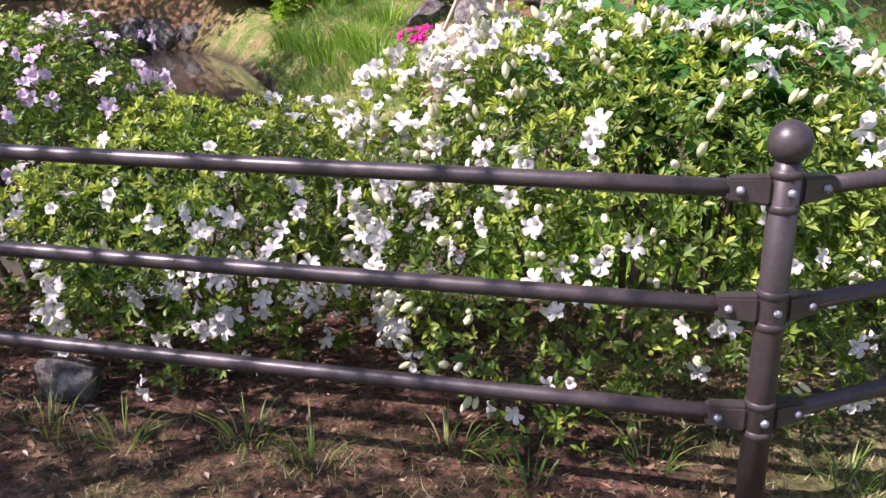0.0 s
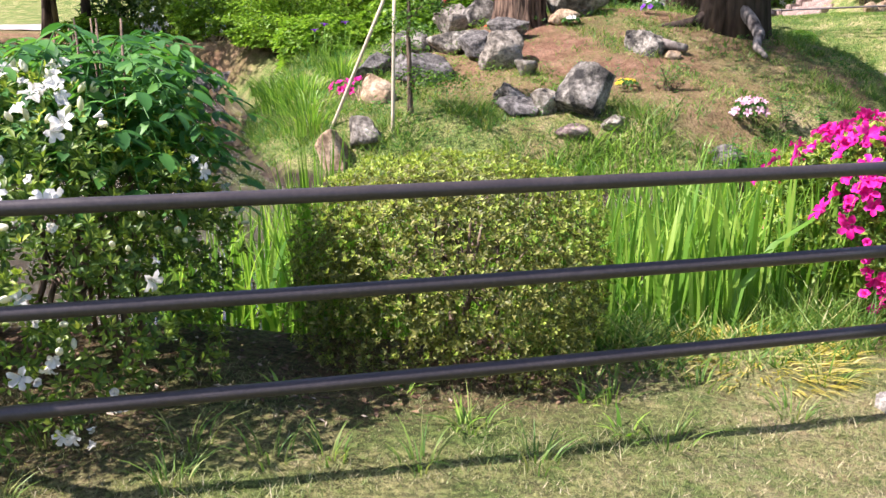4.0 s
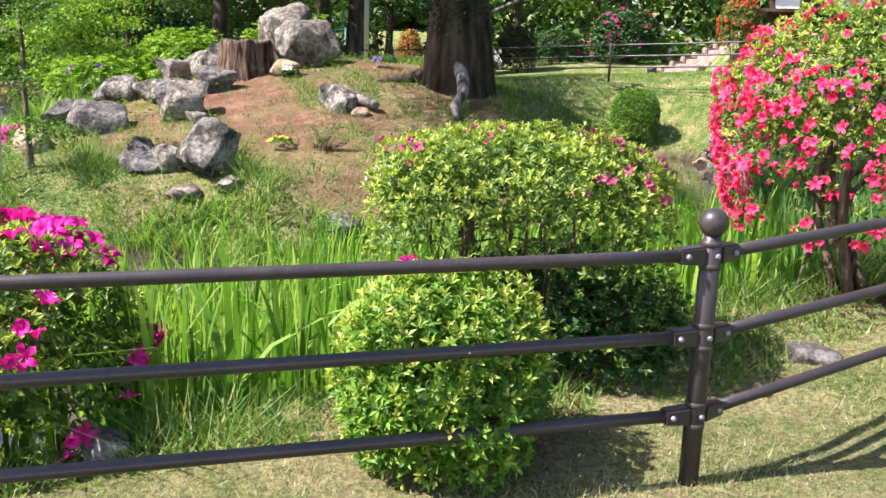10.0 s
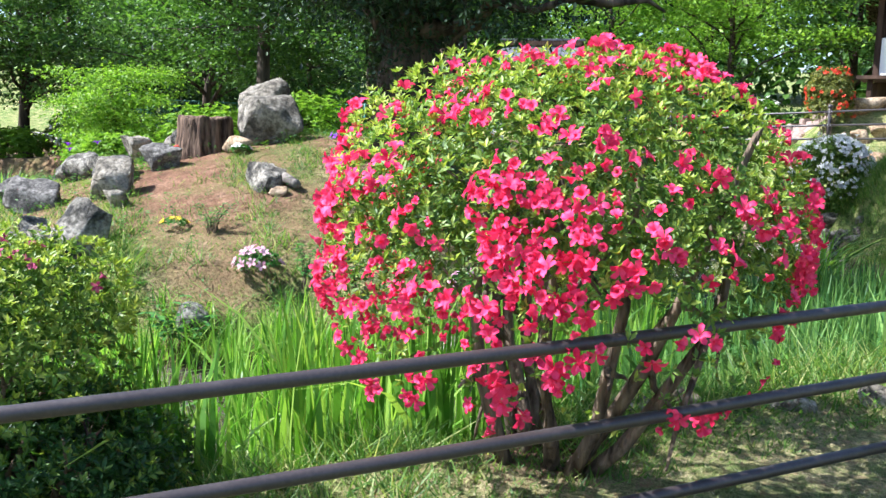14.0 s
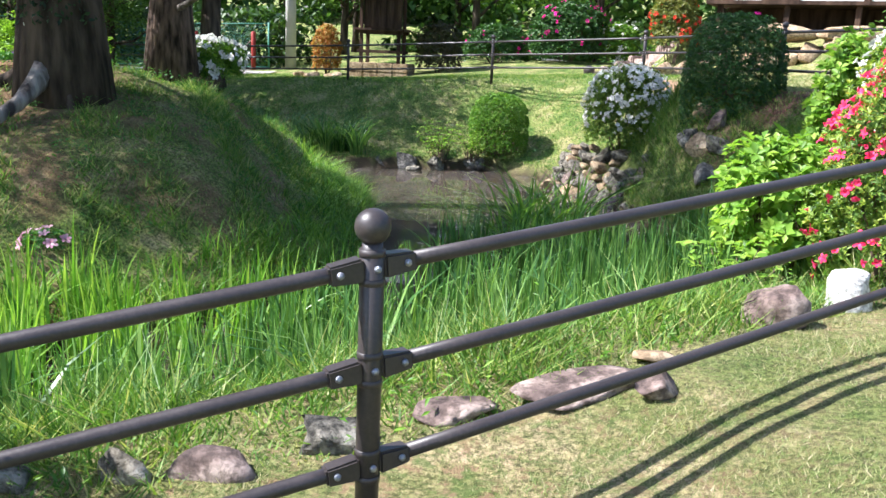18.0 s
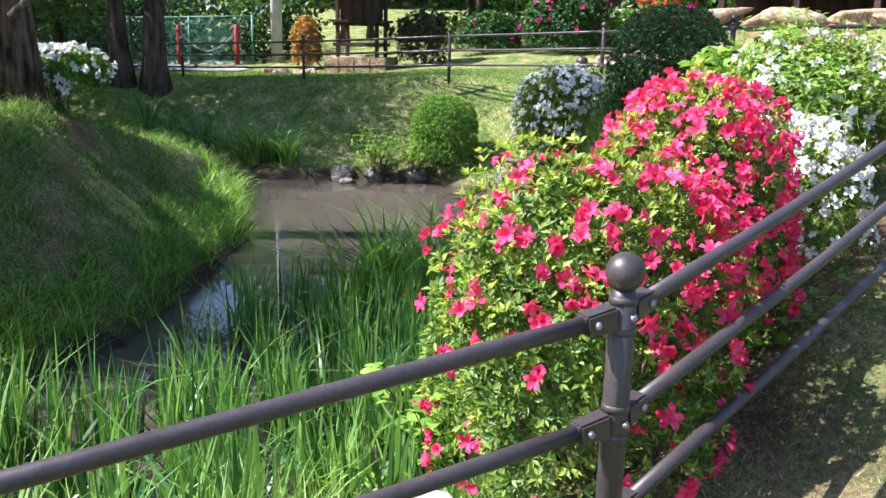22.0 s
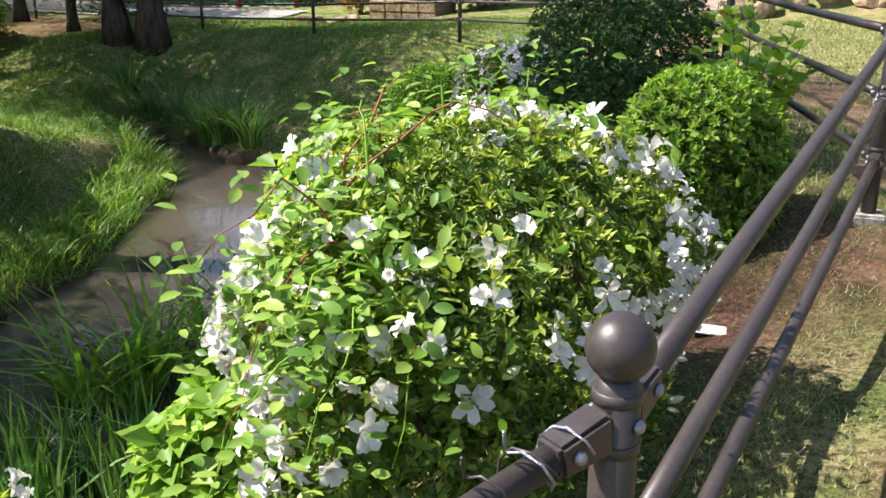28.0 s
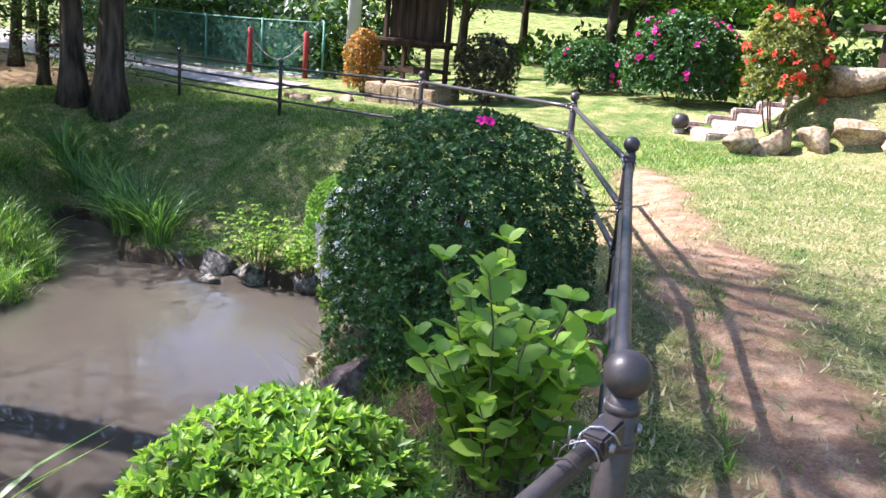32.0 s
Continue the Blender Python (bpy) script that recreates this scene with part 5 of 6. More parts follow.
tree("maple_tree", "second dark trunk of the maples beside the far fence", -1.42, 22.42, 7, 0.26, 3.0, 2.1, M_LEAF_TREE, M_BARK, 304, 9, 55, 150, 0.10, 0.5, lean=(0.2, 0.4), clump_r=0.5, flat=0.5)
tree("maple_tree", "dense young maple overhanging the bank", -4.30, 22.50, 3.7, 0.12, 0.7, 1.7, M_LEAF_WOODS, M_BARK, 305, 10, 70, 150, 0.10, 0.5, clump_r=0.45, flat=0.5)
sap = tree("sapling", "thin young tree tied to wooden stakes", 0.38, 9.35, 2.7, 0.035, 0.5, 0.42, M_LEAF_TREE, M_STEM, 306, 9, 60, 60, 0.05, 0.5, clump_r=0.11, wander=0.02)
for p0, p1 in (((0.28, 9.02, 0.3), (0.30, 9.08, 1.95)), ((-0.62, 9.17, 0.25), (0.18, 9.2, 2.0))):
    v, f = tube_geo([np.array(p0) * (1 - k / 4) + np.array(p1) * k / 4 - np.array(p0) for k in range(5)], [0.022, 0.021, 0.021, 0.020, 0.019], 8)
    s = tagged(new("stake", raw("stake", v, f, M_BAMBOO, True)), "bleached wooden stake propping the sapling", "stake", "stakes of the sapling")
    s.location = p0
spots = [(-8.81, 23.66, 5.0, 2.4), (-12.47, 28.07, 5, 2.6), (-16.06, 23.28, 8, 3.2), (-8.50, 35.94, 5.2, 3.0), (-5.10, 34.90, 6, 3.0), (-0.05, 35.03, 7.5, 3.0), (-21.25, 33.74, 9, 4), (3.90, 36.28, 7.5, 3.4), (7.71, 38.42, 8.5, 3.6), (-2.89, 40.33, 7, 3.4),
         (-20.10, 28.43, 10, 4), (12.49, 41.97, 9, 3.8), (1.71, 43.98, 9, 3.8), (-8.20, 41.50, 7, 3.6)]
for i, (x, y, h, cr) in enumerate(spots):
    tree("broadleaf_tree", "leafy green tree in the woods behind the garden", x, y, h, 0.16, 1.2 if i < 6 else 1.8, cr, M_LEAF_MAPLE if i in (5, 7, 12) else M_LEAF_TREE if i % 3 == 0 else M_LEAF_WOODS, M_BARK, 320 + i, 13, 95, 130, 0.17, 0.5, clump_r=0.62, flat=0.32, wander=0.2, rise=(0.2, 0.9))
r = np.random.default_rng(8)
n = 60000
ang = np.radians(r.uniform(-75, 52, n))
rad = r.uniform(52, 66, n)
px, py = 4 - np.sin(ang) * rad, 8 + np.cos(ang) * rad
gz = height(px, py)
top = 10 + 3 * np.sin(ang * 14) + 2.0 * np.sin(ang * 37 + 1) - 3.5 * np.exp(-((np.degrees(ang) - 12) / 9) ** 2)
P = np.stack([px, py, gz + np.maximum(top, 1.5) * r.uniform(0, 1, n) ** 0.8], 1)
L = r.uniform(0.45, 1.0, n)
v, f = leaves_geo(P, unit(r.normal(0, 1, P.shape)), unit(r.normal(0, 0.5, P.shape) + np.array([0, 0, 1])), L, L * 0.6, 0.15)
tagged(new("far_woods", raw("far_woods", v, f, M_LEAF_WOODS)), "dense green woods closing the view", "woods", kind="stuff")
# undergrowth, its deep shade carried by the dark leaf colour
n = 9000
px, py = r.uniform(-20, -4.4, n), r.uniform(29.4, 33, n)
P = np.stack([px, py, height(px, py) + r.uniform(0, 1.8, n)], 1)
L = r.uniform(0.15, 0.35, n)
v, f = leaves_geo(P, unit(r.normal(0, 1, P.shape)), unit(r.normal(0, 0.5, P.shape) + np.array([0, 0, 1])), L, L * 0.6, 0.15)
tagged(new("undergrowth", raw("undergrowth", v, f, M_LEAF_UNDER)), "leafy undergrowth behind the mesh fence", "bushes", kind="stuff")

n = 12000
px, py = r.uniform(-4, 10, n), r.uniform(34, 47, n)
keep = wobble(px, py, 0.9, 1.3) > -0.15
px, py = px[keep], py[keep]
P = np.stack([px, py, height(px, py) + r.uniform(0, 1.3, len(px)) * (0.4 + smooth(wobble(px, py, 0.9, 1.3)))], 1)
L = r.uniform(0.16, 0.36, len(px))
v, f = leaves_geo(P, unit(r.normal(0, 1, P.shape)), unit(r.normal(0, 0.5, P.shape) + np.array([0, 0, 1])), L, L * 0.6, 0.15)
tagged(new("hillside_scrub", raw("hillside_scrub", v, f, M_LEAF_WOODS)), "low green scrub on the hillside behind the garden", "bushes", kind="stuff")


# ---- reeds and grass ----
def scatter(n, x0, x1, y0, y1, seed):
    r = np.random.default_rng(seed)
    return r.uniform(x0, x1, n), r.uniform(y0, y1, n), r


x, y, r = scatter(90000, 0.6, 11, 3.5, 16.5, 21)
d = shore_distance(x, y)
near = segment_distance(x, y, [(1.00, 3.90), (2.39, 4.51), (4.49, 5.31), (6.37, 7.11), (8.20, 9.30), (9.40, 10.40), (10.20, 11.69), (10.20, 13.72)])
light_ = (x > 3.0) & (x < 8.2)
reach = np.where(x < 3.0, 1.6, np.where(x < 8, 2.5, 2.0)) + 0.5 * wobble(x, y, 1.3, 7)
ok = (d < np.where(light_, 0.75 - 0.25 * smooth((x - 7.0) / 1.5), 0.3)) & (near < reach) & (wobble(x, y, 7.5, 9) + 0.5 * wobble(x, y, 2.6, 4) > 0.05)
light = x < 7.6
h = np.where(light, 0.76, 0.80) * r.uniform(0.6, 1.15, len(x))
bend = np.where(r.uniform(0, 1, len(x)) < 0.85, r.uniform(0.03, 0.25, len(x)), r.uniform(0.6, 1.2, len(x)))
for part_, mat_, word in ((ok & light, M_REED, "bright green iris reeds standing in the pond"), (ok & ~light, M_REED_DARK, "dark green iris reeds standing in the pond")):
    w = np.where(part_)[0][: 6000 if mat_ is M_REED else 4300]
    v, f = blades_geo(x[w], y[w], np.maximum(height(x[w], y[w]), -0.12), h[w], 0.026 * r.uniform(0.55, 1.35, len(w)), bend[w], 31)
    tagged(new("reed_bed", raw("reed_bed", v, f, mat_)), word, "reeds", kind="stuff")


def tuft(x, y, count, h, material, label, seed, radius=0.12, bend=(0.3, 1.2), w=0.012, name="grass_tuft", category="grass", z=None):
    r = np.random.default_rng(seed)
    a, q = r.uniform(0, 6.28, count), radius * np.sqrt(r.uniform(0, 1, count))
    px, py = np.cos(a) * q, np.sin(a) * q
    v, f = blades_geo(px, py, np.full(count, -0.02), h * r.uniform(0.5, 1.15, count), w * r.uniform(0.7, 1.3, count), r.uniform(*bend, count), seed)
    ob = tagged(new(name, raw(name, v, f, material)), label, category, kind="stuff")
    ob.location = (x, y, ground_z(x, y) if z is None else z)
    return ob


tagged(tuft(3.78, 3.40, 520, 0.07, M_DRY, "yellowed dry grass clump at the edge of the reeds", 401, 0.36, (1.0, 2.2), 0.009), kind="stuff")
for i, (x, y) in enumerate(((2.44, 20.88), (1.99, 20.98), (2.71, 20.99), (1.39, 21.24), (0.80, 21.28), (0.21, 21.19), (-0.51, 21.26), (2.16, 21.15), (3.08, 20.93))):
    tuft(x, y, 90, 0.85, M_REED_DARK, "arching iris clump on the far waterline", 410 + i, 0.16, (0.3, 1.3), 0.022, "iris_clump", "iris")
for i, (x, y) in enumerate(((1.93, 3.42), (2.02, 3.62), (1.86, 3.66))):
    tuft(x, y, 60, 1.0, M_REED, "upright bright green reeds between the azaleas", 470 + i, 0.12, (0.02, 0.25), 0.018, "reed_clump", "reeds")
for i, (x, y) in enumerate(((10.18, 10.76), (9.99, 11.06), (10.39, 11.18), (9.64, 10.25), (10.62, 11.79))):
    tuft(x, y, 90, 0.42, M_REED, "arching grass tuft on the bank", 420 + i, 0.16, (0.5, 1.6), 0.011)
for i, (x, y) in enumerate(((11.34, 13.23), (11.15, 13.47), (10.99, 13.36), (11.21, 13.07))):
    tuft(x, y, 60, 0.75, M_REED_DARK, "arching iris clump under the white azaleas", 450 + i, 0.14, (0.3, 1.2), 0.02, "iris_clump", "iris")
for i, (x, y) in enumerate(((8.13, 15.77), (8.29, 16.30), (7.97, 16.06), (8.42, 16.66), (7.91, 15.53))):
    tuft(x, y, 36, 1.05, M_REED, "arching iris clump standing in the pond", 460 + i, 0.13, (0.3, 1.3), 0.036, "iris_clump", "iris", -0.06)
for i, (x, y) in enumerate(((-2.35, 11.58), (-1.62, 10.79), (-1.21, 10.10), (-2.03, 10.99), (-0.90, 9.50), (-2.88, 12.38), (-1.33, 11.49))):
    tuft(x, y, 170, 0.45, M_REED, "tall bright grass on the mound's bank", 430 + i, 0.35, (0.3, 1.0), 0.012)
for i, (x, y) in enumerate(((2.85, 2.46), (2.60, 2.63), (3.20, 2.76), (2.20, 2.51), (3.35, 2.56))):
    tuft(x, y, 9, 0.09, M_REED, "small green weed in the lawn", 440 + i, 0.04, (0.4, 1.6), 0.012, "weed", "weed")

# uncut grass at the fence foot
for i in range(22):
    u = (i + 0.37 * math.sin(i * 5.1)) / 22
    x, y = (1.6 + 2.6 * u, 1.75 + 1.35 * u + 0.25 * math.sin(i * 2.3)) if i % 3 else (-0.6 + 2.0 * u, 1.55 + 0.1 * math.sin(i))
    tuft(x, y, 26, 0.13, M_GRASS_GREEN, "uncut grass tuft at the fence foot", 460 + i, 0.07, (0.3, 1.3), 0.005)
LINE = [(p[0], p[1]) for p in POSTS]
x, y, r = scatter(2600000, -1.5, 15.6, 0.3, 21.5, 22)
fd = segment_distance(x, y, LINE)
side = np.where(shore_distance(x, y) < segment_distance(x, y, [(-2, -1), (4, 0.2), (9, 3.2), (12, 7), (15, 12), (15.5, 20)]), 0.9, 1.75)
w = np.where(fd < side)[0]
x, y, fd = x[w], y[w], fd[w]
soil, litter, mud, d, pen = cover(x, y)
ok = (d > 0.05) & (pen < 0.3) & (r.uniform(0, 1, len(x)) > soil * 0.8) & (wobble(x, y, 7.0, 2.2) > -0.75)
w = np.where(ok)[0][:460000]
hh = r.uniform(0.008, 0.020, len(w)) * np.where(r.uniform(0, 1, len(w)) < 0.12, 1.45, 1.0) * (0.7 + 0.6 * smooth(wobble(x[w], y[w], 3.0, 3.3) + 0.5)) * np.where(d[w] < 0.6, 1.7, 1.0) * np.where(fd[w] < 0.10, 1.8, 1)
v, f = grass_geo(x[w], y[w], height(x[w], y[w]), hh, 23, 0.0017)
tagged(new("lawn_grass", raw("lawn_grass", v, f, M_GRASS)), "short dry mown lawn grass", "grass", kind="stuff")
x, y, r = scatter(9000, -2.0, 4.0, 0.8, 3.6, 28)
soil, litter, mud, d, pen = cover(x, y)
w = np.where((soil > 0.4) & (d > 0.1))[0]
P = np.stack([x[w], y[w], height(x[w], y[w]) + 0.006], 1)
L = r.uniform(0.012, 0.045, len(w))
v, f = leaves_geo(P, unit(r.normal(0, 1, P.shape) * np.array([1, 1, 0.15])), unit(r.normal(0, 0.3, P.shape) + np.array([0, 0, 1])), L, L * r.uniform(0.15, 0.5, len(w)), 0.2)
tagged(new("leaf_litter", raw("leaf_litter", v, f, leaf_mat("fallen_leaf", [(0, (0.06, 0.035, 0.02)), (0.5, (0.16, 0.09, 0.05)), (0.85, (0.30, 0.20, 0.12)), (1, (0.5, 0.42, 0.33))], 0.1, 0.8))), "fallen leaves and twigs on bare soil", "leaf litter", kind="stuff")
x, y, r = scatter(300000, -4, 8, 8.3, 20.5, 24)
soil, litter, mud, d, pen = cover(x, y)
ok = (d > 0.0) & (pen > 0.4) & (r.uniform(0, 1, len(x)) > litter * 0.97) & (wobble(x, y, 2.3, 6) > -0.7)
w = np.where(ok)[0][:120000]
hh = r.uniform(0.03, 0.09, len(w)) * np.where(d[w] < 1.0, 1.5, 1.0) * (0.3 + 2.0 * smooth(wobble(x[w], y[w], 3.4, 4.1) + 0.25))
v, f = grass_geo(x[w], y[w], height(x[w], y[w]), hh, 25, 0.006)
tagged(new("mound_grass", raw("mound_grass", v, f, M_GRASS_GREEN)), "rough green grass on the mound", "grass", kind="stuff")
x, y, r = scatter(150000, -4, 13.5, 17, 27, 26)
soil, litter, mud, d, pen = cover(x, y)
ok = (d > 0.02) & (pen < 0.4) & (r.uniform(0, 1, len(x)) > soil * 0.9)
w = np.where(ok)[0][:75000]
lawn = (x[w] > 8.3) & (d[w] > 1.8)
for part_, mat_, word in ((~lawn, M_GRASS_GREEN, "rough grass on the far bank"), (lawn, M_GRASS, "dry lawn grass beside the trodden path")):
    q = w[part_]
    v, f = grass_geo(x[q], y[q], height(x[q], y[q]), r.uniform(0.03, 0.07, len(q)) * (0.7 if mat_ is M_GRASS else 1.0), 27, 0.007)
    tagged(new("bank_grass", raw("bank_grass", v, f, mat_)), word, "grass", kind="stuff")
# grass along the top of the rubble wall
r = np.random.default_rng(65)
u = r.uniform(0, len(WALL) - 1.001, 1500)
i, q = u.astype(int), u - u.astype(int)
wl = np.array(WALL)
x = wl[i, 0] + (wl[i + 1, 0] - wl[i, 0]) * q + r.uniform(0.30, 0.75, len(u))
y = wl[i, 1] + (wl[i + 1, 1] - wl[i, 1]) * q + r.uniform(0.25, 0.65, len(u))
v, f = blades_geo(x, y, height(x, y) - 0.02, r.uniform(0.15, 0.4, len(u)), r.uniform(0.007, 0.013, len(u)), r.uniform(0.3, 1.3, len(u)), 66)
tagged(new("wall_top_grass", raw("wall_top_grass", v, f, M_GRASS_GREEN)), "long grass growing along the top of the rubble wall", "grass", kind="stuff")

# long grass hanging over the mound's shore
x, y, r = scatter(60000, 2.0, 7.2, 8.6, 20.4, 61)
d = shore_distance(x, y)
w = np.where((d > -0.05) & (d < 0.55) & (peninsula(x, y) > 0.1) & (wobble(x, y, 4.5, 1.9) > -0.2))[0][:5200]
v, f = blades_geo(x[w], y[w], height(x[w], y[w]) - 0.02, r.uniform(0.16, 0.42, len(w)), r.uniform(0.007, 0.013, len(w)), r.uniform(0.4, 1.5, len(w)), 62)
tagged(new("overhanging_grass", raw("overhanging_grass", v, f, M_REED)), "long bright grass hanging over the mound's shore", "grass", kind="stuff")


def weeds(name, label, x, y, r, size, material, seed, leaves=14):
    """Many small leafy weeds as one cover."""
    k = np.repeat(np.arange(len(x)), leaves)
    tall = np.repeat(r.uniform(0.04, 0.22, len(x)), leaves)
    a = r.uniform(0, 6.28, len(k))
    q = tall * 0.5 * r.uniform(0, 1, len(k))
    P = np.stack([x[k] + np.cos(a) * q, y[k] + np.sin(a) * q, height(x, y)[k] + tall * r.uniform(0.05, 1, len(k))], 1)
    L = size * r.uniform(0.5, 1.3, len(k))
    v, f = leaves_geo(P, unit(np.stack([np.cos(a), np.sin(a), r.uniform(-0.2, 0.9, len(k))], 1)), unit(r.normal(0, 0.4, P.shape) + np.array([0, 0, 1.0])), L, L * r.uniform(0.12, 0.35, len(k)), 0.2)
    return tagged(new(name, raw(name, v, f, material)), label, "weeds", kind="stuff")


x, y, r = scatter(3600, -4, 8, 8.5, 20.3, 51)
soil, litter, mud, d, pen = cover(x, y)
w = np.where((d > 0.05) & (pen > 0.4) & (r.uniform(0, 1, len(x)) > litter * 0.85) & (wobble(x, y, 1.5, 3.7) > -0.25))[0]
weeds("mound_weeds", "leafy weeds growing through the mound's grass", x[w], y[w], r, 0.05, M_LEAF_FERN, 52)
x, y, r = scatter(900, -1.6, 3.2, 9.2, 14.6, 63)
d = segment_distance(x, y, [(-0.9, 11.2), (0.0, 11.1), (0.7, 11.7), (0.0, 12.9), (0.6, 13.9), (1.6, 13.2)])
d = np.minimum(d, segment_distance(x, y, [(0.9, 11.1), (1.4, 10.6), (2.2, 9.9), (2.7, 9.5)]))
w = np.where(d < 0.5 * r.uniform(0.2, 1, len(x)))[0]
weeds("rock_weeds", "small ferns and weeds between the mound's rocks", x[w], y[w], r, 0.055, M_LEAF_HEDGE, 64)
x, y, r = scatter(2600, -3, 11, 20.6, 26, 53)
soil, litter, mud, d, pen = cover(x, y)
w = np.where((d > 0.05) & (pen < 0.4) & (d < 2.2) & (wobble(x, y, 1.5, 2.7) > -0.35))[0]
weeds("bank_weeds", "leafy weeds on the shaded far bank", x[w], y[w], r, 0.055, M_LEAF_FERN, 54, 8)
x, y, r = scatter(420000, 2.9, 13.5, 2.9, 20.5, 55)
soil, litter, mud, d, pen = cover(x, y)
w = np.where((d > np.where(y < 13, 0.35, 0.0)) & (d < 1.5 + 1.2 * smooth((y - 13) / 2)) & (pen < 0.4) & (segment_distance(x, y, LINE) > 0.45) & (wobble(x, y, 2.1, 5.7) > -0.5))[0][:85000]
v, f = grass_geo(x[w], y[w], height(x[w], y[w]), r.uniform(0.05, 0.20, len(w)) * (0.5 + smooth(wobble(x[w], y[w], 3.1, 2.7) + 0.5)) * np.maximum(smooth((1.7 - d[w]) / 0.9), 0.35), 57, 0.0045)
tagged(new("shore_grass", raw("shore_grass", v, f, M_GRASS_GREEN)), "long green grass along the pond bank", "grass", kind="stuff")
x, y, r = scatter(1500, 8.0, 13.5, 7.6, 20.5, 58)
soil, litter, mud, d, pen = cover(x, y)
w = np.where((d > 0.0) & (d < 1.5) & (pen < 0.4) & (segment_distance(x, y, LINE) > 0.5))[0]
weeds("shore_weeds", "small leafy weeds along the pond bank", x[w], y[w], r, 0.04, M_LEAF_HEDGE, 56)


# ---- leafy plants near the fence ----
def leafy(name, label, x, y, base, stems, leaf_len, leaf_w, material, seed, category="shrub", pairs=6, spread=0.35, top=0.9, droop=0.3, lobes=False, r0=0.006, tilt=0.5):
    """Upright stems that carry broad leaves in pairs."""
    r = np.random.default_rng(seed)
    ob = thing(name, x, y, base, label, category)
    geo = []
    for _ in range(stems):
        a, q = r.uniform(0, 6.28), spread * math.sqrt(r.random())
        h = top * r.uniform(0.55, 1.0)
        tip = np.array([math.cos(a) * q, math.sin(a) * q, h])
        b = np.array([math.cos(a) * q * 0.25, math.sin(a) * q * 0.25, -0.03])
        line = np.array([b + (tip - b) * k / 6 + np.array([math.cos(a), math.sin(a), 0]) * -0.05 * math.sin(math.pi * k / 6) + r.normal(0, 0.006, 3) for k in range(7)])
        v, f = tube_geo(line, np.linspace(r0, r0 * 0.4, 7), 6)
        put("stem", raw("stem", v, f, M_STEM, True), ob)
        for k in range(pairs):
            s = 0.35 + 0.65 * (k + 1) / pairs
            p = np.array([np.interp(s, np.linspace(0, 1, 7), line[:, c]) for c in range(3)])
            for side in range(4 if k == pairs - 1 else 2):
                az = k * 1.57 + side * (1.57 if k == pairs - 1 else 3.14) + a + r.normal(0, 0.25)
                lift = r.uniform(0.1, 0.7) * tilt
                geo.append((p, (math.cos(az), math.sin(az), lift), leaf_len * r.uniform(0.6, 1.15) * (0.75 if k == pairs - 1 else 1)))
    P, W, L = np.array([g[0] for g in geo]), unit(np.array([g[1] for g in geo])), np.array([g[2] for g in geo])
    v, f = big_leaves_geo(P, W, unit(np.array([[0, 0, 1.0]]) + r.normal(0, 0.25, P.shape)), L, L * leaf_w / leaf_len, droop)
    put("foliage", raw("foliage", v, f, material, True), ob, kind="stuff")
    return ob


leafy("hydrangea", "hydrangea shrub with large bright green leaves beside the fence", 11.30, 17.75, 1.57, 30, 0.105, 0.085, M_LEAF_BIG, 501, "hydrangea", 8, 0.34, 1.02, 0.12, tilt=1.9)
leafy("hydrangea", "small yellow-green hydrangea at the water's edge", 10.57, 12.24, 0.44, 18, 0.085, 0.06, M_LEAF_BIG, 502, "hydrangea", 5, 0.38, 0.58)
for x_, y_, b_, rx_, top_, seed_ in ((10.78, 12.96, 0.62, 0.42, 1.62, 503), (11.18, 14.88, 0.95, 0.30, 2.36, 504), (11.39, 14.15, 1.1, 0.22, 1.8, 505)):
    shrub("broadleaf_shrub", "light green broad-leaved shrub on the pond bank", x_, y_, rx_, rx_, top_, base=b_, sprigs=340, k=6, leaf=M_LEAF_BIG, length=0.085, width=0.05, lumps=0.22, inner=0.6, upness=0.55, spread=(45, 95), stems=8, r0=0.010, seed=seed_, z0=0.15, low=-0.5)
leafy("maple_seedling", "low yellow-green maple leaves at the far waterline", 4.53, 21.42, 0.14, 34, 0.075, 0.045, M_LEAF_MAPLE, 506, "shrub", 5, 0.5, 0.8, 0.4, tilt=0.15)
leafy("maple_seedling", "yellow-green maple leaves beside the ball topiary", 5.11, 21.64, 0.20, 22, 0.075, 0.045, M_LEAF_MAPLE, 507, "shrub", 5, 0.4, 0.55, 0.4, tilt=0.15)
leafy("maple_seedling", "young maple growing under the crimson azalea", 11.88, 12.46, 1.14, 16, 0.055, 0.045, M_LEAF_MAPLE, 508, "shrub", 4, 0.32, 0.5, 0.3)
leafy("weed", "broad-leaved weed on the mound", 4.36, 10.33, ground_z(4.36, 10.33), 6, 0.07, 0.03, M_LEAF_FERN, 509, "weed", 7, 0.16, 0.45)
leafy("weed", "leafy weed on the mound's grass", 4.82, 10.52, ground_z(4.82, 10.52), 5, 0.07, 0.03, M_LEAF_FERN, 510, "weed", 7, 0.14, 0.4)
leafy("weed", "grey-green plant on the mound", 3.07, 10.56, ground_z(3.07, 10.56), 12, 0.07, 0.02, M_LEAF_FERN, 511, "weed", 6, 0.25, 0.3)
leafy("weed", "tall leafy weed on the bank", 3.94, 9.16, ground_z(3.94, 9.16), 9, 0.10, 0.05, M_LEAF_FERN, 512, "weed", 5, 0.3, 0.5)
leafy("hydrangea", "low leafy shrub at the foot of the white azalea", 11.50, 14.96, 1.28, 14, 0.10, 0.07, M_LEAF_BIG, 513, "hydrangea", 4, 0.35, 0.55)


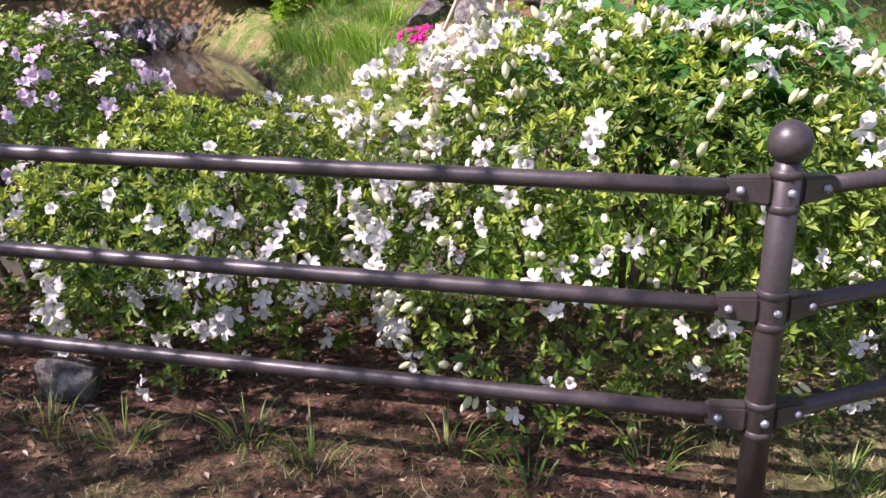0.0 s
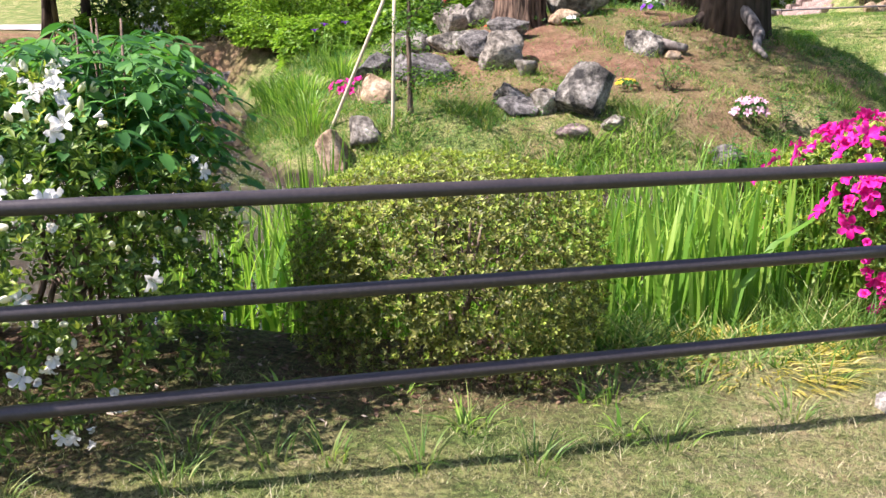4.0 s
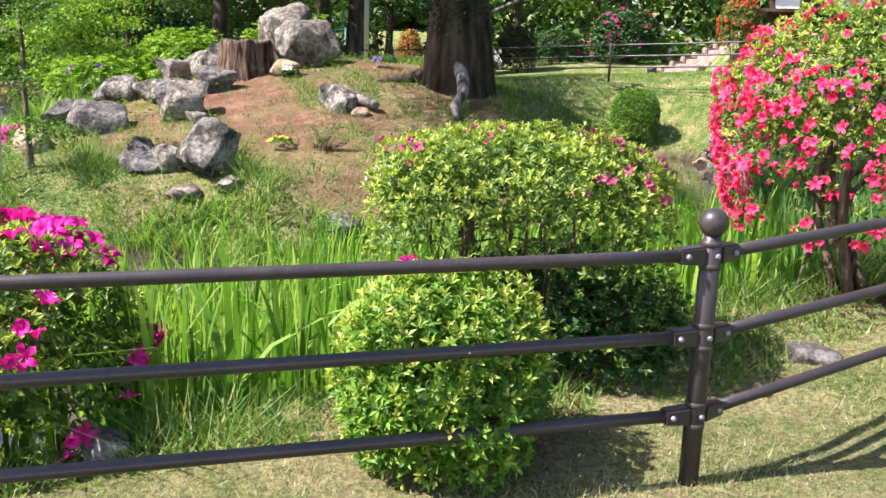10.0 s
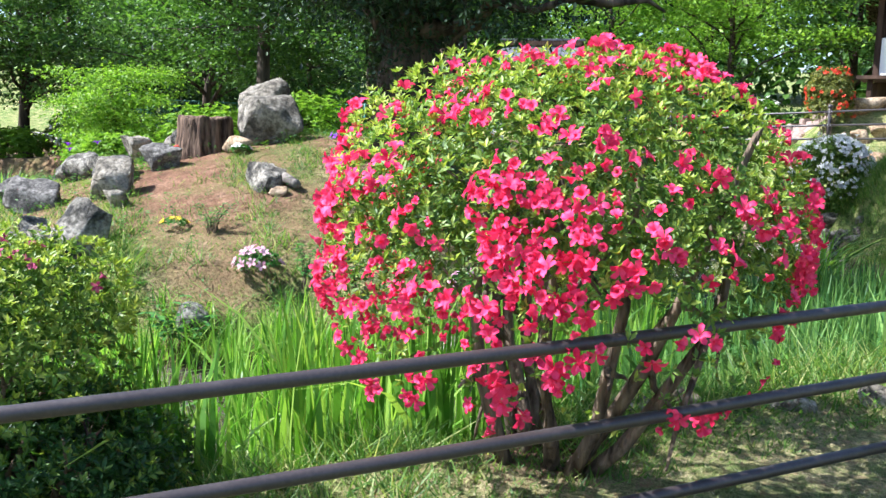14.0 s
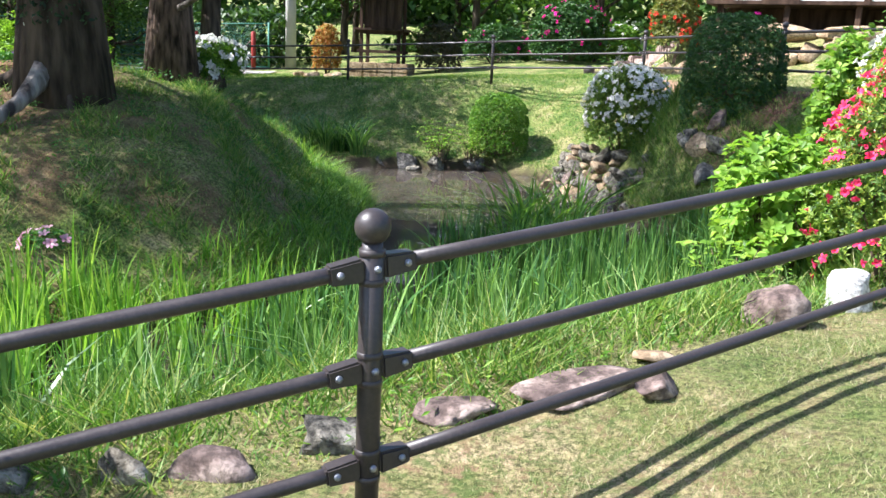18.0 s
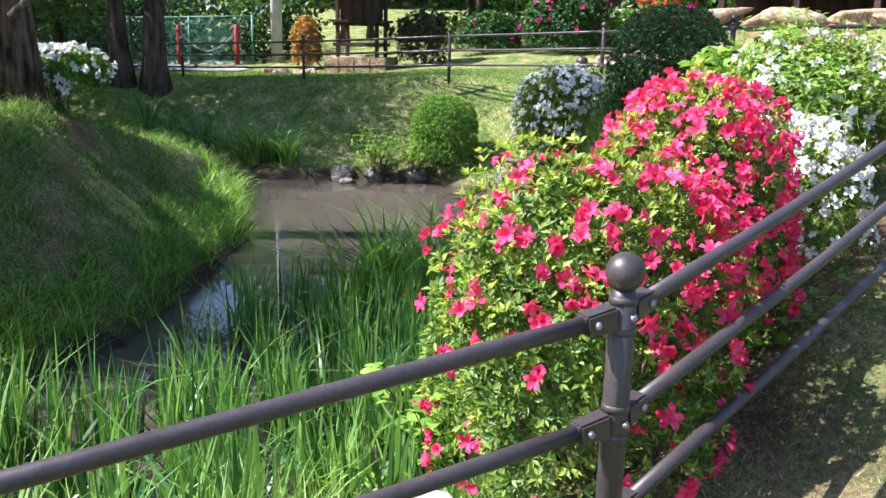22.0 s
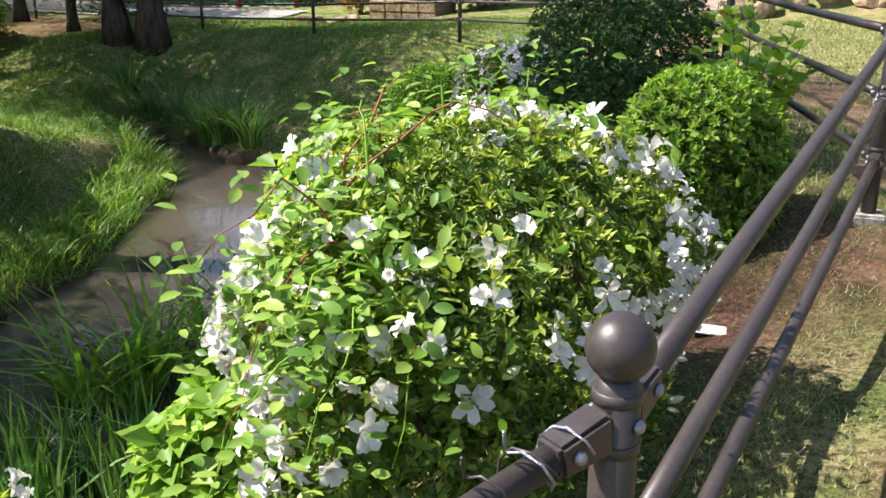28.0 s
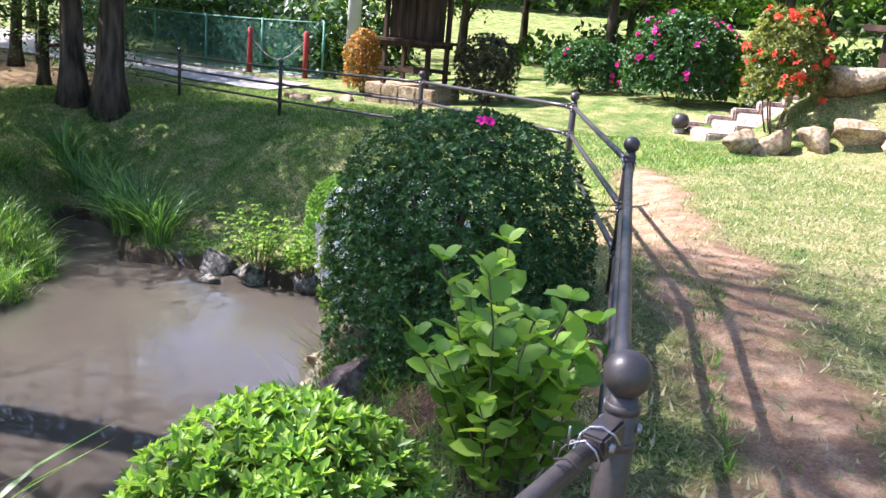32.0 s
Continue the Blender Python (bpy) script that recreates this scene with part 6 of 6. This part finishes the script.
def pinnate(name, label, x, y, base, seed, count=34, top=1.15, reach=0.36):
    """Stems with long arching leaves of paired leaflets."""
    r = np.random.default_rng(seed)
    ob = thing(name, x, y, base, label, "shrub")
    geo = []
    for n in range(count):
        a = n * 2.4
        h = top * (0.68 + 0.32 * (n / count))
        b = np.array([math.cos(a) * 0.05, math.sin(a) * 0.05, h - 0.2])
        L = reach * r.uniform(0.8, 1.25)
        pts = [b + np.array([math.cos(a) * L * s, math.sin(a) * L * s, (0.16 * math.sin(2.2 * s) - 0.16 * s * s) * L / reach]) for s in np.linspace(0, 1, 7)]
        v, f = tube_geo(pts, np.linspace(0.004, 0.0015, 7), 5)
        put("leaf_stalk", raw("leaf_stalk", v, f, M_LEAF_FERN, True), ob)
        for k in range(1, 7):
            for side in (-1, 1):
                az = a + side * 1.15
                geo.append((pts[k], (math.cos(az), math.sin(az), -0.15 + r.normal(0, 0.2)), 0.095 * (1 - 0.06 * k) * r.uniform(0.85, 1.15)))
        geo.append((pts[6], (math.cos(a), math.sin(a), -0.25), 0.10))
    for n in range(5):
        a = n * 1.3
        v, f = tube_geo([(math.cos(a) * 0.04, math.sin(a) * 0.04, -0.03), (math.cos(a) * 0.06, math.sin(a) * 0.06, top * 0.5), (math.cos(a) * 0.08, math.sin(a) * 0.08, top * 0.95)], [0.010, 0.007, 0.003], 6)
        put("stem", raw("stem", v, f, M_STEM, True), ob)
    P, W, L = np.array([g[0] for g in geo]), unit(np.array([g[1] for g in geo])), np.array([g[2] for g in geo])
    v, f = big_leaves_geo(P, W, unit(np.array([[0, 0, 1.0]]) + r.normal(0, 0.3, P.shape)), L, L * 0.45, 0.25)
    put("foliage", raw("foliage", v, f, M_LEAF_FERN, True), ob, kind="stuff")


pinnate("ash_seedling", "tall green plant with long leaflets rising behind the white azalea", 1.60, 2.53, 0.5, 521, 80, 1.30, 0.36)
pinnate("ash_seedling", "second green plant with long leaflets behind the azalea", 1.34, 2.74, 0.5, 522, 60, 1.26, 0.35)


def vine():
    """A climber over the white azalea: looping shoots with oval leaves."""
    r = np.random.default_rng(530)
    ob = thing("climbing_vine", 11.77, 14.67, 1.81, "leafy climbing vine sprawling over the white azalea", "vine")
    geo = []
    for n in range(34):
        a = r.uniform(2.0, 5.4)
        s = np.array([math.cos(a) * 0.22 + 0.06, math.sin(a) * 0.45, 0.35 + r.uniform(0, 0.25)])
        d = np.array([math.cos(a) * r.uniform(0.05, 0.28), math.sin(a) * r.uniform(0.2, 0.5), r.uniform(-0.35, 0.2)])
        wild = n < 5
        if wild:
            s[2], d = 0.62, np.array([r.uniform(-0.4, 0.4), r.uniform(0.0, 0.55), r.uniform(0.10, 0.24)])
        pts = [s + d * k / 7 + np.array([0, 0, 0.12 * math.sin(math.pi * k / 7)]) + r.normal(0, 0.015, 3) for k in range(8)]
        v, f = tube_geo(pts, np.linspace(0.0035, 0.0012, 8), 5)
        put("shoot", raw("shoot", v, f, M_LEAF_BIG if n % 4 else M_VINE, True), ob)
        for k in range(1, 8):
            for _ in range(2 if wild else 5):
                az = r.uniform(0, 6.28)
                geo.append((np.array(pts[k]) + r.normal(0, 0.0 if wild else 0.06, 3), (math.cos(az), math.sin(az), r.uniform(-0.3, 0.5)), r.uniform(0.025, 0.04) if wild else r.uniform(0.03, 0.055)))
    P, W, L = np.array([g[0] for g in geo]), unit(np.array([g[1] for g in geo])), np.array([g[2] for g in geo])
    v, f = big_leaves_geo(P, W, unit(np.array([[0, 0, 1.0]]) + r.normal(0, 0.3, P.shape)), L, L * 0.55, 0.2)
    # the vine carpet over the bush's crown
    zb = ground_z(11.86, 14.77)
    p, nor = dome_points(2600, 0.52, 0.74, 0.06, 2.52 - zb, 2.6, 0.13, 22, -0.45)
    keep = (p[:, 0] < 0.12 + r.normal(0, 0.14, len(p))) & (p[:, 2] > 0.45 * (2.52 - zb)) & (np.sin(p[:, 1] * 9) + np.sin(p[:, 0] * 8 + p[:, 2] * 6) > -0.5)
    p, nor = p[keep] + nor[keep] * 0.03, nor[keep]
    n = len(p)
    a2 = r.normal(0, 1, (n, 3))
    way = unit(a2 - (a2 * nor).sum(1, keepdims=True) * nor * 0.8 + np.array([0, 0, -0.2]))
    L2 = r.uniform(0.03, 0.05, n)
    g2 = big_leaves_geo(p + np.array([11.86 - 11.77, 14.77 - 14.67, zb - 1.81]), way, unit(nor + r.normal(0, 0.3, p.shape)), L2, L2 * 0.55, 0.25)
    v, f = joined([(v, f), g2])
    put("foliage", raw("foliage", v, f, M_LEAF_VINE, True), ob, kind="stuff")


M_LEAF_VINE = leaf_mat("vine_leaf", [(0, (0.09, 0.21, 0.03)), (0.5, (0.18, 0.33, 0.05)), (1, (0.33, 0.47, 0.10))], 0.4)
M_VINE = grained("red_stem", [(0.3, (0.22, 0.05, 0.03)), (0.7, (0.34, 0.12, 0.06))], 20, 0.6)
vine()


def posy(name, label, x, y, material, size, count, radius, h, seed, leaf=M_LEAF_FERN):
    r = np.random.default_rng(seed)
    zb = ground_z(x, y)
    ob = thing(name, x, y, zb, label, "flowers")
    p, nor = dome_points(120, radius, radius, 0.02, h, 2.4, 0.1, seed, 0.0)
    v, f = whorls(p, unit(nor + np.array([0, 0, 0.5])), 5, size * 0.9, size * 0.4, (35, 80), seed)
    put("foliage", raw("foliage", v, f, leaf), ob, kind="stuff")
    me = flower_mesh(material, size, 5, 0.95, seed)
    for i in r.choice(len(p), count, False):
        q = Vector(unit(nor[i] + np.array([-0.1, -0.3, 0.4]))).to_track_quat("Z", "Y").to_matrix().to_4x4()
        put("flower", me, ob, m=Matrix.Translation(Vector(p[i] * 1.05)) @ q @ Matrix.Rotation(r.uniform(0, 6.28), 4, "Z"))


F_PINK_PALE = flower_mat("faded_pink_petal", (0.55, 0.25, 0.33), (0.74, 0.5, 0.56))
posy("marigold", "patch of yellow flowers on the mound", 2.64, 10.51, F_YELLOW, 0.03, 8, 0.11, 0.11, 541)
posy("dwarf_azalea", "small pale pink azalea on the mound", 4.00, 10.13, F_PINK_PALE, 0.045, 20, 0.17, 0.27, 542)
posy("pansy", "clump of violet and white flowers on the mound", 5.62, 11.23, F_PINK_PALE, 0.04, 14, 0.16, 0.18, 543)
posy("pansy", "purple pansies at the foot of the old tree", 2.70, 13.50, F_PURPLE, 0.04, 7, 0.13, 0.15, 544)
posy("red_flower", "red flowers beside the rocks on the mound", 0.62, 12.60, F_SCARLET, 0.045, 12, 0.13, 0.14, 545)
posy("red_flower", "pink and red flowers on the mound's edge", -0.70, 10.35, F_MAG, 0.05, 20, 0.25, 0.2, 546)
posy("white_flower", "white flowers beside the tan stone", 1.64, 12.74, F_WHITE, 0.04, 8, 0.1, 0.1, 547)
for i, (x, y) in enumerate(((-2.50, 13.57), (-2.81, 13.86), (-2.30, 13.97))):
    ob = tuft(x, y, 26, 0.55, M_REED, "purple iris in flower on the mound", 550 + i, 0.09, (0.1, 0.5), 0.02, "iris_plant", "iris")
    tagged(ob, kind="stuff")
    fl = new("iris_flower", flower_mesh(F_PURPLE, 0.07, 5, 0.8, i))
    fl.location = (x, y, ground_z(x, y) + 0.6)
    stalk, sf = tube_geo([(0, 0, -0.62), (0, 0, 0.0)], [0.006, 0.004], 6)
    tagged(fl, "purple iris flower on a tall stalk", "flower", "iris flowers")
    put("stalk", raw("stalk", stalk, sf, M_REED, True), fl)


# ---- shrine ----
def boxed(name, parent, x0, x1, y0, y1, z0, z1, material, bevel=0.01, label=""):
    return put(name, mesh_of(name, box_bm(x0, x1, y0, y1, z0, z1, bevel), material), parent, label)


def shrine():
    ob = thing("wayside_shrine", -0.18, 28.29, 1.43, "small dark timber shrine with grey roof on a stone plinth", "shrine")
    ob.rotation_euler = (0, 0, radians(14))
    for k in range(4):
        for row in range(2):
            boxed("plinth_block", ob, -0.82 + k * 0.41, -0.415 + k * 0.41, -0.55, 0.55, -0.12 + row * 0.24, 0.115 + row * 0.24, M_ROCK_TAN, 0.02)
    for x in (-0.55, 0.48):
        for y in (-0.4, 0.33):
            boxed("leg", ob, x, x + 0.09, y, y + 0.09, 0.355, 2.35, M_WOOD_DARK)
    for z in (0.62, 1.12):
        boxed("beam", ob, -0.62, 0.64, -0.41, -0.33, z, z + 0.08, M_WOOD_DARK)
        boxed("beam", ob, -0.62, 0.64, 0.34, 0.42, z, z + 0.08, M_WOOD_DARK)
    boxed("floor", ob, -0.68, 0.70, -0.5, 0.5, 1.205, 1.27, M_WOOD_DARK)
    boxed("cabinet", ob, -0.46, 0.48, -0.3, 0.3, 1.272, 2.28, M_WOOD_DARK)
    for k in range(6):
        boxed("slat", ob, -0.44 + k * 0.16, -0.33 + k * 0.16, -0.325, -0.301, 1.33, 2.22, M_WOOD_DARK, 0.004)
    for s in (-1, 1):
        bm = box_bm(-1.15, 1.15, 0, 1.1, -0.03, 0.03, 0.008)
        bm.transform(Matrix.Translation((0, 0, 2.98)) @ Matrix.Rotation(math.pi * (s < 0), 4, "Z") @ Matrix.Rotation(radians(-33), 4, "X"))
        put("roof_slope", mesh_of("roof_slope", bm, M_SLATE), ob, "grey sheet roof slope")
        for k in range(9):
            bm = box_bm(-1.12 + k * 0.27, -1.09 + k * 0.27, 0.03, 1.08, 0.032, 0.05)
            bm.transform(Matrix.Translation((0, 0, 2.98)) @ Matrix.Rotation(math.pi * (s < 0), 4, "Z") @ Matrix.Rotation(radians(-33), 4, "X"))
            put("roof_batten", mesh_of("roof_batten", bm, M_SLATE), ob)
    boxed("ridge", ob, -1.2, 1.2, -0.1, 0.1, 2.99, 3.15, M_WOOD_DARK, 0.03)
    boxed("ridge_cap", ob, -1.25, 1.25, -0.06, 0.06, 3.152, 3.22, M_SLATE, 0.02)


shrine()
for i, (x, y, sx) in enumerate(((-1.15, 26.13, 0.6), (-0.58, 26.31, 0.5), (-1.04, 27.18, 0.45), (-1.52, 26.26, 0.35))):
    rock(x, y, sx, 0.4, 0.2, M_ROCK_TAN, "flat tan stone lying before the shrine", 600 + i, 0.3, rz=i * 25, low=True)


# ---- road, mesh fence, posts ----
def draped(name, outline_fn, us, vs, material, label, lift):
    """A sheet laid on the ground along us and across vs."""
    pts = np.array([outline_fn(u, v_) for v_ in vs for u in us])
    z = height(pts[:, 0], pts[:, 1]) + lift
    nu = len(us)
    f = [[j * nu + i, j * nu + i + 1, (j + 1) * nu + i + 1, (j + 1) * nu + i] for j in range(len(vs) - 1) for i in range(nu - 1)]
    me = raw(name, np.column_stack([pts, z]), np.array(f), material, True)
    return tagged(new(name, me), label, name, kind="structure")


draped("road", lambda u, v_: (-2.6 - 18 * u - 1.0 * v_, 26.4 - 1.9 * u + v_ * (1.9 + 0.6 * u)), np.linspace(0, 1, 40), np.linspace(0, 1, 8), M_ROAD, "pale asphalt lane behind the far fence", 0.035)
draped("footpath", lambda u, v_: (2.4 - 3.2 * u + 0.9 * math.sin(u * 5) + v_ * 1.1, 29.8 + 15 * u), np.linspace(0.3, 1, 40), np.linspace(0, 1, 5), M_ROAD, "pale path climbing the meadow", 0.04)


def mesh_fence():
    a, b = np.array([-4.6, 29.4]), np.array([-16.0, 27.0])
    ob = thing("mesh_fence", a[0], a[1], ground_z(*a), "green chain-link fence beside the lane", "fence")
    L = np.linalg.norm(b - a)
    d = (b - a) / L
    zg = lambda s: ground_z(*(a + d * s)) - ob.location.z
    for s in np.arange(0, L, 2.05):
        v, f = tube_geo([(d[0] * s, d[1] * s, zg(s) - 0.1), (d[0] * s, d[1] * s, zg(s) + 1.4)], [0.03, 0.03], 8)
        put("post", raw("post", v, f, M_GREEN_STEEL, True), ob)
    for h in (0.08, 1.36):
        v, f = tube_geo([(d[0] * s, d[1] * s, zg(s) + h) for s in np.linspace(0, L, 12)], [0.02] * 12, 6)
        put("rail", raw("rail", v, f, M_GREEN_STEEL, True), ob)
    bot = [(d[0] * s, d[1] * s, zg(s) - 0.02) for s in np.linspace(0, L, 12)]
    v, f = tube_geo(bot, [0.09] * 12, 4)
    put("kerb", raw("kerb", v, f, M_CONCRETE), ob, "concrete kerb")
    geo = []
    for k in range(int(L / 0.085)):
        for s in (-1, 1):
            s0 = k * 0.085
            s1 = s0 + s * 1.26
            if 0 <= s1 <= L:
                z0 = zg(s0)
                geo.append(tube_geo([(d[0] * s0, d[1] * s0, z0 + 0.1), (d[0] * s1, d[1] * s1, z0 + 1.36)], [0.004, 0.004], 3, False))
    v, f = joined(geo)
    put("wire_mesh", raw("wire_mesh", v, f, M_GREEN_STEEL), ob, kind="stuff")


mesh_fence()
ends = []
for x, y in ((-5.00, 29.18), (-6.80, 28.75)):
    v, f = tube_geo([(0, 0, -0.15), (0, 0, 0.5), (0, 0, 1.12), (0, 0, 1.14)], [0.07, 0.07, 0.07, 0.05], 14)
    ob = tagged(new("bollard", raw("bollard", v, f, M_RED_STEEL, True)), "dark red steel gate post at the lane", "post", "red gate posts")
    ob.location = (x, y, ground_z(x, y))
    ends.append(Vector((x, y, ground_z(x, y) + 0.95)))
v, f = tube_geo([tuple(ends[0].lerp(ends[1], k / 10) - ends[0] - Vector((0, 0, 0.55 * math.sin(math.pi * k / 10)))) for k in range(11)], [0.012] * 11, 6)
ob = tagged(new("chain", raw("chain", v, f, M_CONCRETE, True)), "pale chain slung between the red posts", "chain")
ob.location = ends[0]
v, f = tube_geo([(0, 0, -0.3), (0, 0, 3), (0.02, 0, 9.5)], [0.17, 0.16, 0.12], 16)
ob = tagged(new("utility_pole", raw("utility_pole", v, f, M_POLE, True)), "grey concrete utility pole", "pole")
ob.location = (-4.2, 30.0, ground_z(-4.2, 30.0))


# ---- steps, stone edging, house ----
def steps():
    ob = thing("stone_steps", 5.75, 29.25, 1.60, "rough pinkish stone steps climbing the slope to the house", "steps")
    turn = Matrix.Rotation(math.atan2(0.69, 0.72), 4, "Z")
    for k in range(9):
        m = Matrix.Translation((0.72 * 0.43 * k, 0.69 * 0.43 * k, 0.14 + 0.15 * k)) @ turn
        put("step", mesh_of("step", box_bm(0, 0.50, -0.65, 0.65, -0.45, 0, 0.025), M_STEP), ob, m=m)
        for side in (-1, 1):
            y0, y1 = sorted((0.653 * side, 0.86 * side))
            put("kerb_stone", mesh_of("kerb_stone", box_bm(-0.06, 0.37, y0, y1, -0.5, 0.07 + 0.02 * math.sin(k * 3.1), 0.03), M_STEP), ob, m=m @ Matrix.Rotation(0.03 * math.sin(k * 2.0), 4, "Y"))


steps()


def edging():
    ob = thing("stone_edging", 7.57, 26.51, 1.73, "row of tan stones edging the terrace", "wall")
    line = [(7.45, 26.80), (8.10, 27.45), (9.15, 27.85), (10.4, 28.05), (12.0, 28.1)]
    n = 0
    for (ax, ay), (bx, by) in zip(line, line[1:]):
        count = max(round(math.hypot(bx - ax, by - ay) / 0.5), 1)
        for k in range(count):
            s = (k + 0.5) / count
            x, y = ax + (bx - ax) * s, ay + (by - ay) * s
            me = rock_mesh(640 + n, M_ROCK_TAN, 0.56 + 0.14 * math.sin(n * 2.7), 0.42, 0.46 + 0.06 * math.sin(n * 1.9), 20, True)
            put("stone", me, ob, m=Matrix.Translation((x - 7.57, y - 26.51, ground_z(x, y) + 0.12 - 1.73)) @ Matrix.Rotation(math.atan2(by - ay, bx - ax) + 0.1 * math.sin(n), 4, "Z"))
            n += 1


edging()


def house():
    ob = thing("farmhouse", 8.33, 30.08, 2.97, "old timber farmhouse with white plaster panels and a raised veranda", "house")
    ob.rotation_euler = (0, 0, radians(-6))
    for k in range(7):
        me = rock_mesh(660 + k, M_ROCK_TAN, 1.7, 0.9, 0.5, 13, True)
        put("terrace_stone", me, ob, m=Matrix.Translation((0.2 + k * 1.6, -1.5 - 0.1 * (k % 2), -0.12)))
    for k in range(8):
        boxed("stilt", ob, 0.15 + k * 1.55, 0.28 + k * 1.55, -0.75, -0.62, -0.3, 0.58, M_WOOD_DARK)
    boxed("veranda", ob, -0.1, 11.5, -0.9, 0.6, 0.582, 0.68, M_WOOD_DARK, 0.01, "weathered plank veranda")
    boxed("underfloor", ob, 0.1, 11.3, 0.65, 6.0, -0.3, 0.58, M_WOOD_DARK)
    for k in range(8):
        boxed("pillar", ob, 0.1 + k * 1.6, 0.25 + k * 1.6, 0.45, 0.6, 0.682, 3.3, M_WOOD_DARK)
        if k < 7:
            if k % 2 == 0:
                boxed("wall_panel", ob, 0.255 + k * 1.6, 0.95 + k * 1.6, 0.5, 0.58, 0.75, 1.75, M_PLASTER, 0.004, "white plaster panel")
                boxed("shutter", ob, 0.955 + k * 1.6, 1.695 + k * 1.6, 0.5, 0.57, 0.75, 3.1, M_WOOD_DARK)
                for j in range(6):
                    boxed("lattice_bar", ob, 0.28 + k * 1.6 + j * 0.11, 0.31 + k * 1.6 + j * 0.11, 0.5, 0.55, 1.85, 3.1, M_WOOD_DARK, 0.003)
            else:
                boxed("wall_panel", ob, 0.255 + k * 1.6, 1.695 + k * 1.6, 0.5, 0.58, 0.75, 3.1, M_PLASTER if k % 4 == 1 else M_WOOD_DARK, 0.004)
    boxed("inner_wall", ob, 0.1, 11.3, 0.62, 6.0, 0.6, 3.3, M_WOOD_DARK)
    boxed("eave_beam", ob, -0.2, 11.6, 0.35, 0.65, 3.302, 3.55, M_WOOD_DARK)
    bm = box_bm(-1.2, 12.6, -1.5, 4.6, -0.12, 0.12, 0.05)
    bm.transform(Matrix.Translation((0, 0.6, 3.9)) @ Matrix.Rotation(radians(35), 4, "X"))
    put("roof", mesh_of("roof", bm, M_STUMP), ob, "thick brown thatched roof")
    bm = box_bm(-1.2, 12.6, -4.6, 1.5, -0.12, 0.12, 0.05)
    bm.transform(Matrix.Translation((0, 7.2, 3.9)) @ Matrix.Rotation(radians(-35), 4, "X"))
    put("roof", mesh_of("roof", bm, M_STUMP), ob)


house()


lamp = thing("path_lamp", 5.30, 29.50, ground_z(5.30, 29.50), "low dark round garden lamp at the foot of the steps", "lamp")
put("base", mesh_of("base", lathe_bm([(0.10, -0.05), (0.10, 0.06), (0.08, 0.08)], 16), M_CONCRETE, True), lamp)
put("head", mesh_of("head", lathe_bm([(0.08, 0.081), (0.14, 0.11), (0.15, 0.22), (0.11, 0.30), (0.03, 0.33)], 16), M_PAINT, True), lamp)

ob = tagged(new("paper_scrap", mesh_of("paper_scrap", box_bm(-0.07, 0.07, -0.035, 0.035, 0, 0.012, 0.004), M_PLASTER)), "white scrap of card lying under the fence", "litter")
ob.matrix_world = pose(11.95, 15.92, ground_z(11.95, 15.92) + 0.012, 4, 3, 25)

# wire ties left on the fence's joints
r = np.random.default_rng(900)
for n in (8, 9):
    px, py, pz = POSTS[n]
    qx, qy, qz = POSTS[n - 1]
    d = Vector((qx - px, qy - py, qz - pz)).normalized()
    for h, at in ((0.785, 0.10), (0.785, 0.16), (0.525, 0.12)):
        u = Vector((-d.y, d.x, 0)).normalized()
        w = d.cross(u)
        loop = [tuple(u * math.cos(k * 0.7) * 0.034 + w * math.sin(k * 0.7) * 0.034 + d * (0.008 * k - 0.03) + Vector(r.normal(0, 0.002, 3).tolist())) for k in range(13)]
        loop.append(tuple(Vector(loop[-1]) + Vector((0.02, -0.03, 0.05))))
        v, f = tube_geo(loop, [0.0022] * len(loop), 6)
        ob = tagged(new("wire_tie", raw("wire_tie", v, f, M_PAINT if at == 0.16 else M_BOLT, True)), "loose twisted wire tied round a fence rail", "wire", "wire ties on the fence")
        ob.location = Vector((px, py, pz - FOOT + h)) + d * at
